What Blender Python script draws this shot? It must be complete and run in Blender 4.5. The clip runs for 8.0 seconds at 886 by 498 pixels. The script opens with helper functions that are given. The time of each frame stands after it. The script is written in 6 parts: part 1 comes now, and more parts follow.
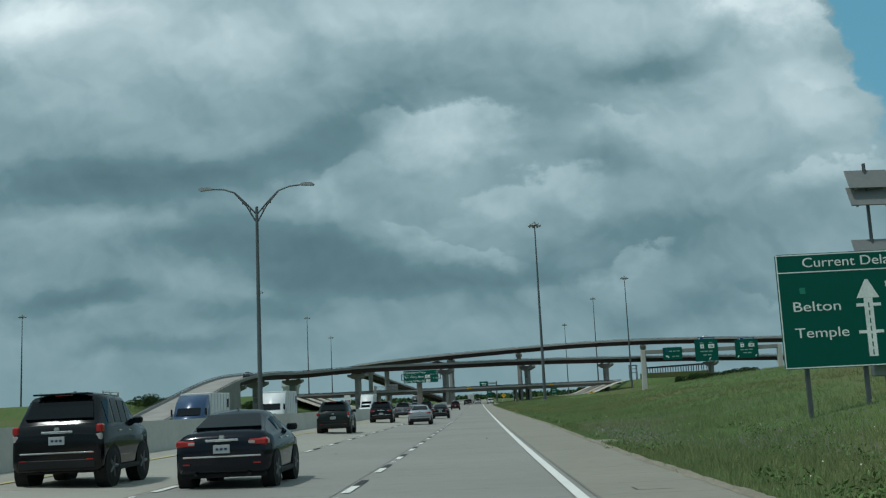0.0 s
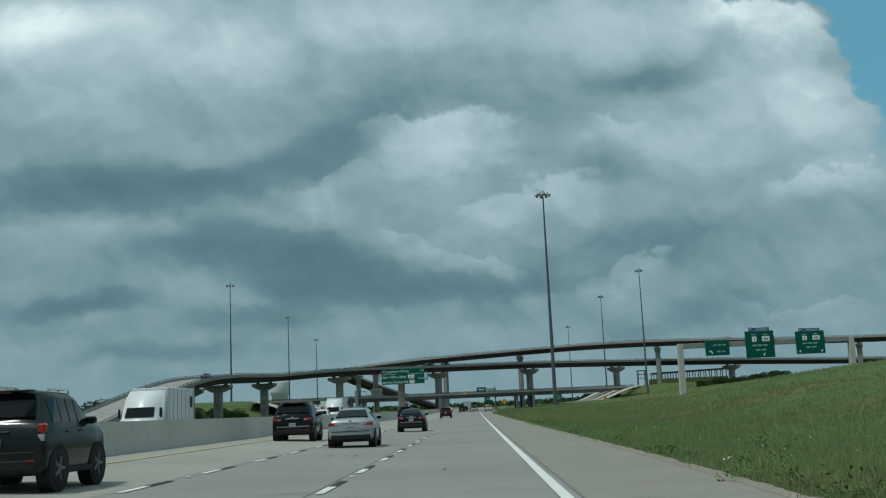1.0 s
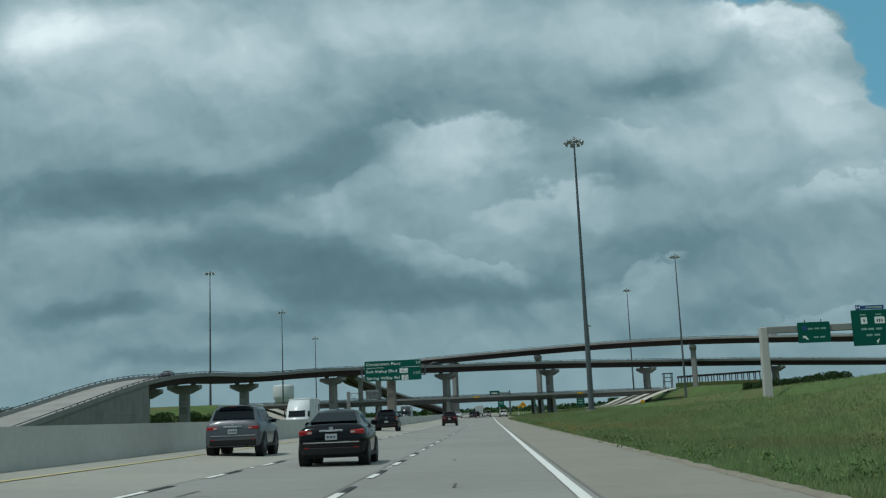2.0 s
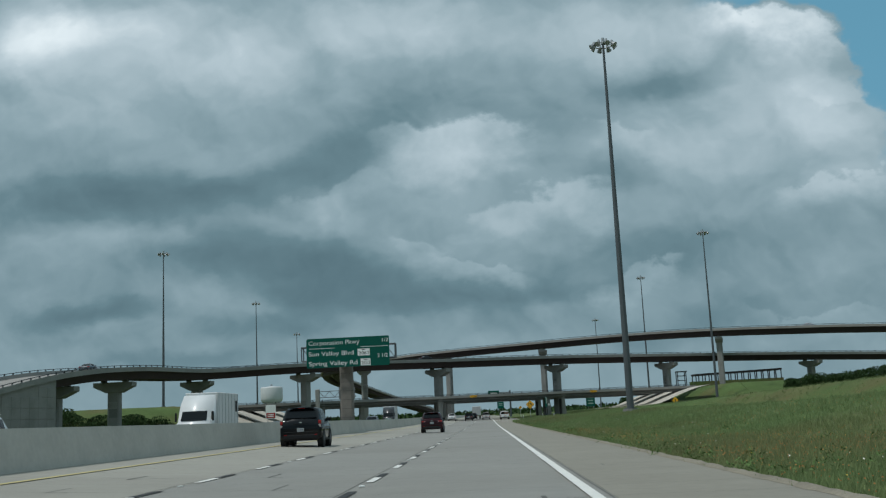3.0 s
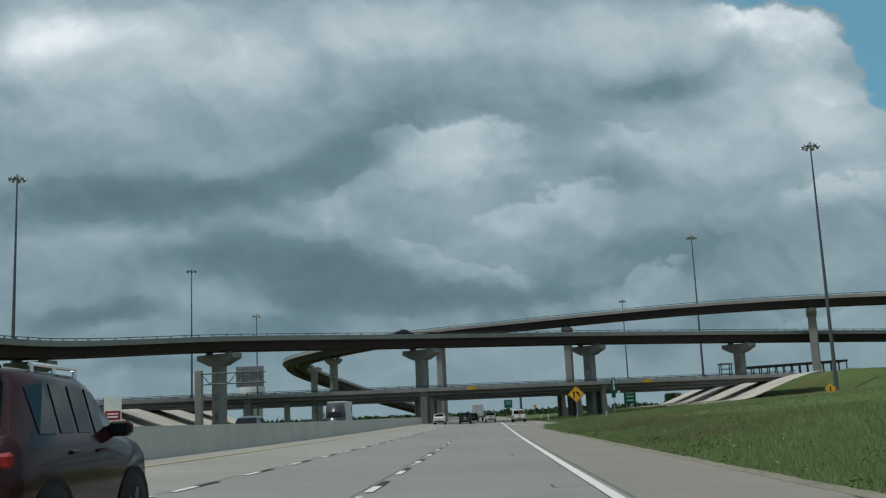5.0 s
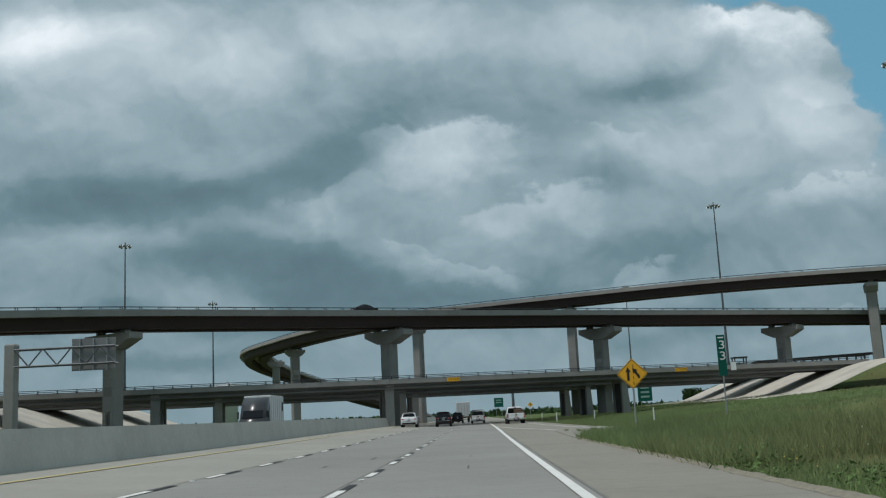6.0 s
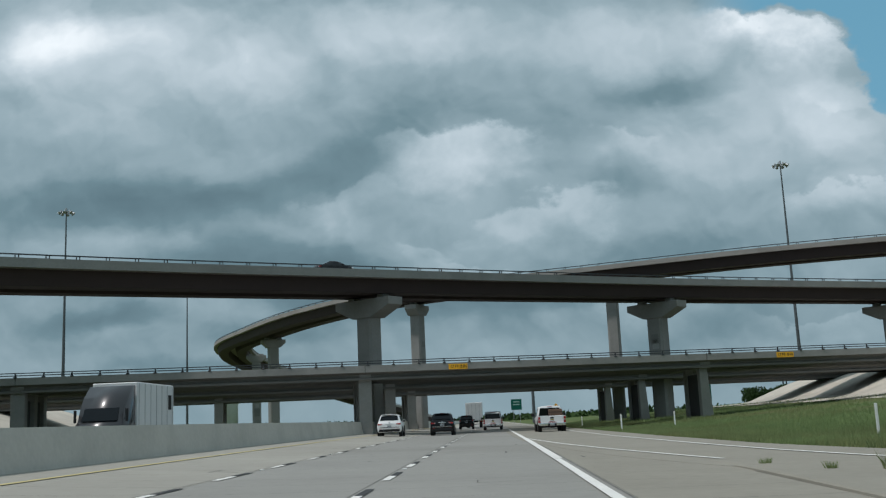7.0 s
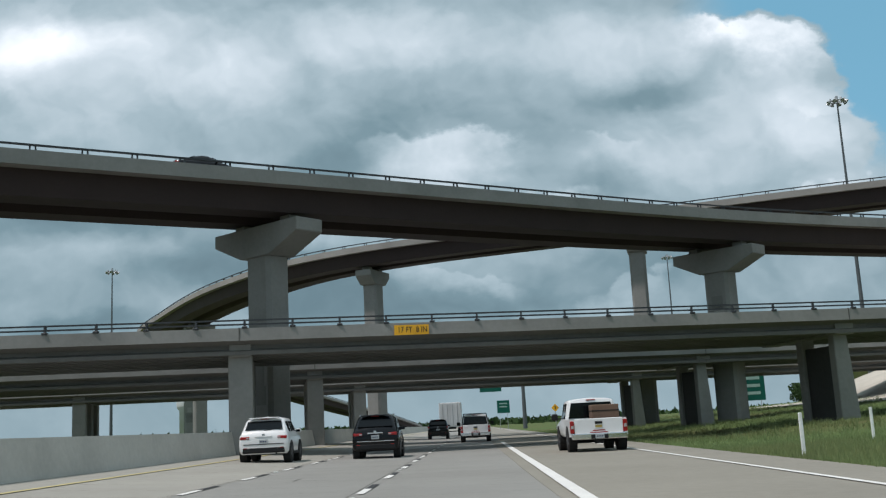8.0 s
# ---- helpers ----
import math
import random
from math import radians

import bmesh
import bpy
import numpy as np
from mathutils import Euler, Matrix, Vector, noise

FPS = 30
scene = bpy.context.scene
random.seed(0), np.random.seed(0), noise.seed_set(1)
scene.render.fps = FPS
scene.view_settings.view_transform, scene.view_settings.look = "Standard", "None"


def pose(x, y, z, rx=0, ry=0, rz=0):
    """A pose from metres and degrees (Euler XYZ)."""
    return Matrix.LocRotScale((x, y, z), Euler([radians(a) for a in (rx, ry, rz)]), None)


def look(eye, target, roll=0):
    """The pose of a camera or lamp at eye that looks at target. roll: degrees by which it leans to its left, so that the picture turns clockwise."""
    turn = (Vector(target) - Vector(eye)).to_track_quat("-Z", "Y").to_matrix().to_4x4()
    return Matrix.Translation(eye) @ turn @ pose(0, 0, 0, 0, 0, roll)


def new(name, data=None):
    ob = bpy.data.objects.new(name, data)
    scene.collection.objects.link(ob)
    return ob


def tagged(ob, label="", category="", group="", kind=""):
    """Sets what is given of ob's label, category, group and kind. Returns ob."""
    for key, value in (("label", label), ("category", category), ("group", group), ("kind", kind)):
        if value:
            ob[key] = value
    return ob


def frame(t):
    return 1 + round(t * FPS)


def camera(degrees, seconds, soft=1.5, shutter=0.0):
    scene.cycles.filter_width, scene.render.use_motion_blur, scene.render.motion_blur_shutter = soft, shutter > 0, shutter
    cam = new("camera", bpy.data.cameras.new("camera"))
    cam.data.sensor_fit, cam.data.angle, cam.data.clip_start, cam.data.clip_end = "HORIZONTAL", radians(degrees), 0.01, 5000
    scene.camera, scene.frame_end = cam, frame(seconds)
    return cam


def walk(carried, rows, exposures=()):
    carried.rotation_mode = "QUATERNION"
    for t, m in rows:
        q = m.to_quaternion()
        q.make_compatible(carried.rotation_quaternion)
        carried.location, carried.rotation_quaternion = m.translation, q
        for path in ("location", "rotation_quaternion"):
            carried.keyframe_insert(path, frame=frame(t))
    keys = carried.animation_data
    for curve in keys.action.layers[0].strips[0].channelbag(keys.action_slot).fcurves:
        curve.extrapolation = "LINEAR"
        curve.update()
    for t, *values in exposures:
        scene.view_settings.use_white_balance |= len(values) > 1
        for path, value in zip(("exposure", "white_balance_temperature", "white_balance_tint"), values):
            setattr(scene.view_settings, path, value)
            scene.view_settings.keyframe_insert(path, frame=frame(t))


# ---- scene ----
# camera: seconds, x, y, z, yaw, pitch, roll
cam = camera(47.78, 8.0, 1.25)
ROWS = [
    (0.0, 0.138, -0.000, 2.218, 2.005, 8.549, 2.683),
    (0.5, 0.247, 19.190, 1.932, 2.485, 8.657, 2.377),
    (1.0, 0.375, 38.400, 1.747, 1.863, 8.998, 2.562),
    (1.5, 0.363, 57.652, 1.623, 2.486, 9.208, 2.329),
    (3.0, 0.105, 115.533, 1.353, 2.461, 9.486, 2.625),
    (3.5, 0.149, 134.837, 1.309, 1.738, 9.383, 2.421),
    (4.0, 0.099, 154.136, 1.266, 2.951, 9.411, 2.344),
    (4.5, -0.194, 173.523, 1.190, 2.954, 9.534, 2.427),
    (6.0, 0.167, 231.692, 1.005, 2.053, 9.594, 2.803),
    (6.5, 0.131, 251.052, 0.968, 2.758, 9.527, 2.604),
    (7.0, -0.048, 270.381, 0.992, 2.820, 9.852, 2.532),
    (7.5, -0.037, 289.717, 1.058, 2.094, 10.053, 2.697),
    (8.0, -0.015, 309.006, 1.118, 1.856, 10.079, 2.869),
]
walk(cam, [(t, pose(x, y, z, 90 + pitch, roll, yaw)) for t, x, y, z, yaw, pitch, roll in ROWS],
     [(0.0, 0.0, 6090, 3), (1.5, 0.02, 6090, 3), (3.5, 0.0, 6250, 12), (5.0, 0.0, 6330, 13), (6.5, 0.12, 6320, 14), (7.2, 0.17, 6330, 15), (7.5, 0.19, 6370, 16), (8.0, 0.44, 6440, 18)])

# ------------------------------------------------------------------ light
SUN_DIR = Vector((-0.42, -0.25, 1.0)).normalized()
sun_el = math.asin(SUN_DIR.z)
sun_az = math.atan2(SUN_DIR.x, SUN_DIR.y)
sun_data = bpy.data.lights.new("sun", "SUN")
sun_data.energy, sun_data.angle, sun_data.color = 2.0, radians(3.0), (1.0, 0.965, 0.90)
sun = new("sun", sun_data)
sun.matrix_world = look(SUN_DIR * 200, (0, 0, 0))


def node(nt, kind, **kw):
    n = nt.nodes.new(kind)
    for k, v in kw.items():
        if k in ("operation", "blend_type", "data_type", "noise_dimensions", "interpolation_type", "sky_type", "sun_disc",
                 "sun_elevation", "sun_rotation", "vector_type", "feature", "clamp", "air_density", "dust_density"):
            setattr(n, k, v)
        else:
            n.inputs[k].default_value = v
    return n


def math_node(nt, op, a, b=None, clamp=False):
    n = nt.nodes.new("ShaderNodeMath")
    n.operation, n.use_clamp = op, clamp
    for i, v in enumerate((a, b)):
        if v is None:
            continue
        if isinstance(v, (int, float)):
            n.inputs[i].default_value = v
        else:
            nt.links.new(v, n.inputs[i])
    return n.outputs[0]


def mix_col(nt, fac, a, b, mode="MIX"):
    n = nt.nodes.new("ShaderNodeMix")
    n.data_type, n.blend_type = "RGBA", mode
    for sock, v in ((n.inputs[0], fac), (n.inputs[6], a), (n.inputs[7], b)):
        if isinstance(v, (int, float)):
            sock.default_value = v
        elif isinstance(v, (tuple, list)):
            sock.default_value = (*v[:3], 1)
        else:
            nt.links.new(v, sock)
    return n.outputs[2]


def smooth(nt, v, lo, hi, a=0.0, b=1.0):
    n = nt.nodes.new("ShaderNodeMapRange")
    n.interpolation_type = "SMOOTHSTEP"
    nt.links.new(v, n.inputs[0])
    for i, q in enumerate((lo, hi, a, b)):
        n.inputs[i + 1].default_value = q
    return n.outputs[0]


def make_world():
    """Broken cloud cover over a blue sky. Cloud forms: (u, v, half width, half height, strength) in the sky ahead, where u = x / y and v = z / y."""
    w = bpy.data.worlds.new("sky")
    scene.world = w
    w.use_nodes = True
    nt = w.node_tree
    nt.nodes.clear()
    out = nt.nodes.new("ShaderNodeOutputWorld")
    bg = nt.nodes.new("ShaderNodeBackground")
    nt.links.new(bg.outputs[0], out.inputs[0])
    sky = node(nt, "ShaderNodeTexSky", sky_type="NISHITA", sun_disc=False, sun_elevation=sun_el, sun_rotation=sun_az)
    co = nt.nodes.new("ShaderNodeTexCoord")
    sep = nt.nodes.new("ShaderNodeSeparateXYZ")
    nt.links.new(co.outputs["Generated"], sep.inputs[0])
    yy = math_node(nt, "MAXIMUM", math_node(nt, "ABSOLUTE", sep.outputs[1]), 0.05)
    u = math_node(nt, "DIVIDE", sep.outputs[0], yy)
    v = math_node(nt, "DIVIDE", sep.outputs[2], yy)
    uv = nt.nodes.new("ShaderNodeCombineXYZ")
    nt.links.new(u, uv.inputs[0])
    nt.links.new(v, uv.inputs[1])
    nt.links.new(sep.outputs[1], uv.inputs[2])
    flat = nt.nodes.new("ShaderNodeVectorMath")
    flat.operation = "MULTIPLY"
    flat.inputs[1].default_value = (1, 1, 0.2)
    nt.links.new(uv.outputs[0], flat.inputs[0])

    def noise(scale, detail, rough, sx=1.0, sy=1.6, dist=0.0):
        m = nt.nodes.new("ShaderNodeMapping")
        m.inputs["Scale"].default_value = (sx, sy, 1)
        nt.links.new(flat.outputs[0], m.inputs[0])
        n = node(nt, "ShaderNodeTexNoise", Scale=scale, Detail=detail, Roughness=rough, Distortion=dist)
        nt.links.new(m.outputs[0], n.inputs["Vector"])
        return n

    warp_n = noise(7.0, 6.0, 0.54)
    warp = nt.nodes.new("ShaderNodeVectorMath")
    warp.operation = "MULTIPLY_ADD"
    warp.inputs[1].default_value = (0.10, 0.075, 0)
    sub = nt.nodes.new("ShaderNodeVectorMath")
    sub.operation = "SUBTRACT"
    sub.inputs[1].default_value = (0.5, 0.5, 0.5)
    nt.links.new(warp_n.outputs["Color"], sub.inputs[0])
    nt.links.new(sub.outputs[0], warp.inputs[0])
    nt.links.new(flat.outputs[0], warp.inputs[2])

    fine_n = noise(20.0, 5.0, 0.55, 1.0, 1.2)
    sub2 = nt.nodes.new("ShaderNodeVectorMath")
    sub2.operation = "SUBTRACT"
    sub2.inputs[1].default_value = (0.5, 0.5, 0.5)
    nt.links.new(fine_n.outputs["Color"], sub2.inputs[0])
    puff = nt.nodes.new("ShaderNodeVectorMath")
    puff.operation = "MULTIPLY_ADD"
    puff.inputs[1].default_value = (0.085, 0.075, 0)
    nt.links.new(sub2.outputs[0], puff.inputs[0])
    nt.links.new(warp.outputs[0], puff.inputs[2])

    def blob(cu, cv, a, b, rot=0.0, edge=0.1, src=None):
        m = nt.nodes.new("ShaderNodeMapping")
        m.vector_type = "TEXTURE"
        m.inputs["Location"].default_value = (cu, cv, 0)
        m.inputs["Rotation"].default_value = (0, 0, radians(rot))
        m.inputs["Scale"].default_value = (a, b, 1)
        nt.links.new((src or warp).outputs[0], m.inputs[0])
        ln = nt.nodes.new("ShaderNodeVectorMath")
        ln.operation = "LENGTH"
        fl = nt.nodes.new("ShaderNodeVectorMath")
        fl.operation = "MULTIPLY"
        fl.inputs[1].default_value = (1, 1, 0)
        nt.links.new(m.outputs[0], fl.inputs[0])
        nt.links.new(fl.outputs[0], ln.inputs[0])
        return smooth(nt, ln.outputs["Value"], 1.30, edge)

    def local(cu, cv, a, b, rot, src):
        """A cloud form's own coordinates."""
        m = nt.nodes.new("ShaderNodeMapping")
        m.vector_type = "TEXTURE"
        m.inputs["Location"].default_value = (cu, cv, 0)
        m.inputs["Rotation"].default_value = (0, 0, radians(rot))
        m.inputs["Scale"].default_value = (a, b, 1)
        nt.links.new(src.outputs[0], m.inputs[0])
        q = nt.nodes.new("ShaderNodeSeparateXYZ")
        nt.links.new(m.outputs[0], q.inputs[0])
        return q.outputs[0], q.outputs[1]

    def heap(cu, cv, a, b, rot):
        """Bright just under a crisp lumpy edge, fading downwards and to the sides."""
        x, y = local(cu, cv, a, b, rot, puff)
        k = math_node(nt, "MULTIPLY", smooth(nt, y, 0.16, -0.16), smooth(nt, y, -1.7, 0.0))
        return math_node(nt, "MULTIPLY", k, smooth(nt, math_node(nt, "ABSOLUTE", x), 1.3, 0.5))

    tone = noise(3.6, 7.0, 0.50, 1.0, 1.9, 0.1).outputs["Fac"]
    val = math_node(nt, "ADD", 0.432, math_node(nt, "MULTIPLY", math_node(nt, "SUBTRACT", tone, 0.5), 0.12))
    # billows: the same noise a little higher up, taken away, so that tops catch the light
    for sc, off, amt in ((6.5, 0.026, 0.22), (13.0, 0.014, 0.30), (28.0, 0.007, 0.16)):
        hi = None
        for d in (0.0, off):
            m = nt.nodes.new("ShaderNodeMapping")
            m.inputs["Location"].default_value = (d * 0.4, d, 0)
            nt.links.new(warp.outputs[0], m.inputs[0])
            n = node(nt, "ShaderNodeTexNoise", Scale=sc, Detail=3.0, Roughness=0.45)
            nt.links.new(m.outputs[0], n.inputs["Vector"])
            hi = n.outputs["Fac"] if hi is None else math_node(nt, "SUBTRACT", hi, n.outputs["Fac"])
        val = math_node(nt, "ADD", val, math_node(nt, "MULTIPLY", hi, amt))
    for cu, cv, a, b, rot, lift in PALE_VEIL + DARK_BASES + LOW_BANDS:
        val = math_node(nt, "ADD", val, math_node(nt, "MULTIPLY", blob(cu, cv, a, b, rot), lift * (1.25 if lift < 0 else 1.0)))
    for cu, cv, a, b, rot, lift in LIT_TOPS:
        val = math_node(nt, "ADD", val, math_node(nt, "MULTIPLY", heap(cu, cv, a, b, rot), lift))
    # brighter overhead
    val = math_node(nt, "ADD", val, smooth(nt, v, 0.40, 0.60, 0.0, 0.12))
    ramp = nt.nodes.new("ShaderNodeValToRGB")
    nt.links.new(val, ramp.inputs[0])
    el = ramp.color_ramp.elements
    el[0].position, el[0].color = 0.08, (0.094, 0.159, 0.183, 1)
    el[1].position, el[1].color = 1.0, (0.84, 0.91, 0.91, 1)
    for p, c in ((0.30, (0.145, 0.232, 0.260)), (0.52, (0.278, 0.378, 0.408)), (0.75, (0.480, 0.575, 0.604))):
        e = el.new(p)
        e.color = (*c, 1)
    # haze near the horizon
    haze = smooth(nt, v, 0.10, 0.0)
    cloud = mix_col(nt, math_node(nt, "MULTIPLY", haze, 0.55), ramp.outputs[0], (0.215, 0.310, 0.338))
    # clear gap past the rounded shoulder of the bank
    gx, gy = local(0.27, 0.29, 0.155, 0.125, 0, puff)
    round_edge = math_node(nt, "SQRT", math_node(nt, "ADD", math_node(nt, "MULTIPLY", gx, gx), math_node(nt, "MULTIPLY", gy, gy)))
    gap = math_node(nt, "MULTIPLY", smooth(nt, round_edge, 0.91, 1.0), blob(0.50, 0.46, 0.22, 0.20, 0, 0.9))
    clear = mix_col(nt, 1.0, sky.outputs[0], (0.09, 0.115, 0.115), "MULTIPLY")
    col = mix_col(nt, gap, cloud, mix_col(nt, 0.75, clear, (0.125, 0.33, 0.42)))
    nt.links.new(col, bg.inputs[0])
    bg.inputs[1].default_value = 1.0


# cloud forms: u, v, half width, half height, turn, lift
# thin bright veils
PALE_VEIL = [
    (-0.465, 0.416, 0.085, 0.056, 0, 0.36),
    (-0.355, 0.403, 0.096, 0.045, -8, 0.29),
    (-0.240, 0.372, 0.068, 0.051, -20, 0.23),
    (-0.125, 0.396, 0.147, 0.045, 0, 0.17),
    (-0.402, 0.343, 0.124, 0.045, -5, 0.16),
    (0.153, 0.387, 0.130, 0.045, 0, 0.23),
    (0.289, 0.342, 0.107, 0.073, -20, 0.17),
    (0.370, 0.289, 0.073, 0.045, -30, 0.25),
    (0.162, 0.270, 0.068, 0.040, 10, 0.08),
    (0.276, 0.259, 0.147, 0.062, 0, 0.15),
    (0.372, 0.204, 0.068, 0.034, 10, 0.13),
    (-0.361, 0.435, 0.169, 0.034, 0, 0.13),
    (-0.029, 0.406, 0.124, 0.042, 0, 0.17),
    (0.015, 0.266, 0.062, 0.034, 0, 0.09),
    (-0.025, 0.218, 0.079, 0.034, 0, 0.08),
    (0.366, 0.143, 0.051, 0.034, 0, 0.08),
]
# dark undersides
DARK_BASES = [
    (-0.389, 0.242, 0.158, 0.037, 0, -0.20),
    (-0.211, 0.248, 0.113, 0.034, 12, -0.14),
    (-0.092, 0.299, 0.102, 0.040, 32, -0.11),
    (0.038, 0.325, 0.113, 0.034, 8, -0.02),
    (0.208, 0.337, 0.085, 0.025, 8, -0.16),
    (0.142, 0.233, 0.042, 0.024, 0, -0.13),
    (-0.201, 0.165, 0.113, 0.040, -10, -0.18),
    (-0.109, 0.126, 0.113, 0.025, 0, -0.18),
    (0.016, 0.117, 0.124, 0.016, 3, -0.15),
    (0.171, 0.158, 0.124, 0.040, 0, -0.10),
    (0.322, 0.151, 0.113, 0.034, 0, -0.04),
    (-0.148, 0.168, 0.056, 0.034, 0, -0.08),
]
# bands low over the land
LOW_BANDS = [
    (-0.393, 0.118, 0.085, 0.017, 0, -0.19),
    (-0.317, 0.167, 0.090, 0.023, 0, -0.13),
    (-0.202, 0.098, 0.085, 0.020, 0, -0.12),
    (0.221, 0.082, 0.141, 0.025, 0, -0.10),
    (0.015, 0.094, 0.113, 0.020, 2, -0.04),
    (-0.300, 0.088, 0.096, 0.020, 6, -0.01),
    (-0.433, 0.083, 0.085, 0.023, 0, -0.04),
    (-0.317, 0.058, 0.141, 0.011, 0, -0.11),
    (-0.436, 0.205, 0.096, 0.020, 0, 0.02),
]
# heaped tops: bright under a crisp upper edge
LIT_TOPS = [
    (-0.022, 0.291, 0.085, 0.042, 0, 0.24),
    (-0.147, 0.238, 0.062, 0.028, 14, 0.09),
    (-0.259, 0.219, 0.073, 0.023, 10, 0.02),
    (-0.382, 0.205, 0.090, 0.021, 3, 0.01),
    (0.067, 0.213, 0.062, 0.034, 5, 0.15),
    (0.154, 0.282, 0.034, 0.025, 0, 0.11),
    (-0.050, 0.172, 0.040, 0.025, -20, 0.09),
    (0.012, 0.144, 0.042, 0.017, -14, 0.10),
    (0.156, 0.135, 0.025, 0.020, 15, 0.13),
    (-0.329, 0.107, 0.068, 0.020, 8, 0.00),
    (0.327, 0.084, 0.062, 0.014, 2, 0.08),
    (0.319, 0.390, 0.073, 0.034, -22, 0.30),
    (0.370, 0.295, 0.045, 0.023, -20, -0.05),
    (0.367, 0.210, 0.051, 0.020, 12, 0.11),
]
make_world()

# ------------------------------------------------------------------ materials
def material(name, base, rough=0.8, metal=0.0, scales=((1.2, 0.25), (14.0, 0.2)), bump=0.15, bump_scale=30.0, spec=0.4,
             island=0.0, tint=None, tint_scale=0.15, tint_amount=0.0, coat=0.0, per_island=0.0):
    """Principled surface with two scales of value variation, a slow tint and fine relief, in metres."""
    m = bpy.data.materials.new(name)
    m.use_nodes = True
    nt = m.node_tree
    b = nt.nodes["Principled BSDF"]
    geo = nt.nodes.new("ShaderNodeNewGeometry")
    pos = geo.outputs["Position"]
    col = None
    fac = None
    for sc, amt in scales:
        n = node(nt, "ShaderNodeTexNoise", Scale=sc, Detail=5.0, Roughness=0.6)
        nt.links.new(pos, n.inputs["Vector"])
        k = math_node(nt, "MULTIPLY", math_node(nt, "SUBTRACT", n.outputs["Fac"], 0.5), amt * 2.4)
        fac = k if fac is None else math_node(nt, "ADD", fac, k)
    if island:
        oi = nt.nodes.new("ShaderNodeObjectInfo")
        fac = math_node(nt, "ADD", fac, math_node(nt, "MULTIPLY", math_node(nt, "SUBTRACT", oi.outputs["Random"], 0.5), island))
    if per_island:
        k = math_node(nt, "MULTIPLY", math_node(nt, "SUBTRACT", geo.outputs["Random Per Island"], 0.5), per_island)
        fac = math_node(nt, "ADD", fac, k)
    base_sock = tuple(base)
    if tint is not None:
        n = node(nt, "ShaderNodeTexNoise", Scale=tint_scale, Detail=4.0, Roughness=0.55)
        nt.links.new(pos, n.inputs["Vector"])
        base_sock = mix_col(nt, math_node(nt, "MULTIPLY", smooth(nt, n.outputs["Fac"], 0.42, 0.68), tint_amount), base, tint)
    mul = nt.nodes.new("ShaderNodeVectorMath")
    mul.operation = "MULTIPLY"
    if isinstance(base_sock, tuple):
        mul.inputs[0].default_value = base_sock
    else:
        nt.links.new(base_sock, mul.inputs[0])
    if fac is not None:
        g = math_node(nt, "MAXIMUM", math_node(nt, "ADD", fac, 1.0), 0.05)
        comb = nt.nodes.new("ShaderNodeCombineXYZ")
        for i in range(3):
            nt.links.new(g, comb.inputs[i])
        nt.links.new(comb.outputs[0], mul.inputs[1])
    else:
        mul.inputs[1].default_value = (1, 1, 1)
    nt.links.new(mul.outputs[0], b.inputs["Base Color"])
    b.inputs["Roughness"].default_value = rough
    b.inputs["Metallic"].default_value = metal
    b.inputs["Specular IOR Level"].default_value = spec
    if coat:
        b.inputs["Coat Weight"].default_value = coat
        b.inputs["Coat Roughness"].default_value = 0.08
    if bump:
        n = node(nt, "ShaderNodeTexNoise", Scale=bump_scale, Detail=4.0, Roughness=0.65)
        nt.links.new(pos, n.inputs["Vector"])
        bp = nt.nodes.new("ShaderNodeBump")
        bp.inputs["Strength"].default_value = bump
        bp.inputs["Distance"].default_value = 0.5 / bump_scale
        nt.links.new(n.outputs["Fac"], bp.inputs["Height"])
        nt.links.new(bp.outputs[0], b.inputs["Normal"])
    return m


M_ROAD = material("road concrete", (0.262, 0.257, 0.236), 0.85, scales=((0.25, 0.12), (3.0, 0.10), (40.0, 0.12)), bump=0.2, bump_scale=60,
                  tint=(0.215, 0.208, 0.185), tint_scale=0.08, tint_amount=0.6)
M_SHOULDER = material("shoulder concrete", (0.252, 0.236, 0.196), 0.88, scales=((0.3, 0.15), (4.0, 0.12), (40.0, 0.1)), bump=0.2, bump_scale=60)
M_CONC = material("weathered concrete", (0.252, 0.250, 0.235), 0.85, scales=((0.35, 0.16), (5.0, 0.12)), bump=0.15, bump_scale=25,
                  tint=(0.205, 0.205, 0.192), tint_scale=0.3, tint_amount=0.7)
M_PALE = material("pale deck concrete", (0.44, 0.43, 0.40), 0.85, scales=((0.3, 0.12), (5.0, 0.1)), bump=0.12, bump_scale=25)
M_BARRIER = material("barrier concrete", (0.47, 0.46, 0.42), 0.85, scales=((0.4, 0.12), (6.0, 0.12)), bump=0.15, bump_scale=30,
                     tint=(0.37, 0.36, 0.33), tint_scale=0.5, tint_amount=0.5)
M_PAVING = material("slope paving concrete", (0.50, 0.46, 0.39), 0.9, scales=((0.3, 0.15), (4.0, 0.12)), bump=0.2, bump_scale=20,
                    tint=(0.36, 0.33, 0.28), tint_scale=0.25, tint_amount=0.6)
M_STEEL = material("weathering steel girder", (0.036, 0.023, 0.022), 0.75, scales=((0.5, 0.2), (6.0, 0.15)), bump=0.05, bump_scale=20)
M_GALV = material("galvanised steel", (0.34, 0.36, 0.37), 0.5, 0.55, scales=((0.8, 0.15), (9.0, 0.12)), bump=0.03)
M_POLE = material("dull grey pole steel", (0.105, 0.118, 0.125), 0.55, 0.4, scales=((0.5, 0.15), (8.0, 0.12)), bump=0.03)
M_RAIL = material("dark rail steel", (0.05, 0.055, 0.06), 0.55, 0.4, bump=0.0)
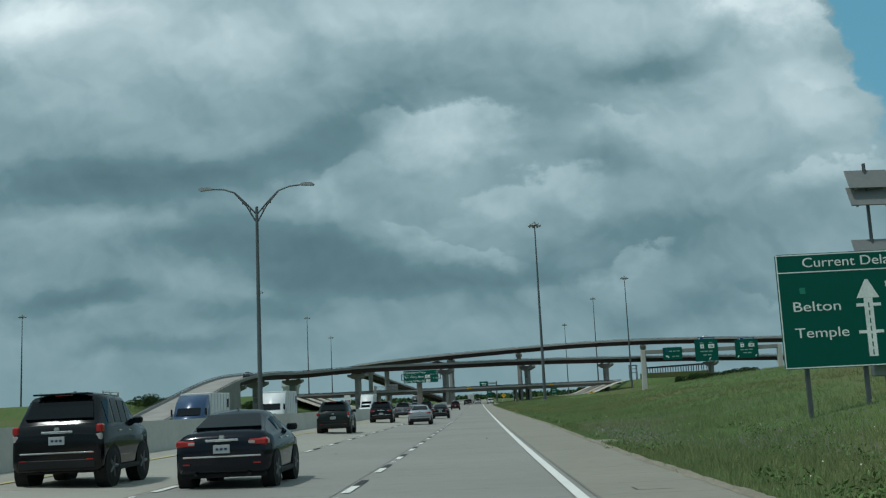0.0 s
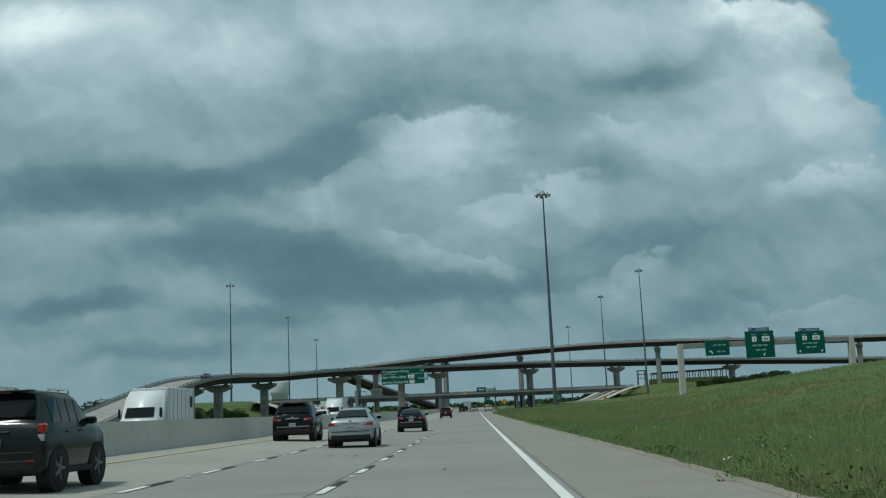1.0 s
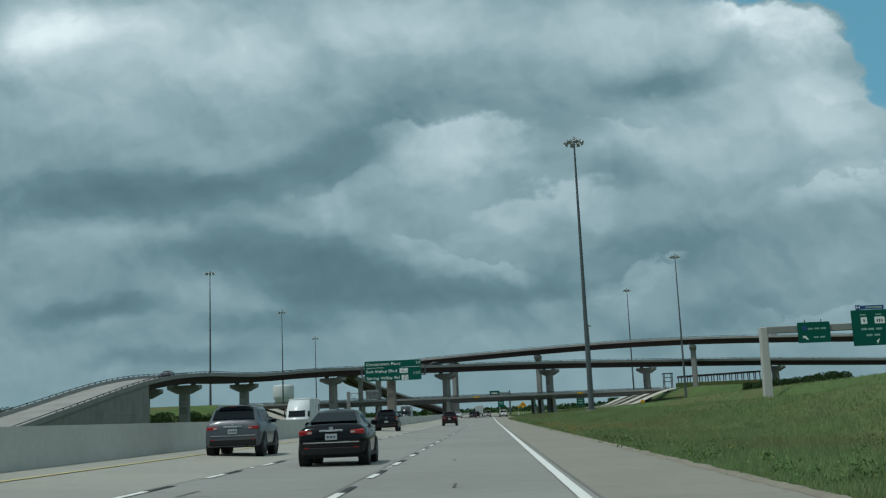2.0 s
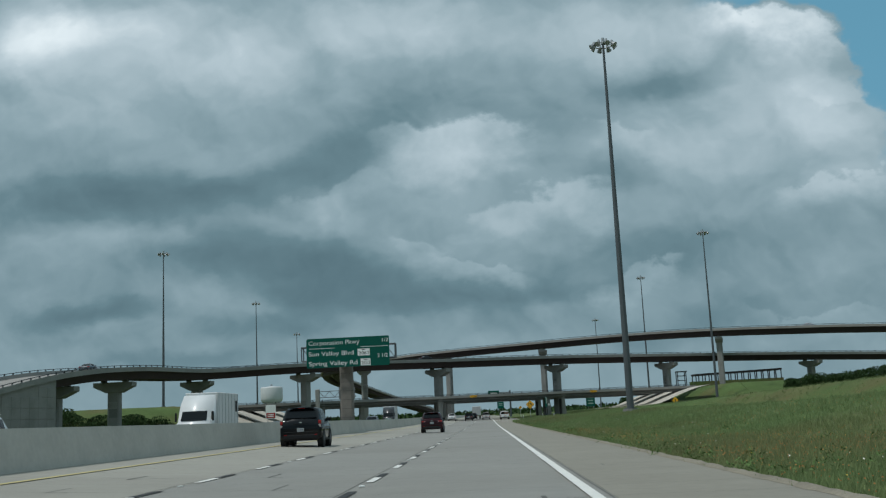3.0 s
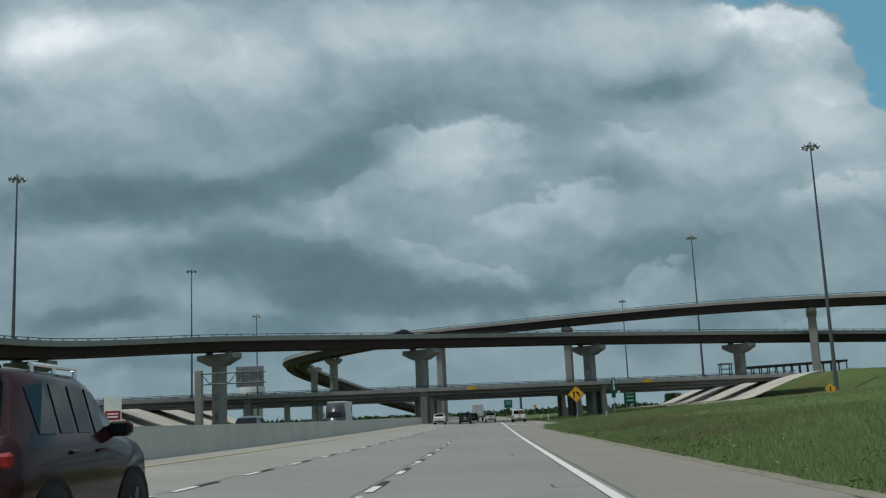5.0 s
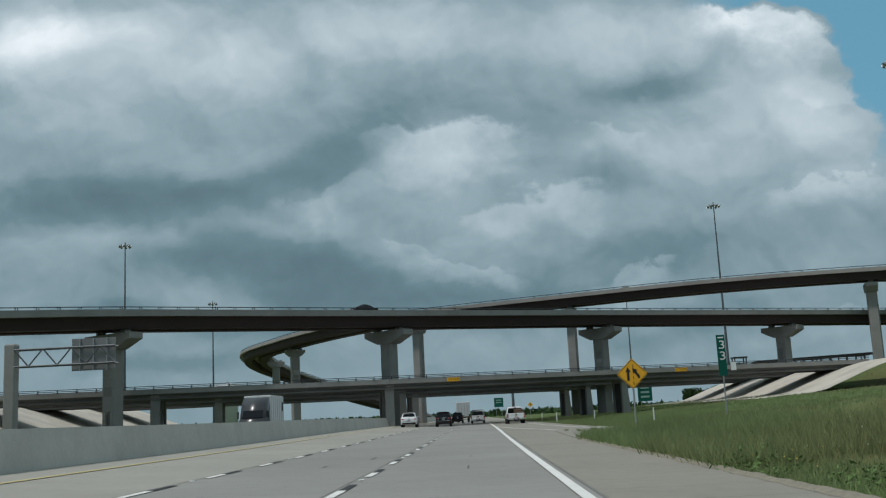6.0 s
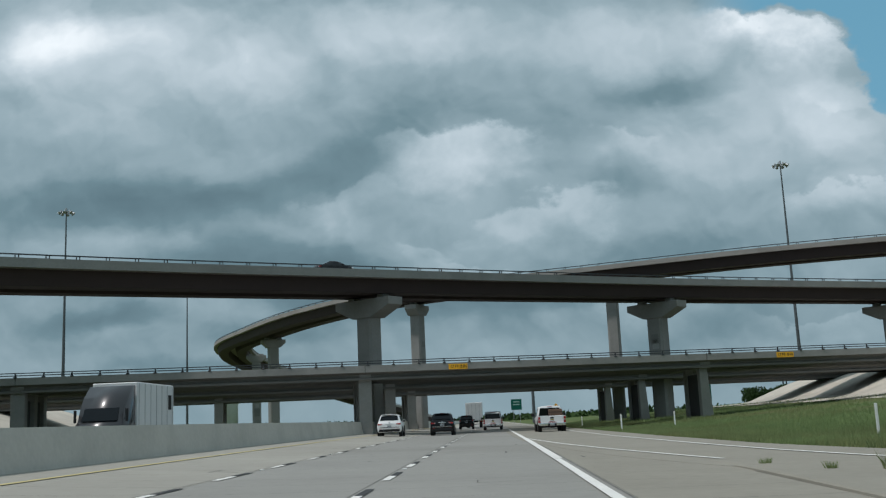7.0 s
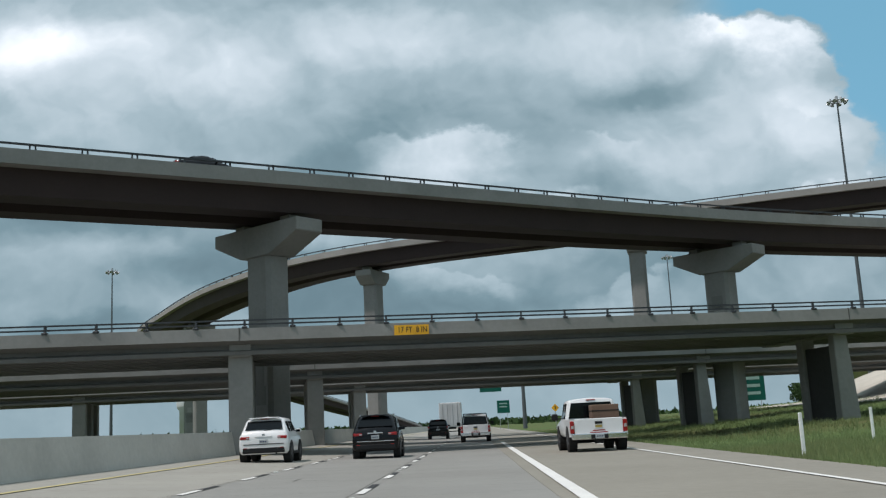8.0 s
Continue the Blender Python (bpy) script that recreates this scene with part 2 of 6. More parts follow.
M_WHITE = material("white road paint", (0.72, 0.71, 0.67), 0.7, scales=((1.5, 0.12), (25.0, 0.18)), bump=0.1, bump_scale=60)
M_YELLOW = material("yellow road paint", (0.50, 0.43, 0.20), 0.7, scales=((1.5, 0.15), (25.0, 0.2)), bump=0.1, bump_scale=60)
M_BLACK = material("black road paint", (0.035, 0.035, 0.035), 0.75, scales=((1.5, 0.2), (25.0, 0.2)), bump=0.1, bump_scale=60)
M_SEAL = material("joint sealant", (0.09, 0.088, 0.08), 0.8, bump=0.0)
M_GREEN = material("green sign sheeting", (0.003, 0.088, 0.064), 0.5, scales=((0.8, 0.08), (12.0, 0.05)), bump=0.02, spec=0.2)
M_SIGNWHITE = material("white sign sheeting", (0.78, 0.80, 0.78), 0.5, bump=0.0)
M_SIGNYELLOW = material("amber sign sheeting", (0.80, 0.40, 0.02), 0.5, bump=0.0)
M_SIGNBLACK = material("black sign print", (0.015, 0.015, 0.015), 0.5, bump=0.0)
M_ALU = material("bare aluminium sheet", (0.38, 0.40, 0.41), 0.45, 0.5, scales=((1.0, 0.15), (8.0, 0.1)), bump=0.03)
M_GRASS = material("roadside grass", (0.088, 0.132, 0.045), 0.95, scales=((0.12, 0.25), (1.1, 0.22), (9.0, 0.25)), bump=0.6, bump_scale=9,
                   tint=(0.130, 0.110, 0.052), tint_scale=0.055, tint_amount=0.75, spec=0.1)
M_LEAF = material("tree leaves", (0.030, 0.058, 0.018), 0.9, scales=((0.5, 0.3), (5.0, 0.4)), bump=0.0, spec=0.2, per_island=0.6)
M_BARK = material("tree bark", (0.09, 0.07, 0.05), 0.95, bump=0.3)
M_DARK = material("dark shade gap", (0.02, 0.02, 0.02), 0.9, bump=0.0)


# ------------------------------------------------------------------ mesh helpers
def finish(bm, name, mat, smooth_shade=False):
    me = bpy.data.meshes.new(name)
    bmesh.ops.recalc_face_normals(bm, faces=bm.faces)
    bm.to_mesh(me)
    bm.free()
    for m in (mat if isinstance(mat, (list, tuple)) else [mat]):
        me.materials.append(m)
    if smooth_shade:
        me.shade_smooth()
    return me


def thing(name, label, category, at=(0, 0, 0), group="", kind=""):
    ob = new(name)
    ob.location = at
    ob.empty_display_size = 0.2
    return tagged(ob, label, category, group, kind)


def part(name, bm, mat, parent=None, label="", smooth_shade=False, kind=""):
    me = bm if isinstance(bm, bpy.types.Mesh) else finish(bm, name, mat, smooth_shade)
    ob = new(name, me)
    ob.parent = parent
    return tagged(ob, label, kind=kind)


def bm_box(bm, size, at=(0, 0, 0), turn=0.0, bevel=0.0):
    r = bmesh.ops.create_cube(bm, size=1.0)
    vs = r["verts"]
    bmesh.ops.scale(bm, vec=size, verts=vs)
    if bevel:
        es = list({e for v in vs for e in v.link_edges})
        res = bmesh.ops.bevel(bm, geom=es, offset=bevel, segments=1, affect="EDGES")
        vs = list({v for f in res["faces"] for v in f.verts} | {v for v in vs if v.is_valid})
    if turn:
        bmesh.ops.rotate(bm, cent=(0, 0, 0), matrix=Matrix.Rotation(turn, 3, "Z"), verts=vs)
    bmesh.ops.translate(bm, vec=at, verts=vs)
    return vs


def box(size, at=(0, 0, 0), turn=0.0, bevel=0.0):
    bm = bmesh.new()
    bm_box(bm, size, at, turn, bevel)
    return bm


def bm_tube(bm, a, b, r0, r1=None, n=8):
    """A closed round bar from a to b."""
    r1 = r0 if r1 is None else r1
    a, b = Vector(a), Vector(b)
    d = b - a
    q = d.to_track_quat("Z", "Y").to_matrix()
    lo, hi = [], []
    for i in range(n):
        c = Vector((math.cos(2 * math.pi * i / n), math.sin(2 * math.pi * i / n), 0))
        lo.append(bm.verts.new(a + q @ (c * r0)))
        hi.append(bm.verts.new(b + q @ (c * r1)))
    for i in range(n):
        j = (i + 1) % n
        bm.faces.new((lo[i], lo[j], hi[j], hi[i]))
    bm.faces.new(lo[::-1])
    bm.faces.new(hi)


def tube(a, b, r0, r1=None, n=8):
    bm = bmesh.new()
    bm_tube(bm, a, b, r0, r1, n)
    return bm


def bm_prism(bm, outline, a, b, axis="y"):
    """A closed outline of 2D points, pushed from a to b along an axis."""
    def at(p, d):
        return {"y": (p[0], d, p[1]), "x": (d, p[0], p[1]), "z": (p[0], p[1], d)}[axis]
    lo = [bm.verts.new(at(p, a)) for p in outline]
    hi = [bm.verts.new(at(p, b)) for p in outline]
    n = len(outline)
    for i in range(n):
        j = (i + 1) % n
        bm.faces.new((lo[i], lo[j], hi[j], hi[i]))
    bm.faces.new(lo[::-1])
    bm.faces.new(hi)


def prism(outline, a, b, axis="y"):
    bm = bmesh.new()
    bm_prism(bm, outline, a, b, axis)
    return bm


def curve_points(ctrl, step):
    """Even points on a smooth curve through the control points: position and heading."""
    ps = [Vector(p) for p in ctrl]
    ps = [ps[0] * 2 - ps[1]] + ps + [ps[-1] * 2 - ps[-2]]
    fine = []
    for i in range(1, len(ps) - 2):
        p0, p1, p2, p3 = ps[i - 1:i + 3]
        for k in range(24):
            t = k / 24
            fine.append(0.5 * (2 * p1 + (p2 - p0) * t + (2 * p0 - 5 * p1 + 4 * p2 - p3) * t * t + (3 * p1 - p0 - 3 * p2 + p3) * t ** 3))
    fine.append(ps[-2])
    out, acc = [fine[0]], 0.0
    for a, b in zip(fine, fine[1:]):
        seg = (b - a).length
        while acc + seg >= step:
            a = a + (b - a) * ((step - acc) / seg)
            seg = (b - a).length
            out.append(a)
            acc = 0.0
        acc += seg
    res = []
    for i, p in enumerate(out):
        d = (out[min(i + 1, len(out) - 1)] - out[max(i - 1, 0)])
        d.z = 0
        d.normalize()
        res.append((p, d, Vector((d.y, -d.x, 0))))
    return res


def bm_sweep(bm, path, outline):
    """A closed outline (offset to the right, height) carried along a path."""
    rings = []
    for p, d, s in path:
        rings.append([bm.verts.new(p + s * o + Vector((0, 0, h))) for o, h in outline])
    n = len(outline)
    for a, b in zip(rings, rings[1:]):
        for i in range(n):
            j = (i + 1) % n
            bm.faces.new((a[i], a[j], b[j], b[i]))
    bm.faces.new(rings[0])
    bm.faces.new(rings[-1][::-1])


def sweep(path, outline):
    bm = bmesh.new()
    bm_sweep(bm, path, outline)
    return bm


# ------------------------------------------------------------------ ground and road
RY = [-120, -40, 0, 19, 38, 58, 85, 115, 154, 192, 232, 270, 309, 345, 5000]
RZ = [2.4, 1.35, 0.92, 0.71, 0.57, 0.46, 0.34, 0.235, 0.13, 0.02, -0.10, -0.11, 0.0, 0.0, 0.0]


def road_z(y):
    return sum(float(np.interp(y + d, RY, RZ)) for d in (-14, -7, 0, 7, 14)) / 5


def step(x, a, b):
    t = min(1.0, max(0.0, (x - a) / (b - a)))
    return t * t * (3 - 2 * t)


def cross_fall(x):
    """The carriageway rises gently towards the median."""
    return 0.0043 * (min(x, -2.0) + 2.0) ** 2 if x > -11.2 else max(0.06, 0.364 - 0.022 * (-11.2 - x))


LANE = 3.66
X_EDGE, X_D1, X_D2, X_YEL = 1.51, -2.15, -5.81, -9.45
X_BAR = -11.15
SKEW = 0.20           # the cross road meets the highway at a slight skew


def cross_y(x):
    return 355.4 + SKEW * (x + 2.7)


RAMP = [(27, 140, 0), (25.5, 200, 0), (23.5, 228, 0), (19.5, 250, 0), (14.5, 266, 0), (10.2, 278, 0), (7.4, 288, 0), (6.0, 294, 0), (5.0, 301, 0), (4.4, 309, 0), (3.75, 320, 0), (3.5, 350, 0), (3.4, 380, 0)]


def pave_edge(y):
    """x of the right edge of the paved shoulder."""
    return float(np.interp(y, [0, 22, 62, 255, 273, 291.5, 293, 299, 309, 316, 331, 400], [3.65, 3.70, 4.30, 4.30, 4.15, 4.40, 8.2, 8.0, 7.65, 7.4, 7.3, 7.05]))


def ramp_z(y):
    return road_z(y) + 0.008 + 1.6 * (1 - step(y, 120, 262))


def ramp_gap(x, y):
    """Distance across to the ramp's centre line."""
    if y < 140 or y > 385:
        return 99.0
    c = np.interp(y, [p[1] for p in RAMP], [p[0] for p in RAMP])
    if x < c and 274 + max(0, x - 4.2) * 1.5 < y < 293:
        return 0.0
    return abs(x - float(c)) * (0.92 if 240 < y < 292 else 1.0)


def terrain(x, y):
    base = road_z(y)
    z = base
    if x > 4.3:
        near = 1 - step(y, 110, 200)
        r = max(0.0, x - pave_edge(y) - 4.5 - 1.5 * near + 3.0 * (1 - step(y, 36, 72)))
        r = r * r / (r + 3.0 * near + 0.01)
        k = 0.132 + 0.086 * (1 - step(y, 110, 200)) - 0.062 * step(y, 200, 320)
        hill = 7.0 * (1 - math.exp(-k * r / 7.0 * 1.15))
        z = base - 0.03 + hill * (1 - 0.5 * step(y, 430, 520))
        yc = cross_y(x)
        bank = 6.4 * step(x, 47, 62) * step(y, yc - 30, yc - 2) * (1 - step(y, yc + 62, yc + 95))
        z = max(z, base - 0.1 + bank)
    elif x < -26:
        r = -26 - x
        z = base - 0.15 + 0.02 * min(r, 120)
        yc = cross_y(x)
        bank = 6.4 * step(-x, 50, 70) * step(y, yc - 30, yc - 2) * (1 - step(y, yc + 62, yc + 95))
        z = max(z, base - 0.1 + bank)
    if x > 4.3:
        dx = ramp_gap(x, y)
        w = step(dx, 3.4, 10.0)
        z = (ramp_z(y) - 0.01) * (1 - w) + z * w
        # low swell of grass between the road and the ramp
        if 180 < y < 277:
            t = (x - pave_edge(y) - 0.3) / max(1.0, float(np.interp(y, [p[1] for p in RAMP], [p[0] for p in RAMP])) - 2.8 - pave_edge(y))
            z += 0.42 * step(t, 0.0, 0.45) * (1 - step(t, 0.72, 1.0)) * step(y, 185, 225) * (1 - step(y, 265, 276))
    far = max(0.0, math.hypot(x, y - 250) - 420)
    z = z * (1 - step(far, 0, 500)) + 4.0 * step(far, 300, 2500)
    return z - 0.05


def axis_lines(dense, coarse):
    return sorted(set(np.round(np.concatenate([dense, coarse]), 2)))


def build_ground():
    xs = axis_lines(np.concatenate([np.arange(-90, -25, 2.5), np.arange(3.6, 9, 0.45), np.arange(9, 75, 1.5)]),
                    [-4500, -3000, -1800, -1000, -600, -400, -250, -180, -130, -105, -12, 80, 90, 105, 130, 170, 220, 300, 450, 700, 1200, 2200, 4500])
    ys = axis_lines(np.concatenate([np.arange(-20, 340, 3.0), np.arange(330, 470, 2.0)]),
                    [-600, -250, -120, -60, 480, 500, 530, 570, 620, 700, 800, 950, 1200, 1600, 2200, 3000, 4600])
    verts, faces = [], []
    rng = random.Random(3)
    for y in ys:
        for x in xs:
            verts.append((x, y, terrain(x, y) + (rng.uniform(-0.05, 0.05) if x > 5.5 or x < -28 else 0)))
    n = len(xs)
    for j in range(len(ys) - 1):
        for i in range(n - 1):
            a = j * n + i
            faces.append((a, a + 1, a + n + 1, a + n))
    me = bpy.data.meshes.new("ground")
    me.from_pydata(verts, [], faces)
    me.materials.append(M_GRASS)
    me.shade_smooth()
    tagged(new("ground", me), "green roadside grass land rising in low banks", "ground", kind="structure")


def strip(x0, x1, ys, lift=0.0):
    """A flat band that follows the road's height; x0, x1: numbers or functions of y."""
    bm = bmesh.new()
    last = None
    for y in ys:
        a = x0(y) if callable(x0) else x0
        b = x1(y) if callable(x1) else x1
        k = max(1, int(abs((x1(ys[0]) if callable(x1) else x1) - (x0(ys[0]) if callable(x0) else x0)) / 1.2))
        cur = [bm.verts.new((a + (b - a) * i / k, y, road_z(y) + cross_fall(a + (b - a) * i / k) + lift)) for i in range(k + 1)]
        if last:
            for i in range(min(len(last), len(cur)) - 1):
                bm.faces.new((last[i], last[i + 1], cur[i + 1], cur[i]))
        last = cur
    return bm


build_ground()
YS = list(np.arange(-60, 480, 4.0)) + [500, 540, 600, 700, 850, 1100]
tagged(part("road", strip(X_BAR, X_EDGE + 0.25, YS), M_ROAD, kind="structure"),
       "grey concrete motorway carriageway with lane markings", "road")
tagged(part("shoulder", strip(X_EDGE + 0.25, pave_edge, YS, 0.004), M_SHOULDER, kind="structure"),
       "pale buff concrete road shoulder", "shoulder")
M_ROADPALE = material("bleached road concrete", (0.325, 0.312, 0.272), 0.88, scales=((0.25, 0.12), (3.0, 0.10), (40.0, 0.1)), bump=0.2, bump_scale=60,
                      tint=(0.275, 0.262, 0.228), tint_scale=0.1, tint_amount=0.6)
tagged(part("outer_lane", strip(X_YEL + 0.05, X_D2 - 0.08, YS, 0.003), M_ROADPALE, kind="structure"),
       "bleached concrete lane beside the median", "road")
tagged(part("inner_shoulder", strip(X_BAR + 0.3, X_YEL - 0.05, YS, 0.005), M_ROADPALE, kind="structure"),
       "pale concrete strip beside the median barrier", "shoulder")
tagged(part("opposite_road", strip(-25.5, X_BAR, YS, -0.02), M_ROAD, kind="structure"),
       "grey concrete opposite carriageway behind the barrier", "road")


def ramp_band(o0, o1, mat, name, label, lift, a=0, b=None):
    pts = curve_points(RAMP, 2.0)[a:b]
    bm = bmesh.new()
    last = None
    for p, d, s in pts:
        q = [p + s * o for o in (o0, o1)]
        cur = [bm.verts.new((v.x, v.y, ramp_z(p.y) + lift)) for v in q] + [bm.verts.new((v.x, v.y, ramp_z(p.y) + lift - 0.5)) for v in q]
        if last:
            bm.faces.new((last[0], last[1], cur[1], cur[0]))
            bm.faces.new((last[1], last[3], cur[3], cur[1]))
            bm.faces.new((last[0], last[2], cur[2], cur[0]))
        last = cur
    return tagged(part(name, bm, mat, kind="structure"), label, "road")


ramp_band(-2.5, 2.9, M_SHOULDER, "entrance_ramp", "pale concrete entrance ramp joining the motorway", 0.0)

# lane lines
def line(name, x, y0, y1, w, mat, label, lift=0.020):
    ys = np.linspace(y0, y1, max(2, int((y1 - y0) / 4) + 1))
    fx = x if callable(x) else (lambda y: x)
    return tagged(part(name, strip(lambda y: fx(y) - w / 2, lambda y: fx(y) + w / 2, ys, lift), mat, kind="structure"), label, "lane marking")


line("edge_line", X_EDGE, -40, 330, 0.17, M_WHITE, "solid white edge line")
line("edge_line", lambda y: float(np.interp(y, [280, 286, 291, 295, 302, 310, 319, 350], [10.6, 8.5, 7.6, 7.0, 6.45, 6.1, 5.7, 5.5])), 280, 700, 0.14, M_WHITE, "solid white edge line of the joining lane", 0.024)
line("edge_line", lambda y: float(np.interp(y, [286, 293, 294.5, 301, 308.5, 322], [5.9, 4.75, 4.5, 3.5, 2.6, 1.6])), 292.5, 322, 0.13, M_WHITE, "white line round the gore where the ramp joins", 0.024)
line("edge_line", X_EDGE + 0.02, 296, 372, 0.24, M_WHITE, "wide white line beside the joining lane", 0.028)


def gore():
    """Raised concrete nose with a low kerb between the road and the ramp."""
    rows = []
    cx = lambda y: float(np.interp(y, [p[1] for p in RAMP], [p[0] for p in RAMP]))
    for y in np.linspace(271.5, 292, 15):
        a, b = 4.12 + 0.30 * step(y, 274, 292), cx(y) - 2.45
        z = road_z(y) + cross_fall(4.2)
        h = 0.045 * (1 - step(y, 288, 292)) + 0.012
        b = min(b, 4.5 + max(0.0, y - 273) * 0.85)
        rows.append([(a, y, z - 0.1), (a + 0.02, y, z + h - 0.02), (a + 0.06, y, z + h), (max(a + 0.3, b), y, ramp_z(y) + 0.02)])
    bm = bmesh.new()
    g = [[bm.verts.new(p) for p in r] for r in rows]
    for p, q in zip(g, g[1:]):
        for k in range(3):
            bm.faces.new((p[k], p[k + 1], q[k + 1], q[k]))
    bm.faces.new(g[0][::-1])
    tagged(part("gore_paving", bm, M_SHOULDER, kind="structure"), "raised pale concrete gore with a low kerb", "pavement")


gore()
line("yellow_line", X_YEL, -40, 700, 0.15, M_YELLOW, "solid yellow line beside the median barrier")
PERIOD = 5.35
for x, off in ((X_D1, 0.9), (X_D2, 2.3)):
    for i in range(-3, 90):
        y = i * PERIOD + off
        tagged(part("lane_dash", strip(x - 0.075, x + 0.075, (y, y + 1.5), 0.016), M_WHITE, kind="structure"), "white lane dash", "lane marking", "lane dashes")
        tagged(part("contrast_dash", strip(x - 0.075, x + 0.075, (y + 1.5, y + 3.0), 0.014), M_BLACK, kind="structure"), "black contrast dash behind a white one", "lane marking", "contrast dashes")

# median barrier: a plain single-slope wall
barrier_path = [(Vector((X_BAR, y, road_z(y) + cross_fall(X_BAR) - 0.05)), Vector((0, 1, 0)), Vector((1, 0, 0))) for y in YS]
tagged(part("median_barrier", sweep(barrier_path, [(-0.32, 0), (0.32, 0), (0.13, 1.05), (-0.13, 1.05)]), M_BARRIER, kind="structure"),
       "grey concrete median barrier with sloped faces", "barrier")



def barrier_flare(yc, half, out):
    """The barrier's road face swells round a sign column."""
    bm = bmesh.new()
    rings = []
    for k in range(13):
        y = yc + half * (k / 6 - 1)
        b = out * step(half - abs(y - yc), 0.0, half * 0.55)
        z = road_z(y) + cross_fall(X_BAR) - 0.05
        rings.append([bm.verts.new((X_BAR + o, y, z + h)) for o, h in ((0.0, 0.0), (0.318 + b, 0.0), (0.128 + b, 1.056), (-0.1, 1.056))])
    for p, q in zip(rings, rings[1:]):
        for i in range(4):
            j = (i + 1) % 4
            bm.faces.new((p[i], p[j], q[j], q[i]))
    bm.faces.new(rings[0])
    bm.faces.new(rings[-1][::-1])
    tagged(part("median_barrier", bm, M_BARRIER, kind="structure"), "barrier swelling round the sign column", "barrier")


barrier_flare(198.7, 7.0, 0.36)

# ------------------------------------------------------------------ bridges
M_PATCH = material("pale covering paint", (0.33, 0.325, 0.305), 0.85, scales=((0.6, 0.12), (6.0, 0.1)), bump=0.1, bump_scale=25)
M_PATCHDARK = material("dull covering paint", (0.19, 0.188, 0.178), 0.85, scales=((0.6, 0.12), (6.0, 0.1)), bump=0.1, bump_scale=25)


def bridge_pier(name, at, heading, top, ground, col, cap_len, cap_deep, cap_thick, group, label):
    """Hammerhead pier: column and tapered cap across the deck; top: the cap's upper face."""
    ob = thing(name, label, "bridge pier", (at[0], at[1], ground), group)
    ob.rotation_euler = (0, 0, heading)
    h = top - ground
    w, d = col
    bm = bmesh.new()
    ch = 0.22
    pts = [(-w / 2 + ch, -d / 2), (w / 2 - ch, -d / 2), (w / 2, -d / 2 + ch), (w / 2, d / 2 - ch), (w / 2 - ch, d / 2), (-w / 2 + ch, d / 2), (-w / 2, d / 2 - ch), (-w / 2, -d / 2 + ch)]
    bm_prism(bm, pts, -1.5, h - cap_deep * 0.5, "z")
    part("column", bm, M_CONC, ob)
    L = cap_len / 2
    out = [(-L, h), (-L, h - cap_deep * 0.42), (-w / 2 - 0.25, h - cap_deep), (w / 2 + 0.25, h - cap_deep), (L, h - cap_deep * 0.42), (L, h)]
    bm = prism(out, -cap_thick / 2, cap_thick / 2, "y")
    bmesh.ops.bevel(bm, geom=list(bm.edges), offset=0.05, segments=1, affect="EDGES")
    part("cap", bm, M_CONC, ob)
    # patches where old paint marks were covered over
    rng = random.Random(int(at[0] * 7 + at[1]))
    for k in range(3 if h > 9 else 1):
        pw, ph = rng.uniform(0.5, 0.95) * (w - 2 * ch), rng.uniform(0.7, 1.6)
        part("repair_patch", box((pw, 0.012, ph), (rng.uniform(-0.2, 0.2), -d / 2 - 0.005, rng.uniform(0.25, 0.8) * (h - cap_deep))), M_PATCH if k % 2 else M_PATCHDARK, ob, "square of covering paint")
    for s in (-1, 1):
        part("bearing", box((0.8, 0.8, 0.4), (s * L * 0.55, 0, h + 0.18), 0, 0.03), M_CONC, ob)
    return ob


def rail_posts(path, off, z0, z1, every, parent):
    """Twin-legged rail posts, each one forged piece."""
    bm = prism([(-0.17, z0), (-0.10, z0), (-0.09, z1 - 0.1), (0.09, z1 - 0.1), (0.10, z0), (0.17, z0), (0.15, z1), (-0.15, z1)], -0.04, 0.04, "y")
    me = finish(bm, "rail_post", M_RAIL)
    for i, (p, d, s) in enumerate(path):
        if i % every == 0:
            o = part("rail_post", me, None, parent)
            o.location = p + s * off
            o.rotation_euler = (0, 0, math.atan2(d.y, d.x))


M_DECK = material("weathered deck concrete", (0.30, 0.285, 0.265), 0.85, scales=((0.3, 0.14), (5.0, 0.1)), bump=0.12, bump_scale=25,
                  tint=(0.22, 0.205, 0.19), tint_scale=0.2, tint_amount=0.6)


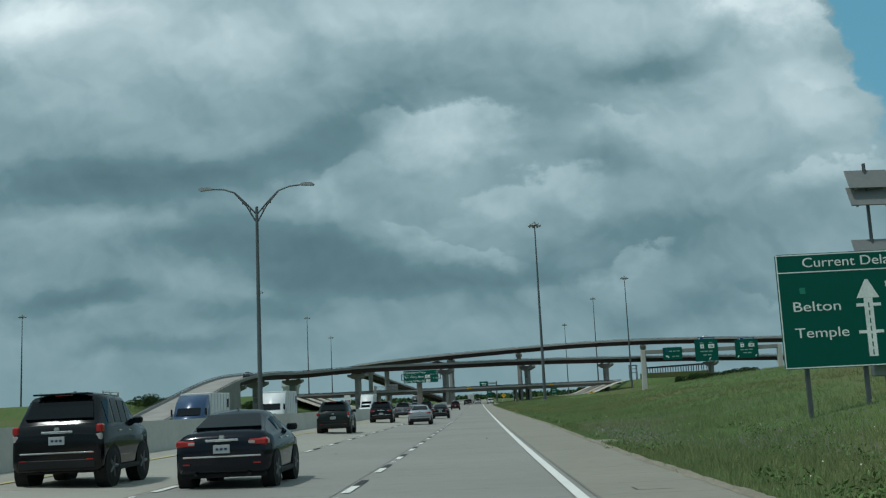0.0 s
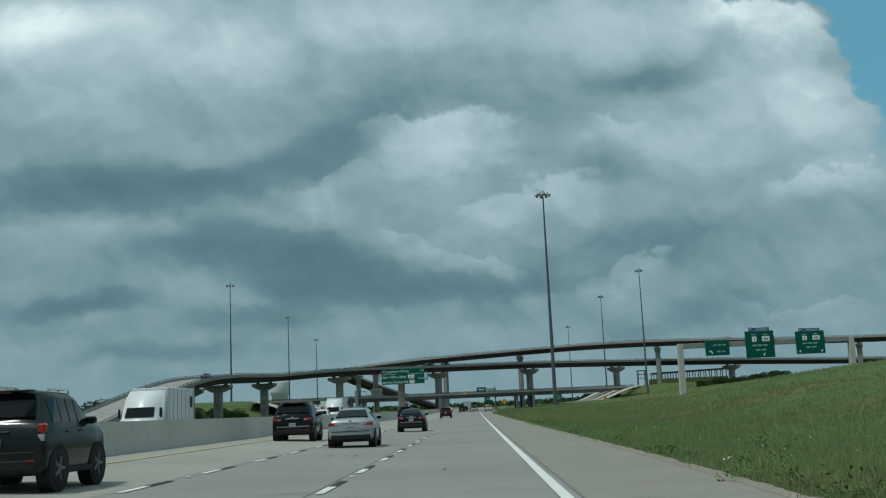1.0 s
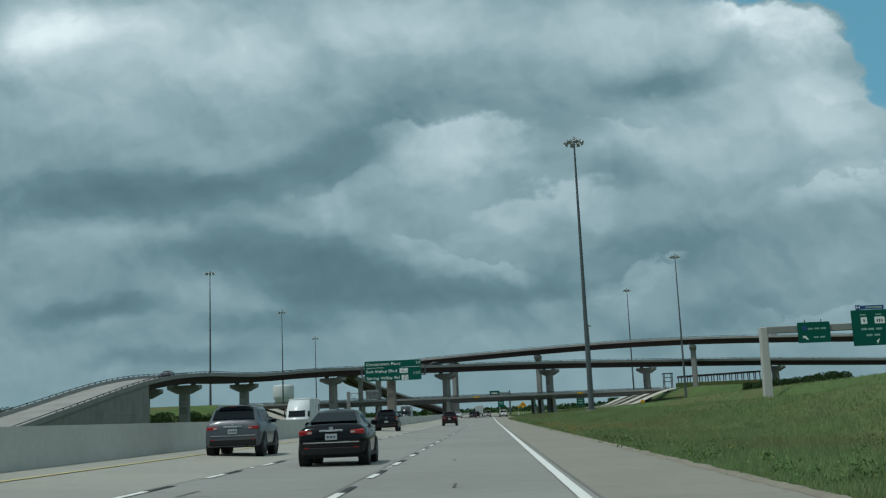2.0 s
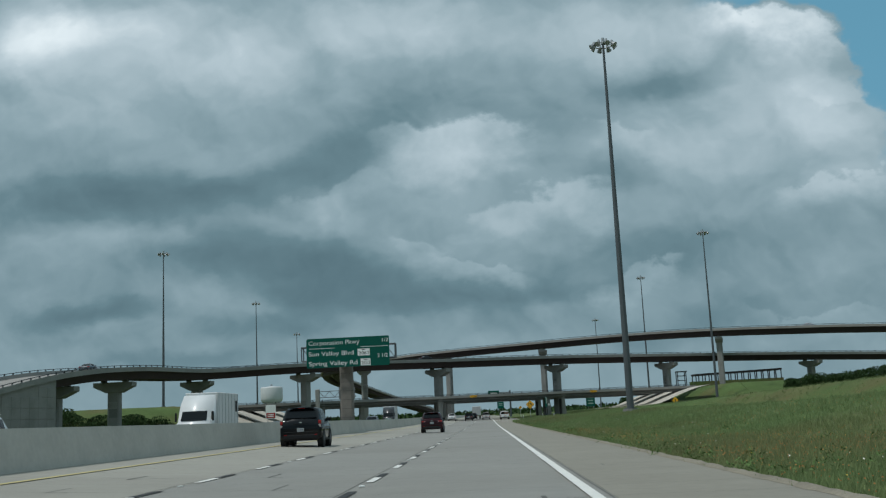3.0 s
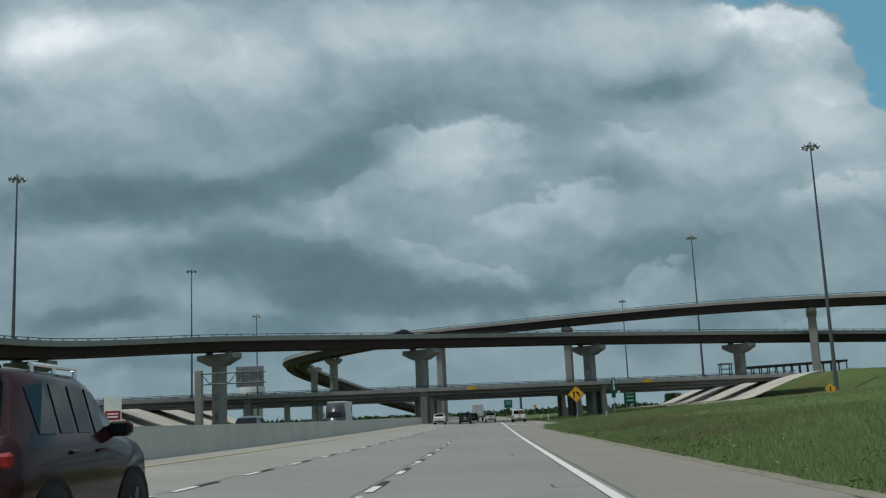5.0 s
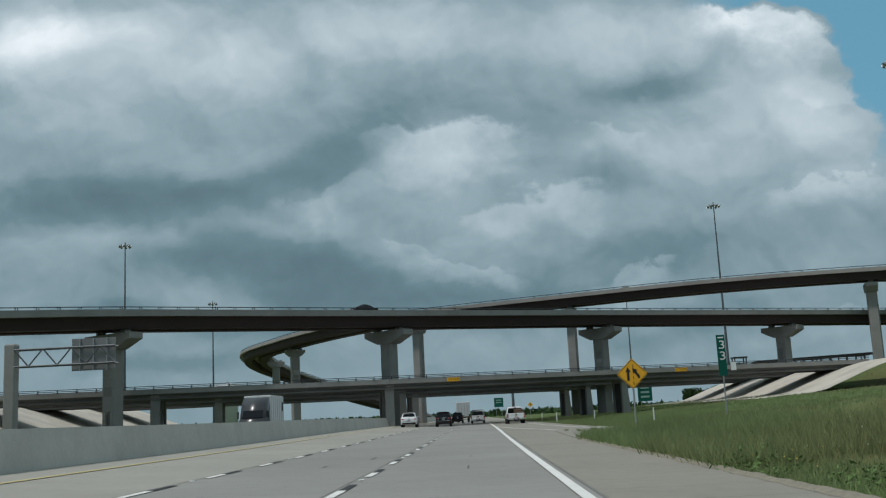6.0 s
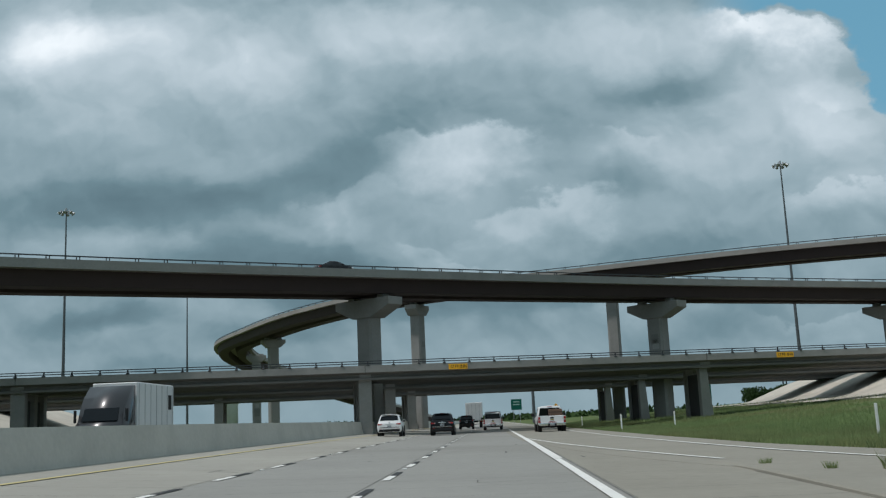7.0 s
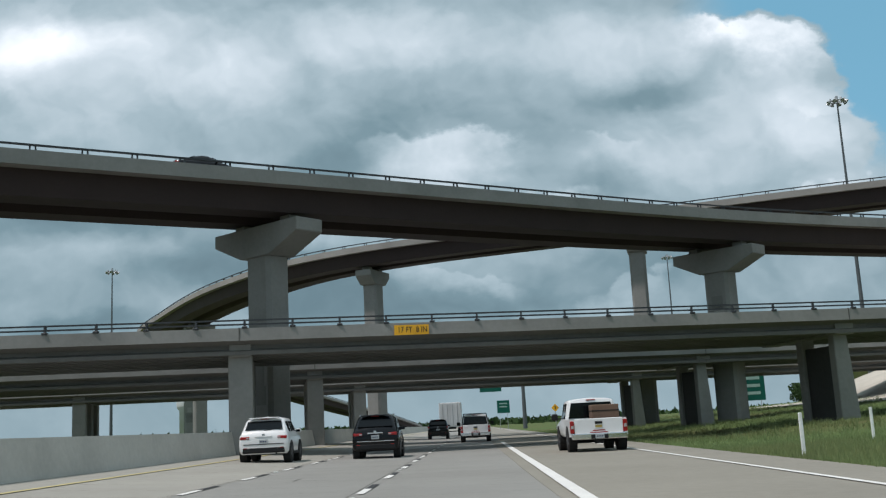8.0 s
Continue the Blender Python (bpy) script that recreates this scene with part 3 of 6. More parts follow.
def flyover(name, ctrl, width, girders, gdepth, label, post_range, para=0.52, rail=0.32, conc=None):
    """Deck on steel tubs along ctrl (x, y, girder underside)."""
    # the deck is wider on the stretches that run along the highway
    path = [(p, d, s * (1 + 0.42 * d.y * d.y)) for p, d, s in curve_points(ctrl, 2.4)]
    ob = thing(name, label, "bridge")
    hw = width / 2
    top = gdepth + 0.2
    part("deck", sweep(path, [(-hw, gdepth), (hw, gdepth), (hw, top), (-hw, top)]), M_DECK, ob, "grey concrete deck slab")
    for s in (-1, 1):
        part("parapet", sweep(path, [(s * hw - s * 0.002, gdepth - 0.02), (s * hw + s * 0.04, gdepth - 0.02), (s * hw + s * 0.02, top + para), (s * hw - s * 0.26, top + para), (s * hw - s * 0.40, top + 0.004)]),
             conc or M_DECK, ob, "concrete parapet")
        part("rail", sweep(path, [(s * (hw - 0.12) - 0.05, top + para + rail - 0.09), (s * (hw - 0.12) + 0.05, top + para + rail - 0.09), (s * (hw - 0.12) + 0.05, top + para + rail), (s * (hw - 0.12) - 0.05, top + para + rail)]), M_RAIL, ob, "dark steel rail")
        rail_posts(path[post_range[0]:post_range[1]], s * (hw - 0.12), top + para, top + para + rail, 1, ob)
    for g in girders:
        part("girder", sweep(path, [(g - 0.75, 0), (g + 0.75, 0), (g + 1.0, gdepth - 0.004), (g - 1.0, gdepth - 0.004)]), M_STEEL, ob, "dark brown weathered steel girder")
    return path


MAIN = [(-66, 196, -1.6), (-66, 225, 2.8), (-64.5, 257, 7.8), (-62.5, 284, 9.9), (-58.0, 319, 10.9), (-39.8, 344, 12.55), (-11.2, 364.8, 13.15),
        (19.0, 385.5, 13.75), (50.8, 398.5, 13.5), (95.5, 414, 12.8), (150, 426, 11.2), (230, 438, 9.8), (330, 450, 8)]
main_path = flyover("flyover", MAIN, 6.6, (-1.6, 1.6), 1.3, "long curved flyover with dark steel girders and grey parapets", (10, 230), conc=M_CONC)
UPPER = [(330, 332, 13.0), (220, 354, 15.4), (130, 380, 17.2), (92, 391, 18.9), (66, 398.5, 19.9), (42, 405, 20.1), (16.8, 411, 19.5), (-11.1, 417, 18.5), (-27, 432, 18.2),
         (-42.5, 459, 18.3), (-56.2, 488, 18.0), (-58.6, 515, 16.2), (-52, 548, 12.6), (-42, 592, 8.0), (-32, 640, 4.0), (-24, 690, 0.0)]
upper_path = flyover("upper_flyover", UPPER, 5.8, (-1.4, 1.4), 1.35, "high curving flyover ramp with dark steel girders", (80, 260), 0.42)


def pier_on(path, x, y):
    best = min(path, key=lambda q: (q[0].x - x) ** 2 + (q[0].y - y) ** 2)
    return best


for x, y, cap in ((-64.2, 264, 6.9), (-62.5, 284, 6.9), (-58.5, 319, 6.9), (-40.6, 343.3, 7.9), (-11.35, 364.9, 7.3), (19.3, 385.6, 6.9), (50.8, 398.5, 6.9), (95.5, 414, 6.9), (150, 426, 6.9), (230, 438, 6.9)):
    p, d, s = pier_on(main_path, x, y)
    bridge_pier("bridge_pier", (x, y), 0.72 * math.atan2(s.y, s.x), p.z - 0.38, terrain(x, y), (2.0, 1.6), cap, 1.75, 1.9, "flyover piers", "grey concrete hammerhead pier under the flyover")
for x, y in ((130, 380), (66, 398.5), (17.5, 411), (-10.4, 417), (-41, 459), (-52, 492), (220, 354)):
    p, d, s = pier_on(upper_path, x, y)
    bridge_pier("bridge_pier", (x, y), math.atan2(s.y, s.x) + (math.pi if s.x < 0 else 0), p.z - 0.38, terrain(x, y), (1.9, 1.6), 4.4, 1.5, 1.9, "upper flyover piers", "tall slim concrete pier under the upper flyover")


# beams and deck slab: underside shade is put into this darker concrete colour
M_BEAM = material("beam concrete with painted shade", (0.15, 0.147, 0.137), 0.9, scales=((0.35, 0.2), (5.0, 0.15)), bump=0.15, bump_scale=25)
# near-black web colour: the deep shade between bent columns is painted in
M_WEBSHADE = material("web concrete with painted shade", (0.055, 0.054, 0.052), 0.95, scales=((0.4, 0.3), (5.0, 0.2)), bump=0.2, bump_scale=20)


def cross_bridge(name, y_off, width, x0, x1, bents, under, label):
    """Low concrete bridge over the highway: fascia at cross_y + y_off."""
    ob = thing(name, label, "bridge")
    n = 40
    path = []
    d = Vector((1, SKEW, 0)).normalized()
    s = Vector((d.y, -d.x, 0))
    for i in range(n + 1):
        x = x0 + (x1 - x0) * i / n
        path.append((Vector((x, cross_y(x) + y_off, under)), d, s))
    gd = 0.66
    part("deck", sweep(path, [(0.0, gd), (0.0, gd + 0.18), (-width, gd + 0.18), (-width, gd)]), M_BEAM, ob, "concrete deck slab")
    for o, sg in ((0.0, 1), (-width, -1)):
        part("parapet", sweep(path, [(o + sg * 0.05, gd - 0.05), (o + sg * 0.03, gd + 0.52), (o - sg * 0.25, gd + 0.52), (o - sg * 0.38, gd + 0.184), (o - sg * 0.002, gd + 0.18), (o - sg * 0.002, gd - 0.05)]), M_CONC, ob, "weathered concrete parapet")
        for zz in (0.66, 0.85):
            part("rail", sweep(path, [(o - sg * 0.1 - 0.04, gd + zz), (o - sg * 0.1 + 0.04, gd + zz), (o - sg * 0.1 + 0.04, gd + zz + 0.07), (o - sg * 0.1 - 0.04, gd + zz + 0.07)]), M_RAIL, ob, "dark steel rail")
    me = finish(box((0.09, 0.12, 0.42), (0, 0, gd + 0.71)), "rail_post", M_RAIL)
    base = finish(box((0.24, 0.22, 0.10), (0, 0, gd + 0.545), 0, 0.02), "post_base", M_RAIL)
    k = int((x1 - x0) / 2.1)
    for i in range(k):
        x = x0 + (i + 0.5) * (x1 - x0) / k
        o = part("rail_post", me, None, ob)
        o.location = Vector((x, cross_y(x) + y_off, under)) - s * 0.1
        o = part("post_base", base, None, ob)
        o.location = Vector((x, cross_y(x) + y_off, under)) - s * 0.02
    ng = 8
    for i in range(ng):
        o = -0.75 - i * (width - 1.5) / (ng - 1)
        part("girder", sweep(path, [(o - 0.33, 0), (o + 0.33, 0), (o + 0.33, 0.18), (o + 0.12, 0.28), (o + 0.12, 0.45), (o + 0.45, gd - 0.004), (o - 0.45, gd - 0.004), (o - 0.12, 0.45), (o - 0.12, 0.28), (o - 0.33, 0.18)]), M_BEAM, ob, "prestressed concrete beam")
    for bx in bents:
        c = Vector((bx, cross_y(bx) + y_off, 0)) - s * (width / 2)
        g = terrain(bx, c.y)
        t = thing("bridge_bent", "grey concrete bent of rectangular columns under the low bridge", "bridge pier", (c.x, c.y, g), "low bridge bents")
        t.rotation_euler = (0, 0, math.atan2(s.y, s.x))
        h = under - g
        part("bent_cap", box((width - 1.0, 1.0, 0.58), (0, 0, h + 0.22), 0, 0.04), M_CONC, t)
        cols = (0.0, 0.36) if bx > 0 else (-0.36, 0.0, 0.36)
        web = width * (cols[-1] - cols[0])
        # wall between the columns, its shade put into the colour
        part("web", box((web, 0.40, h + 0.4), (width * 0.36 - web / 2, 0, h / 2 - 0.75)), M_WEBSHADE, t, "concrete wall between the columns, coloured as deep shade")
        for o in cols:
            bm = bmesh.new()
            lo, hi, deep = ((-0.40, 0.72), (-0.40, 0.34), 0.3) if bx > 0 else ((-0.55, 0.55), (-0.55, 0.55), 0.5)
            bm_prism(bm, [(lo[0], -1.0), (lo[1], -1.0), (hi[1], h - 0.004), (hi[0], h - 0.004)], o * width - deep, o * width + deep, "x")
            bmesh.ops.bevel(bm, geom=list(bm.edges), offset=0.05, segments=1, affect="EDGES")
            part("column", bm, M_CONC, t)
        j = Vector((bx, cross_y(bx) + y_off, under + 0.9))
        part("deck_joint", box((0.05, 0.16, 0.60), tuple(j + Vector((0, 0.02, 0)))), M_SEAL, ob, "dark open joint")
    return ob


cross_bridge("low_bridge", 0.0, 9.0, -64, 52, (-37.6, -10.45, 19.0), 4.78, "low concrete beam bridge with rails crossing the highway")
cross_bridge("low_bridge", 22.5, 9.0, -64, 52, (-36, -10.6, 16.8), 4.75, "second low concrete beam bridge behind the first")
cross_bridge("low_bridge", 45.5, 8.5, -64, 52, (-34, -10.2, 15.6), 4.7, "third low concrete beam bridge farther back")


# slope paving under the abutments
def slope_paving(x0, x1, label):
    bm = bmesh.new()
    xs = np.linspace(x0, x1, 14)
    ys = np.linspace(-14.0, 68, 28)
    grid = []
    for y in ys:
        row = []
        for x in xs:
            yy = cross_y(x) + y
            z = max(terrain(x, yy) + 0.06, 0.3 + 5.6 * step(abs(x), abs(x0), abs(x1)) * 1.0)
            row.append(bm.verts.new((x, yy, z)))
        grid.append(row)
    for a, b in zip(grid, grid[1:]):
        for i in range(len(a) - 1):
            bm.faces.new((a[i], a[i + 1], b[i + 1], b[i]))
    tagged(part("slope_paving", bm, M_PAVING, kind="structure"), label, "slope paving")


slope_paving(32, 54, "buff concrete slope paving under the bridge end")
slope_paving(-46, -66, "buff concrete slope paving under the far bridge end")


# ------------------------------------------------------------------ lamp masts
def high_mast(x, y, base, height, r=0.33, label="tall grey steel high-mast lamp with a ring of floodlights"):
    ob = thing("high_mast", label, "street lamp", (x, y, base), "high masts")
    part("foundation", tube((0, 0, -0.6), (0, 0, 0.18), r * 2.1, None, 16), M_CONC, ob, "concrete footing")
    bm = bmesh.new()
    bm_tube(bm, (0, 0, 0.1), (0, 0, height * 0.5), r, r * 0.68, 12)
    bm_tube(bm, (0, 0, height * 0.5), (0, 0, height), r * 0.66, r * 0.32, 12)
    part("shaft", bm, M_POLE, ob)
    part("base_plate", tube((0, 0, 0.18), (0, 0, 0.26), r * 1.7, None, 12), M_POLE, ob)
    bm = bmesh.new()
    n = 16
    R = 0.95
    for i in range(n):
        a, b = 2 * math.pi * i / n, 2 * math.pi * (i + 1) / n
        bm_tube(bm, (R * math.cos(a), R * math.sin(a), height - 0.25), (R * math.cos(b), R * math.sin(b), height - 0.25), 0.06, None, 6)
    for i in range(4):
        a = math.pi / 2 * i
        bm_tube(bm, (0, 0, height - 0.15), (R * math.cos(a), R * math.sin(a), height - 0.25), 0.05, None, 6)
    part("lamp_ring", bm, M_GALV, ob)
    part("head_frame", tube((0, 0, height - 0.1), (0, 0, height + 0.55), 0.22, 0.16, 10), M_GALV, ob)
    for i in range(8):
        a = 2 * math.pi * i / 8 + 0.2
        c = Vector((math.cos(a), math.sin(a), 0))
        bm = bmesh.new()
        bm_tube(bm, c * 1.0 + Vector((0, 0, height - 0.2)), c * 1.35 + Vector((0, 0, height - 0.5)), 0.14, 0.30, 10)
        bm_tube(bm, c * 1.0 + Vector((0, 0, height - 0.15)), c * 1.0 + Vector((0, 0, height + 0.1)), 0.16, 0.1, 10)
        part("floodlight", bm, M_GALV, ob)
    return ob


high_mast(14.33, 216.2, terrain(14.33, 216.2) + 0.05, 39.1 - terrain(14.33, 216.2), 0.36)
high_mast(53.5, 351.4, 1.85, 39.8)
high_mast(53.3, 446.0, terrain(53.3, 446), 41.2)
high_mast(49.9, 557.0, terrain(49.9, 557), 39.0)
high_mast(-74.8, 348.0, terrain(-74.8, 348), 36.5)
high_mast(-74.0, 441.5, terrain(-74, 441.5), 40.3)
high_mast(-74.0, 513.0, terrain(-74, 513), 35.8)
high_mast(-164.0, 358.0, terrain(-164, 358), 33.0)


# ------------------------------------------------------------------ signs and lamps
def text_mesh(body, size, mat, name="lettering"):
    cu = bpy.data.curves.new(name, "FONT")
    cu.body, cu.size, cu.extrude = body, size, 0.004
    cu.align_x, cu.align_y = "LEFT", "CENTER"
    tmp = new("tmp_text", cu)
    deps = bpy.context.evaluated_depsgraph_get()
    me = bpy.data.meshes.new_from_object(tmp.evaluated_get(deps))
    bpy.data.objects.remove(tmp)
    bpy.data.curves.remove(cu)
    me.name = name
    me.materials.clear()
    me.materials.append(mat)
    return me


def lettering(body, size, at, parent, mat=None, width=None):
    """Raised lettering on a panel that faces -y; at: left end, middle height."""
    me = text_mesh(body, size, mat or M_SIGNWHITE)
    xs = [v.co.x for v in me.vertices]
    ob = part("lettering", me, None, parent, "raised white words" if mat is None else "dark words")
    k = 1.0 if not width else width / max(1e-6, max(xs) - min(xs))
    ob.matrix_basis = pose(*at, 90, 0, 0) @ Matrix.Diagonal((k, 1, 1, 1))
    return ob


def plate(w, h, t=0.03, r=0.12):
    """A sign plate with rounded corners in the x, z plane, centred."""
    out = []
    for cx, cz, a0 in ((w / 2 - r, h / 2 - r, 0), (-w / 2 + r, h / 2 - r, 90), (-w / 2 + r, -h / 2 + r, 180), (w / 2 - r, -h / 2 + r, 270)):
        for k in range(4):
            a = radians(a0 + 30 * k)
            out.append((cx + r * math.cos(a), cz + r * math.sin(a)))
    return prism(out, -t / 2, t / 2, "y")


def bar(w, h, at, parent, mat, name="bar", label=""):
    return part(name, box((w, 0.008, h), at), mat, parent, label)


def border(w, h, parent, y, mat=None, t=0.03):
    mat = mat or M_SIGNWHITE
    bm = bmesh.new()
    for s in (-1, 1):
        bm_box(bm, (w, 0.006, t), (0, y, s * (h / 2 - t / 2)))
        bm_box(bm, (t, 0.006, h - 2 * t), (s * (w / 2 - t / 2), y, 0))
    part("border", bm, mat, parent, "white border line")


M_SOLAR = material("weathered panel back", (0.20, 0.205, 0.205), 0.6, 0.1, scales=((1.0, 0.15), (8.0, 0.1)), bump=0.03)


def delay_sign():
    x0, y, top, bot, w = 9.93, 32.4, 6.32, 2.63, 5.2
    h = top - bot
    ob = thing("road_sign", "large green travel delay sign with white arrow on steel posts", "road sign", (x0 + w / 2, y, (top + bot) / 2))
    part("panel", plate(w, h, 0.04, 0.08), M_GREEN, ob)
    border(w - 0.04, h - 0.04, ob, -0.024, None, 0.035)
    f = -0.026
    bar(w - 0.1, 0.035, (0, f, h / 2 - 0.60), ob, M_SIGNWHITE, "divider")
    lettering("Current Delay", 0.44, (-w / 2 + 0.84, f, h / 2 - 0.31), ob, None, 3.0)
    lettering("Belton", 0.45, (-w / 2 + 0.40, f, h / 2 - 1.73), ob, None, 1.50)
    lettering("Temple", 0.45, (-w / 2 + 0.42, f, h / 2 - 2.57), ob, None, 1.70)
    lettering("MIN", 0.26, (-w / 2 + 3.40, f, h / 2 - 1.10), ob)
    bar(0.18, 0.2, (-w / 2 + 0.78, f, h / 2 - 1.2), ob, material("faded green patch", (0.02, 0.20, 0.13), 0.5, bump=0.0), "patch")
    for zz in (1.73, 2.57):
        bar(0.62, 0.36, (-w / 2 + 3.80, f, h / 2 - zz), ob, M_SIGNBLACK, "display", "dark number display")
    ax = -w / 2 + 2.83
    bm = bmesh.new()
    bm_prism(bm, [(ax - 0.36, h / 2 - 1.52), (ax + 0.36, h / 2 - 1.52), (ax + 0.05, h / 2 - 0.93), (ax - 0.05, h / 2 - 0.93)], f - 0.004, f + 0.004, "y")
    bm_box(bm, (0.28, 0.008, 1.86), (ax, f, h / 2 - 2.452))
    for zz in (1.74, 2.60):
        for s in (-1, 1):
            bm_box(bm, (0.25, 0.008, 0.10), (ax + s * 0.265, f, h / 2 - zz))
    part("arrow", bm, M_SIGNWHITE, ob, "white road-shaped arrow")
    for k in range(7):
        bar(0.035, 0.16, (ax, f - 0.006, h / 2 - 1.75 - k * 0.25), ob, M_GREEN, "lane_mark")
    base = terrain(11, y) - (top + bot) / 2
    for px in (0.72, 2.58, 4.5):
        part("post", box((0.13, 0.11, top - bot + bot - terrain(11, y) - 0.1 + 0.4), (-w / 2 + px, 0.12, (h / 2 + base - 0.5) / 2)), M_POLE, ob, "grey steel post")
    # solar panels on a mast behind
    so = thing("solar_mast", "tilted grey solar panels on a steel mast behind the sign", "solar panel", (13.0, y + 0.9, terrain(13, y) - 0.1))
    part("mast", tube((0.45, 0, 0), (0.45, 0, 7.98), 0.06), M_POLE, so)
    part("cabinet", box((0.5, 0.35, 0.8), (0.15, -0.3, 1.3), 0, 0.03), M_GALV, so)
    for zz, ww in ((8.23, 1.45), (7.65, 1.45), (5.88, 1.45)):
        pn = part("solar_panel", box((ww, 0.72, 0.05), (0, 0, 0), 0, 0.01), M_SOLAR, so, "grey back of a solar panel")
        pn.matrix_basis = pose(0.50, -0.1, zz - 0.80, 66, 0, 6)
        fr = bmesh.new()
        for q in (-0.5, 0.5):
            bm_box(fr, (0.06, 0.76, 0.05), (q, 0, -0.05))
        part("panel_frame", fr, M_GALV, pn)


delay_sign()


def median_lamp():
    x, y = -11.0, 51.4
    z = road_z(y) + cross_fall(x) + 0.98
    ob = thing("street_lamp", "twin-arm grey steel street lamp on the median barrier", "street lamp", (x, y, z))
    H = 12.35 - z
    bm = bmesh.new()
    bm_tube(bm, (0, 0, -0.1), (0, 0, H + 0.35), 0.13, 0.075, 12)
    part("pole", bm, M_POLE, ob)
    part("base_plate", box((0.4, 0.4, 0.06), (0, 0, 0.03)), M_GALV, ob)
    for s in (-1, 1):
        bm = bmesh.new()
        for lo, hi in ((0.0, 0.0), (-0.42, -0.10)):
            pts = [(0.06, H + lo), (0.55, H + 0.55 + hi * 1.2), (1.15, H + 1.15 + hi * 0.4), (1.75, H + 1.36), (2.5, H + 1.42)]
            if lo:
                pts = pts[:3]
            for a, b in zip(pts, pts[1:]):
                bm_tube(bm, (s * a[0], 0, a[1]), (s * b[0], 0, b[1]), 0.045, 0.04, 8)
        for q, r in ((0.35, 0.12), (0.75, 0.35)):
            bm_tube(bm, (s * q, 0, H + q * 0.98), (s * (q - 0.02), 0, H + q * 0.98 - 0.30 + r * 0.2), 0.03, None, 6)
        arm = part("arm", bm, M_POLE, ob)
        bm = bmesh.new()
        bm_prism(bm, [(2.35, H + 1.38), (3.0, H + 1.33), (3.08, H + 1.40), (2.95, H + 1.50), (2.4, H + 1.49)], -0.15, 0.15, "y")
        if s < 0:
            bmesh.ops.scale(bm, vec=(-1, 1, 1), verts=bm.verts)
        part("luminaire", bm, M_GALV, arm, "flat cobra-head luminaire")


median_lamp()


def shield(w, h, digits, at, parent):
    p = part("route_shield", box((w, 0.012, h), at), M_SIGNWHITE, parent, "white route marker")
    lettering(digits, h * 0.62, (-w * 0.42, -0.012, -h * 0.14), p, M_SIGNBLACK, w * 0.84).location = (at[0] - w * 0.42, at[1] - 0.009, at[2] - h * 0.14)
    bar(w * 0.3, h * 0.12, (at[0], at[1] - 0.009, at[2] + h * 0.33), p, M_SIGNBLACK, "bar")
    return p


def corporation_sign():
    w, h = 6.75, 2.38
    cx, y, cz = -10.85, 196.5, 6.83
    ob = thing("overhead_sign", "green overhead exit list sign on a concrete median column", "road sign", (cx, y, cz))
    part("panel", plate(w, h, 0.04, 0.14), M_GREEN, ob)
    f = -0.026
    L = -w / 2 + 0.16
    lettering("Corporation Pkwy", 0.50, (L, f, 0.80), ob, None, 4.15)
    lettering("Sun Valley Blvd", 0.50, (L, f, -0.07), ob, None, 3.65)
    lettering("Spring Valley Rd", 0.50, (L, f, -0.86), ob, None, 3.95)
    lettering("1/2", 0.40, (w / 2 - 0.66, f, 0.83), ob, None, 0.5)
    lettering("2 1/2", 0.42, (w / 2 - 1.0, f, -0.40), ob, None, 0.84)
    shield(0.98, 0.56, "2063", (1.28, f, -0.06), ob)
    shield(0.80, 0.56, "2113", (1.42, f, -0.86), ob)
    bar(2.05, 0.035, (L + 1.1, f, 0.37), ob, M_SIGNWHITE, "divider")
    bar(2.3, 0.035, (w / 2 - 1.25, f, 0.37), ob, M_SIGNWHITE, "divider")
    # truss behind
    bm = bmesh.new()
    ends = (-w / 2 - 0.45, w / 2 + 0.44)
    for zz in (-0.58, 0.55):
        for yy in (0.25, 1.15):
            bm_tube(bm, (ends[0], yy, zz), (ends[1], yy, zz), 0.055, None, 6)
    for xx in ends:
        for yy in (0.25, 1.15):
            bm_tube(bm, (xx, yy, -0.58), (xx, yy, 0.55), 0.05, None, 6)
        for zz in (-0.58, 0.55):
            bm_tube(bm, (xx, 0.25, zz), (xx, 1.15, zz), 0.05, None, 6)
    n = 9
    for i in range(n):
        a = ends[0] + i * (ends[1] - ends[0]) / n
        b = a + (ends[1] - ends[0]) / n
        bm_tube(bm, (a, 0.25, -0.58 if i % 2 else 0.55), (b, 0.25, 0.55 if i % 2 else -0.58), 0.035, None, 6)
    part("truss", bm, M_POLE, ob, "grey steel truss frame")
    part("truss_saddle", box((0.9, 0.75, 0.16), (-0.47, 1.45, -0.68), 0, 0.02), M_POLE, ob, "steel saddle on the column")
    zb = road_z(y) + cross_fall(-11)
    bm = bmesh.new()
    c = 0.14
    ww, dd = 0.53, 0.45
    pts = [(-ww + c, -dd), (ww - c, -dd), (ww, -dd + c), (ww, dd - c), (ww - c, dd), (-ww + c, dd), (-ww, dd - c), (-ww, -dd + c)]
    top, bot = -h / 2 + 0.3, zb - cz - 0.2
    bm_prism(bm, pts, bot, top, "z")
    col_j = []
    for i in range(1, 8):
        zz = bot + (top - bot) * i / 8
        col_j.append(zz)
    col = part("column", bm, material("stained column concrete", (0.185, 0.168, 0.148), 0.9, scales=((0.4, 0.2), (3.0, 0.2), (14.0, 0.15)), bump=0.2), ob, "jointed octagonal concrete column")
    col.location = (-0.47, 2.2, 0)
    for zz in col_j:
        part("joint", prism([(p[0] * 1.004, p[1] * 1.004) for p in pts], zz - 0.015, zz + 0.015, "z"), M_SEAL, col)


corporation_sign()


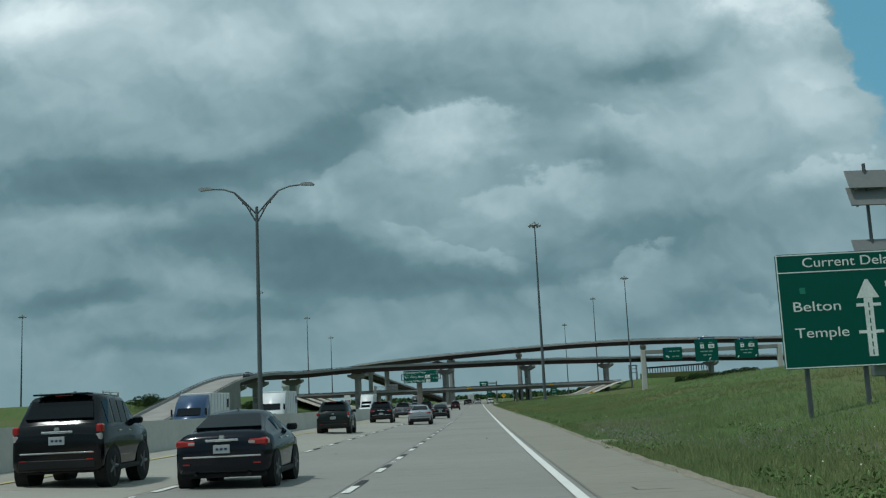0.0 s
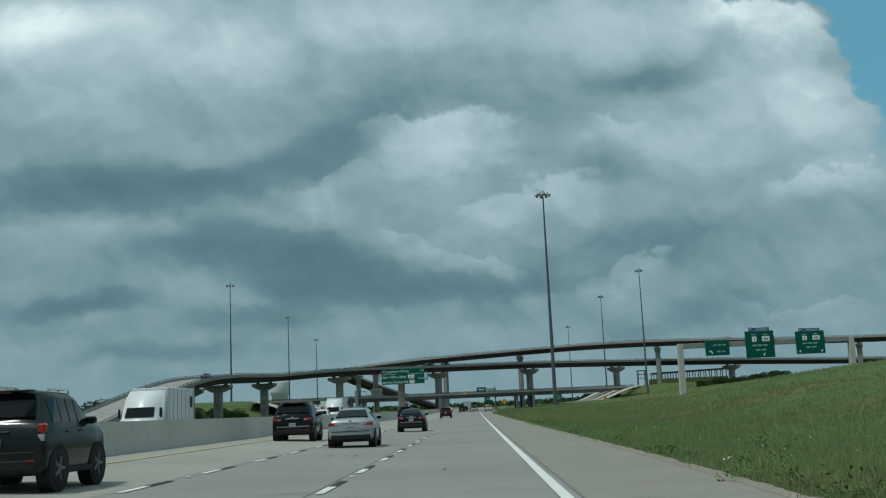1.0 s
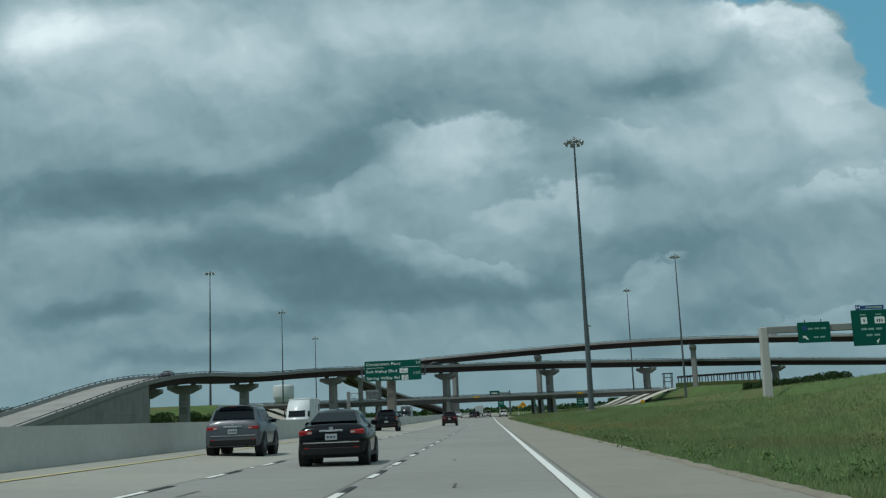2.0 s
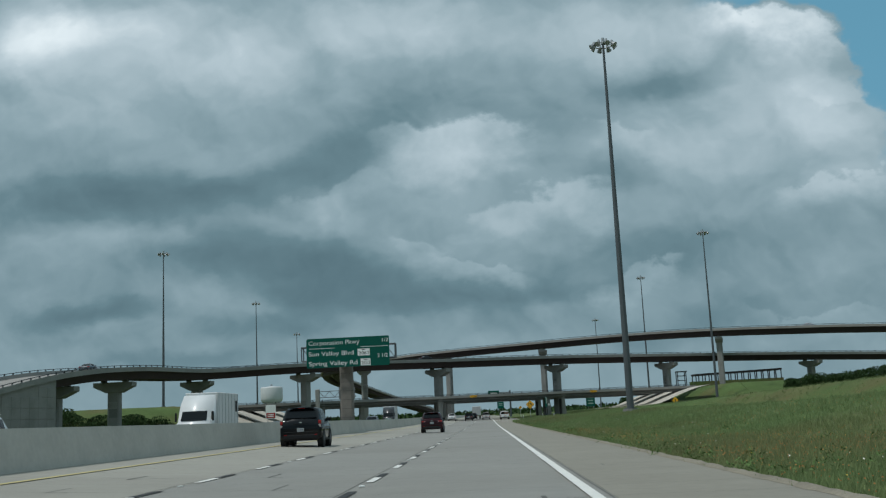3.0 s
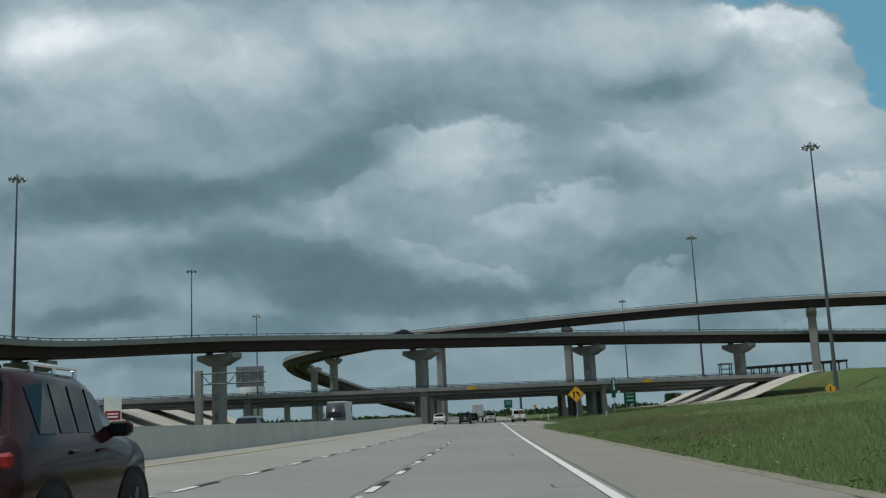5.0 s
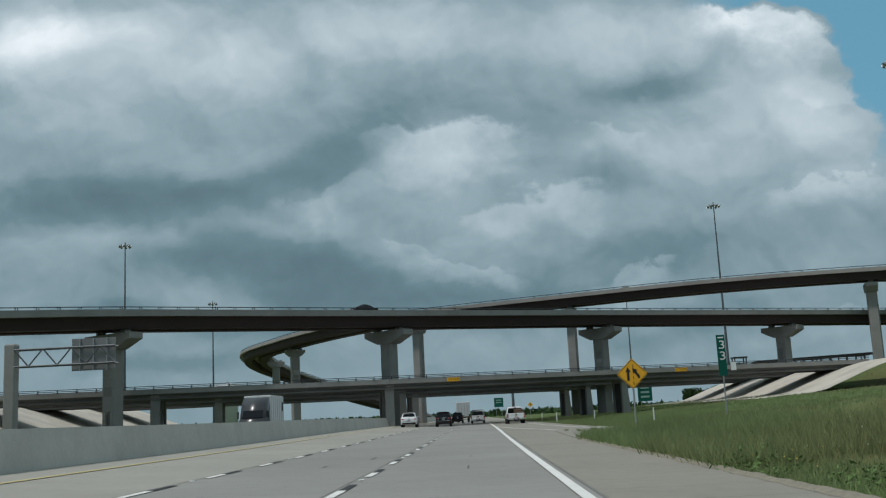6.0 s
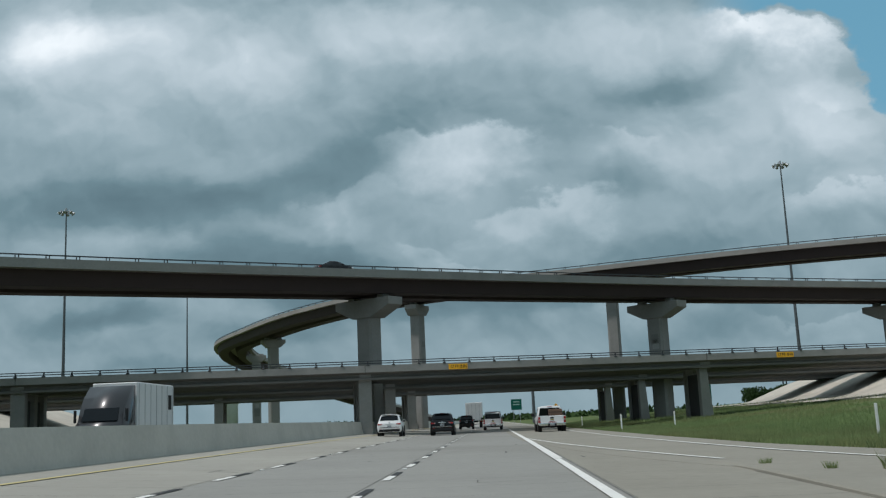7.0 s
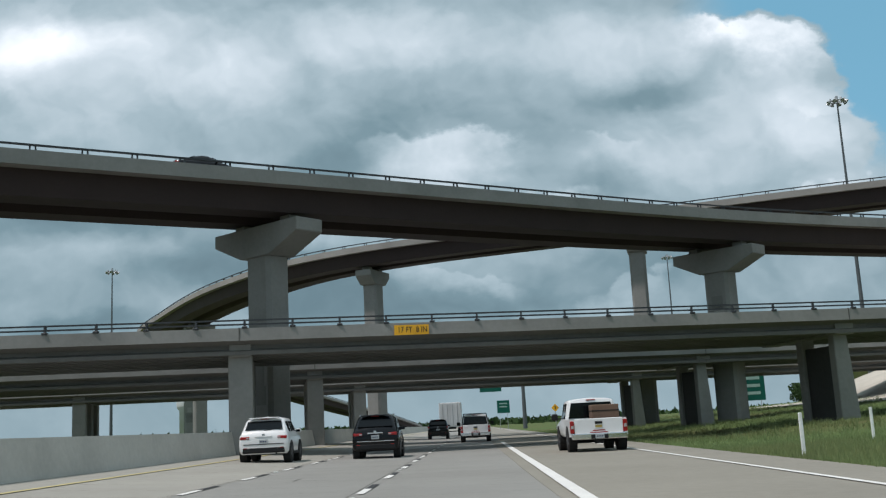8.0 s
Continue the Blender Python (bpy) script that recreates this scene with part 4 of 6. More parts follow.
M_SIGNBLUE = material("blue sign sheeting", (0.02, 0.06, 0.20), 0.5, bump=0.0)
M_SIGNDIM = material("thin white sign print", (0.26, 0.40, 0.36), 0.5, bump=0.0)


def gantry_signs():
    """Overhead signs over the frontage road, up the bank."""
    ob = thing("sign_gantry", "overhead truss gantry with three green exit signs on the bank", "road sign", (31.6, 191, 0))
    zb = terrain(31.6, 191)
    for px in (0.0, 25.6):
        bm = bmesh.new()
        bm_prism(bm, [(px - 0.52, zb - 0.6), (px + 0.42, zb - 0.6), (px + 0.40, 9.58), (px - 0.34, 9.58)], -0.18, 0.78, "y")
        bmesh.ops.bevel(bm, geom=list(bm.edges), offset=0.05, segments=1, affect="EDGES")
        part("post", bm, M_PALE, ob, "pale concrete post")
    part("beam", box((26.2, 0.8, 0.75), (12.8, 0.3, 9.22), 0, 0.05), M_CONC, ob, "grey concrete beam")
    bm = bmesh.new()
    for px in (4.6, 6.4, 10.8, 13.0, 18.3, 20.5):
        bm_box(bm, (0.1, 0.12, 2.6), (px, -0.16, 8.9))
    part("bracket", bm, M_GALV, ob, kind="stuff")
    for x, w, h, zc, rows in ((5.5, 3.6, 2.3, 8.75, 1), (11.9, 4.3, 4.0, 9.0, 2), (19.4, 4.3, 3.4, 8.95, 2)):
        p = part("sign_panel", plate(w, h, 0.04, 0.12), M_GREEN, ob, "green exit sign panel")
        p.location = (x, -0.25, zc)
        if rows > 1:
            bar(w * 0.72, h * 0.11, (w * 0.0, -0.02, h / 2 + h * 0.065), p, M_SIGNBLUE, "exit_tab", "blue hospital tab")
            bar(w * 0.13, h * 0.14, (-w * 0.30, -0.028, h / 2 + h * 0.07), p, M_SIGNBLUE, "exit_tab", "blue square tab")
            lettering("H", h * 0.15, (-w * 0.345, -0.034, h / 2 + h * 0.07), p)
            bar(w * 0.42, h * 0.045, (w * 0.10, -0.028, h / 2 + h * 0.065), p, M_SIGNDIM, "bar")
            for q in (-0.2, 0.2):
                big = 0.16 if q < 0 else 0.26
                bar(w * big, h * 0.19, (w * (q + 0.02), -0.026, h * 0.20), p, M_SIGNWHITE, "route_shield", "white route marker")
                for b in ((0,) if q < 0 else (-0.06, 0.0, 0.06)):
                    bar(w * 0.03, h * 0.08, (w * (q + 0.02 + b), -0.034, h * 0.19), p, M_SIGNBLACK, "bar")
                bar(w * 0.15, h * 0.035, (w * q, -0.026, h * 0.36), p, M_SIGNDIM, "bar")
            for rz, words in ((-0.04, (-0.24, -0.06, 0.14)), (-0.21, (-0.12, 0.08))):
                for b in words:
                    bar(w * 0.15, h * 0.055, (w * (b + 0.04), -0.026, h * rz), p, M_SIGNDIM, "bar")
            for q in ((0.12,) if x < 15 else (-0.38, 0.38)):
                bm = prism([(w * q - 0.2, -h * 0.42), (w * q - 0.04, -h * 0.42), (w * q - 0.04, -h * 0.46), (w * q + 0.1, -h * 0.40), (w * q + 0.2, -h * 0.32), (w * q + 0.02, -h * 0.34)], -0.032, -0.024)
                part("arrow", bm, M_SIGNWHITE, p, "small white arrow")
        else:
            for b in (-0.1, 0.1, 0.3):
                bar(w * 0.15, h * 0.08, (w * b, -0.026, h * 0.18), p, M_SIGNDIM, "bar")
            bar(w * 0.14, h * 0.2, (-w * 0.28, -0.026, h * 0.22), p, M_SIGNBLUE, "route_shield", "blue route marker")
            for b in (0.05, 0.25):
                bar(w * 0.15, h * 0.08, (w * b, -0.026, -h * 0.24), p, M_SIGNDIM, "bar")
            bm = prism([(-w * 0.36, -h * 0.16), (-w * 0.26, -h * 0.16), (-w * 0.18, -h * 0.34), (-w * 0.23, -h * 0.36), (-w * 0.30, -h * 0.23), (-w * 0.34, -h * 0.28)], -0.032, -0.024)
            part("arrow", bm, M_SIGNWHITE, p, "small white arrow")


gantry_signs()


def merge_sign():
    x, y = 7.1, 277.0
    zb = terrain(x, y)
    cz = 2.54
    ob = thing("warning_sign", "amber diamond merge warning sign on a thin steel post", "road sign", (x, y, zb))
    part("post", tube((0, 0.05, -0.3), (0, 0.05, cz - zb + 0.5), 0.035), M_GALV, ob)
    bm = plate(0.98, 0.98, 0.015, 0.07)
    p = part("panel", bm, M_SIGNYELLOW, ob)
    p.matrix_basis = pose(0, 0, cz - zb, 0, 45, 0)
    bm = bmesh.new()
    for s in (-1, 1):
        for (q, v, w, h) in ((0, 0.452, 0.86, 0.018),):
            bm_box(bm, (w, 0.006, h), (q, -0.010, s * v))
            bm_box(bm, (h, 0.006, w), (s * v, -0.010, q))
    part("border", bm, M_SIGNBLACK, p)

    def arrow(pts, head):
        bm = bmesh.new()
        for a, b in zip(pts, pts[1:]):
            d = Vector((b[0] - a[0], 0, b[1] - a[1]))
            n = Vector((-d.z, 0, d.x)).normalized() * 0.055
            vs = [bm.verts.new((Vector((a[0], -0.014, a[1])) + n)), bm.verts.new((Vector((a[0], -0.014, a[1])) - n)),
                  bm.verts.new((Vector((b[0], -0.014, b[1])) - n)), bm.verts.new((Vector((b[0], -0.014, b[1])) + n))]
            bm.faces.new(vs)
        e, d = Vector((pts[-1][0], -0.0145, pts[-1][1])), Vector((head[0], 0, head[1])).normalized()
        n = Vector((-d.z, 0, d.x)) * 0.13
        bm.faces.new([bm.verts.new(e + n), bm.verts.new(e - n), bm.verts.new(e + d * 0.22)])
        a = part("arrow", bm, M_SIGNBLACK, ob, "black arrow")
        a.location = (0, 0, cz - zb)

    arrow([(-0.19, -0.30), (-0.19, 0.08)], (0, 1))
    arrow([(0.28, -0.20), (0.28, -0.12), (0.14, 0.08)], (-0.6, 0.8))
    for k in range(4):
        bar(0.025, 0.13, (0.04, -0.016, cz - zb - 0.42 + k * 0.25), ob, M_SIGNBLACK, "lane_mark")


merge_sign()


def mile_marker():
    x, y = 9.2, 269.0
    zb = terrain(x, y)
    ob = thing("mile_marker", "slim green mile marker with stacked numerals on a post", "road sign", (x, y, zb))
    part("post", tube((0, 0.03, -0.3), (0, 0.03, 3.5 - zb), 0.028), M_GALV, ob)
    part("panel", box((0.31, 0.02, 1.50), (0, 0, 2.78 - zb)), M_GREEN, ob)
    for i, c in enumerate("331"):
        lettering(c, 0.44, (-0.10, -0.014, 3.15 - zb - i * 0.40), ob, None, 0.19)
    bar(0.2, 0.05, (0, -0.014, 3.43 - zb), ob, M_SIGNWHITE)


mile_marker()


def clearance_sign(x):
    y = cross_y(x) - 0.09
    ob = thing("clearance_sign", "yellow bridge clearance plate fixed to the low bridge", "road sign", (x, y, 5.62))
    ob.rotation_euler = (0, 0, math.atan(SKEW))
    part("panel", box((1.62, 0.02, 0.46), (0, 0, 0)), M_SIGNYELLOW, ob)
    lettering("17 FT  8 IN", 0.36, (-0.66, -0.014, 0), ob, M_SIGNBLACK, 1.32)


clearance_sign(-2.75)
clearance_sign(26.2)


# small reflector posts in the grass
def delineator(x, y):
    ob = thing("delineator_post", "slim white delineator post standing in the grass", "marker post", (x, y, terrain(x, y)), "delineators")
    part("post", box((0.09, 0.05, 1.15), (0, 0, 0.5), 0, 0.01), M_SIGNWHITE, ob)


for x, y in ((7.95, 334.2), (12.6, 341.8), (12.6, 304.5), (8.8, 372)):
    delineator(x, y)


# rear of the opposite-direction sign on a truss arm
def rear_sign():
    ob = thing("cantilever_sign", "bare metal back of a sign on a cantilever truss", "road sign", (-30.0, 296, -0.5))
    zb = road_z(296)
    part("post", box((0.75, 0.7, 7.6 - zb), (0, 0, zb + (7.6 - zb) / 2), 0, 0.08), M_CONC, ob, "square concrete post")
    bm = bmesh.new()
    for zz in (6.1, 7.2):
        for yy in (-0.3, 0.4):
            bm_tube(bm, (0.3, yy, zz), (6.9, yy, zz), 0.06, None, 6)
    for i in range(7):
        a, b = 0.3 + i * 0.94, 0.3 + (i + 1) * 0.94
        bm_tube(bm, (a, -0.3, 6.1 if i % 2 else 7.2), (b, -0.3, 7.2 if i % 2 else 6.1), 0.05, None, 6)
    part("truss", bm, M_POLE, ob)
    part("panel", box((2.9, 0.04, 2.1), (5.2, 0.55, 6.75)), M_SOLAR, ob, "bare aluminium sign back")
    fr = bmesh.new()
    for q in (4.3, 5.2, 6.1):
        bm_box(fr, (0.08, 0.1, 2.1), (q, 0.47, 6.75))
    part("sign_frame", fr, M_GALV, ob)


rear_sign()


# far overhead sign beyond the bridges
def far_sign():
    ob = thing("far_sign", "small green overhead sign on a pole beyond the bridges", "road sign", (9.5, 505, 0))
    part("pole", tube((0, 0, 0), (0, 0, 10), 0.42, 0.3, 10), M_POLE, ob)
    part("arm", box((6.5, 0.4, 0.9), (-3.2, 0, 9.0)), M_GALV, ob)
    part("panel", box((4.2, 0.1, 2.8), (-6.3, -0.3, 8.7)), M_GREEN, ob)
    bar(2.6, 0.35, (-6.3, -0.37, 9.1), ob, M_SIGNWHITE)
    bar(2.0, 0.3, (-6.3, -0.37, 8.3), ob, M_SIGNWHITE)


far_sign()


# ------------------------------------------------------------------ vehicles
def paint(name, c, rough=0.32, metal=0.1, coat=0.6, spec=0.4):
    return material(name, c, rough, metal, scales=((1.5, 0.05), (20.0, 0.05)), bump=0.0, coat=coat, spec=spec)


M_GLASS = material("dark tinted glass", (0.004, 0.006, 0.008), 0.05, 0.0, scales=((2.0, 0.05),), bump=0.0, spec=0.35)
M_TYRE = material("tyre rubber", (0.016, 0.016, 0.017), 0.85, bump=0.1)
M_RIM = material("alloy rim", (0.13, 0.135, 0.14), 0.45, 0.7, bump=0.0)
M_PLASTIC = material("black plastic trim", (0.016, 0.017, 0.018), 0.6, bump=0.05, spec=0.2)
M_CHROME = material("chrome", (0.75, 0.76, 0.77), 0.12, 1.0, scales=((3.0, 0.05),), bump=0.0)
M_TAIL = material("red tail lamp", (0.30, 0.012, 0.012), 0.15, bump=0.0, coat=0.5)
M_TAILPALE = material("pale lamp lens", (0.36, 0.33, 0.32), 0.15, bump=0.0, coat=0.5)
M_HEAD = material("headlamp glass", (0.7, 0.72, 0.74), 0.1, 0.3, bump=0.0)
M_PLATE = material("number plate", (0.36, 0.39, 0.40), 0.5, bump=0.0)
M_UNDER = material("underbody", (0.012, 0.012, 0.012), 0.9, bump=0.0)
P_BLACK = paint("black car paint", (0.003, 0.0035, 0.005), 0.14, 0.0, 0.25, 0.25)
P_NAVY = paint("dark blue car paint", (0.003, 0.006, 0.012), 0.14, 0.0, 0.25, 0.25)
P_DEEPGREEN = paint("deep green-grey car paint", (0.008, 0.014, 0.013), 0.22, 0.0, 0.2, 0.25)
P_SILVER = paint("silver car paint", (0.34, 0.37, 0.395), 0.30, 0.45)
P_WHITE = paint("white car paint", (0.72, 0.73, 0.73), 0.35, 0.0)
P_MAROON = paint("dark maroon car paint", (0.028, 0.004, 0.007), 0.18, 0.0, 0.25, 0.25)
P_GREY = paint("slate grey car paint", (0.075, 0.085, 0.10))
P_BOX = material("white trailer sheet", (0.62, 0.64, 0.64), 0.5, 0.0, scales=((0.6, 0.1), (6.0, 0.08)), bump=0.05)


def wheel(parent, x, y, r, w, side):
    bm = bmesh.new()
    n = 24
    prof = [(r * 0.62, -w / 2), (r * 0.93, -w / 2), (r, -w / 2 + 0.04), (r, w / 2 - 0.04), (r * 0.93, w / 2), (r * 0.62, w / 2)]
    rings = []
    for i in range(n):
        a = 2 * math.pi * i / n
        rings.append([bm.verts.new((o, q * math.cos(a), q * math.sin(a))) for q, o in prof])
    for i in range(n):
        p, q = rings[i], rings[(i + 1) % n]
        for k in range(len(prof) - 1):
            bm.faces.new((p[k], p[k + 1], q[k + 1], q[k]))
    t = part("tyre", bm, M_TYRE, parent, "black rubber tyre", True)
    t.location = (x, y, r)
    bm = bmesh.new()
    o = side * (w / 2 - 0.03)
    bm_tube(bm, (o - side * 0.05, 0, 0), (o, 0, 0), r * 0.63, r * 0.62, 24)
    bm_tube(bm, (o, 0, 0), (o + side * 0.015, 0, 0), r * 0.16, r * 0.13, 12)
    for i in range(5):
        a = 2 * math.pi * i / 5
        bm_tube(bm, (o + side * 0.008, 0, 0), (o + side * 0.008, r * 0.58 * math.cos(a), r * 0.58 * math.sin(a)), 0.045, 0.04, 6)
    part("rim", bm, M_RIM, t, "five-spoke alloy rim")
    return t


def ring_points(st):
    """Half outline of a body section: (x, z) from the sill up to the roof's middle."""
    y, z0, zb, zt, w, wr = st[:6]
    sh = st[6] if len(st) > 6 else 0.95
    if zt - zb < 0.12:
        return [(w * 0.90, z0), (w * 0.99, z0 + 0.10), (w, (z0 + zb) / 2), (w * 0.985, zb - 0.09), (w * (sh - 0.03), zb - 0.01), (w * (sh - 0.06), zb + (zt - zb) * 0.5), (w * (sh - 0.10), zt - 0.004), (w * 0.45, zt + 0.012), (0, zt + 0.018)]
    return [(w * 0.90, z0), (w * 0.99, z0 + 0.10), (w, (z0 + zb) / 2), (w * 0.985, zb - 0.09), (w * sh, zb), (wr + (w * sh - wr) * 0.12, zt - 0.13), (wr * 0.93, zt - 0.05), (wr * 0.60, zt - 0.006), (0, zt + 0.018)]


def loft_body(stations):
    bm = bmesh.new()
    rings = []
    for st in stations:
        half = ring_points(st)
        full = [(-x, z) for x, z in half] + [(x, z) for x, z in reversed(half[:-1])]
        rings.append([bm.verts.new((x, st[0], z)) for x, z in full])
    for a, b in zip(rings, rings[1:]):
        for i in range(len(a) - 1):
            bm.faces.new((a[i], a[i + 1], b[i + 1], b[i]))
        bm.faces.new((a[-1], a[0], b[0], b[-1]))
    bm.faces.new(rings[0])
    bm.faces.new(rings[-1][::-1])
    bmesh.ops.recalc_face_normals(bm, faces=bm.faces)
    return bm


def lerp(a, b, t):
    return Vector(a) * (1 - t) + Vector(b) * t


def pane(corners, inset, lift, out):
    """A thin glass plate inside four corners (lower left, lower right, upper right, upper left), pushed along out."""
    c = sum((Vector(p) for p in corners), Vector()) / 4
    e = [Vector(p) + (c - Vector(p)).normalized() * inset for p in corners]
    n = (e[1] - e[0]).cross(e[3] - e[0]).normalized()
    if n.dot(Vector(out)) < 0:
        n = -n
    bm = bmesh.new()
    lo = [bm.verts.new(p - n * 0.02) for p in e]
    hi = [bm.verts.new(p + n * lift) for p in e]
    bm.faces.new(hi)
    bm.faces.new(lo[::-1])
    for i in range(4):
        j = (i + 1) % 4
        bm.faces.new((lo[i], lo[j], hi[j], hi[i]))
    return bm


def plate_with_bars(parent, y, z, w=0.31):
    p = part("number_plate", box((w, 0.02, 0.155), (0, y, z), 0, 0.004), M_PLATE, parent, "white number plate")
    for k in (-1, 0, 1):
        part("bar", box((w * 0.17, 0.006, 0.04), (k * w * 0.26, y - 0.012, z)), M_NAVYBAR, p)
    return p


M_NAVYBAR = material("plate print", (0.02, 0.03, 0.08), 0.5, bump=0.0)


def car(name, label, at, turn, paint_mat, kind="suv", W=1.86, H=1.72, L=3.5, lamps="tall", rails=False, low_trim=True, chrome=False, plate_low=False, group="cars on the motorway"):
    """Road car with its rear at y = 0, nose to +y."""
    ob = thing(name, label, "car", at, group)
    ob.rotation_euler = (0, 0, turn)
    w = W / 2
    if kind == "suv":
        zb, z0 = H * 0.645, 0.34
        st = [(0.0, z0 + 0.12, zb - 0.25, zb - 0.20, w * 0.90, w), (0.03, z0, zb - 0.02, zb + 0.0, w * 0.97, w), (0.10, z0 - 0.03, zb, zb + 0.05, w * 0.985, w),
              (0.12 + 0.085 * L, z0 - 0.04, zb, H - 0.04, w, w * 0.75), (0.25 * L, z0 - 0.05, zb, H, w, w * 0.78), (0.50 * L, z0 - 0.05, zb, H - 0.02, w, w * 0.79),
              (0.60 * L, z0 - 0.05, zb - 0.01, H - 0.09, w, w * 0.77), (0.745 * L, z0 - 0.05, zb - 0.02, zb + 0.05, w * 0.99, w), (0.93 * L, z0 - 0.02, zb - 0.11, zb - 0.07, w * 0.97, w), (L, z0 + 0.08, zb - 0.26, zb - 0.22, w * 0.85, w)]
        r = 0.365
    else:
        zb, z0 = H * 0.70, 0.28
        st = [(0.0, z0 + 0.14, zb - 0.22, zb - 0.16, w * 0.86, w), (0.035, z0 + 0.02, zb - 0.03, zb + 0.0, w * 0.94, w, 0.90), (0.17 * L, z0 - 0.03, zb, zb + 0.05, w * 0.985, w, 0.88),
              (0.37 * L, z0 - 0.05, zb, H - 0.05, w, w * 0.62, 0.90), (0.45 * L, z0 - 0.05, zb, H, w, w * 0.65, 0.91), (0.55 * L, z0 - 0.05, zb - 0.01, H - 0.01, w, w * 0.66, 0.91),
              (0.60 * L, z0 - 0.05, zb - 0.01, H - 0.06, w, w * 0.64, 0.91), (0.77 * L, z0 - 0.05, zb - 0.03, zb + 0.03, w * 0.985, w), (0.94 * L, z0 - 0.02, zb - 0.15, zb - 0.11, w * 0.96, w), (L, z0 + 0.06, zb - 0.30, zb - 0.25, w * 0.84, w)]
        r = 0.325
    bm = loft_body(st)
    es = [e for e in bm.edges if e.is_manifold and e.calc_face_angle(0) > 0.45]
    bmesh.ops.bevel(bm, geom=es, offset=0.022, segments=2, affect="EDGES", clamp_overlap=True)
    part("body", bm, paint_mat, ob, "", True)
    # glass
    k = 2
    a, b = ring_points(st[k]), ring_points(st[k + 1])
    p0, p1 = Vector((a[6][0], st[k][0], a[6][1])), Vector((b[6][0], st[k + 1][0], b[6][1]))
    lo, hi = lerp(p0, p1, 0.16 if kind == "suv" else 0.05), lerp(p0, p1, 0.86 if kind == "suv" else 0.90)
    gl = pane([(-lo.x * 0.95, lo.y, lo.z), (lo.x * 0.95, lo.y, lo.z), (hi.x * 0.97, hi.y, hi.z), (-hi.x * 0.97, hi.y, hi.z)], 0.03, 0.045 if kind == "suv" else 0.066, (0, -1, 0.5))
    part("rear_window", gl, M_GLASS, ob, "dark tinted rear window")
    kf = 6
    a, b = ring_points(st[kf + 1]), ring_points(st[kf])
    p0, p1 = Vector((a[6][0], st[kf + 1][0], a[6][1])), Vector((b[6][0], st[kf][0], b[6][1]))
    lo, hi = lerp(p0, p1, 0.08), lerp(p0, p1, 0.94)
    part("windscreen", pane([(lo.x * 0.95, lo.y, lo.z), (-lo.x * 0.95, lo.y, lo.z), (-hi.x, hi.y, hi.z), (hi.x, hi.y, hi.z)], 0.03, 0.045, (0, 1, 0.5)), M_GLASS, ob, "dark windscreen")
    for s in (-1, 1):
        for i0, i1, t0, t1 in ((3, 4, 0.06, 0.96), (4, 5, 0.06, 0.48), (4, 5, 0.54, 0.97), (5, 6, 0.05, 0.95)):
            def pt(t, j):
                p, q = ring_points(st[i0])[j], ring_points(st[i1])[j]
                v = lerp((p[0], st[i0][0], p[1]), (q[0], st[i1][0], q[1]), t)
                return Vector((s * v.x, v.y, v.z))
            part("side_window", pane([pt(t0, 4), pt(t1, 4), pt(t1, 5), pt(t0, 5)], 0.035, 0.008, (s, 0, 0.2)), M_GLASS, ob)
        # mirrors, handles
        m = part("mirror", box((0.22, 0.12, 0.14), (s * (w * 0.93 + 0.08), 0.66 * L, zb + 0.05), 0, 0.035), M_PLASTIC if paint_mat in (P_BLACK, P_NAVY) else paint_mat, ob, "door mirror")
        part("mirror_glass", box((0.16, 0.008, 0.10), (s * (w * 0.93 + 0.08), 0.66 * L - 0.064, zb + 0.05)), M_GLASS, m)
        for q in (0.33, 0.52):
            part("door_handle", box((0.03, 0.16, 0.03), (s * (w * 0.99 + 0.006), q * L, zb - 0.13), 0, 0.008), M_CHROME if chrome else paint_mat, ob)
        part("sill", box((0.05, 0.42 * L, 0.10), (s * (w * 0.985), 0.5 * L, z0 - 0.02), 0, 0.015), M_PLASTIC, ob, "black plastic sill")
        for yw in (0.20 * L, 0.80 * L):
            arch = bmesh.new()
            bm_tube(arch, (s * (w - 0.25), yw, r), (s * (w + 0.004), yw, r), r * 1.13, r * 1.13, 24)
            part("wheel_arch", arch, M_UNDER, ob, "dark wheel arch")
            wheel(ob, s * (w - 0.115), yw, r, 0.24, s)
        # lamps at the rear corners
        if lamps == "tall":
            t = part("tail_lamp", box((0.14, 0.16, 0.17), (s * (w * 0.905), 0.085, zb - 0.06), 0, 0.03), M_TAIL, ob, "red tail lamp")
            part("lamp_lens", box((0.13, 0.14, 0.14), (s * (w * 0.895), 0.08, zb - 0.215), 0, 0.02), M_TAILPALE, t, "pale reversing lens")
        else:
            t = part("tail_lamp", box((0.38, 0.24, 0.15), (s * (w * 0.735), 0.112, zb - 0.16), 0, 0.04), M_TAIL, ob, "slim red tail lamp")
            part("lamp_lens", box((0.12, 0.02, 0.045), (s * (w * 0.62), -0.008, zb - 0.16), 0, 0.006), M_TAILPALE, t, "pale reversing lens")
        part("headlamp", box((0.34, 0.10, 0.13), (s * (w * 0.70), L - 0.05, zb - 0.22), 0, 0.03), M_HEAD, ob, "clear headlamp")
        part("reflector", box((0.13, 0.012, 0.025), (s * w * 0.72, -0.008, z0 + 0.20)), M_TAIL, ob, "red bumper reflector")
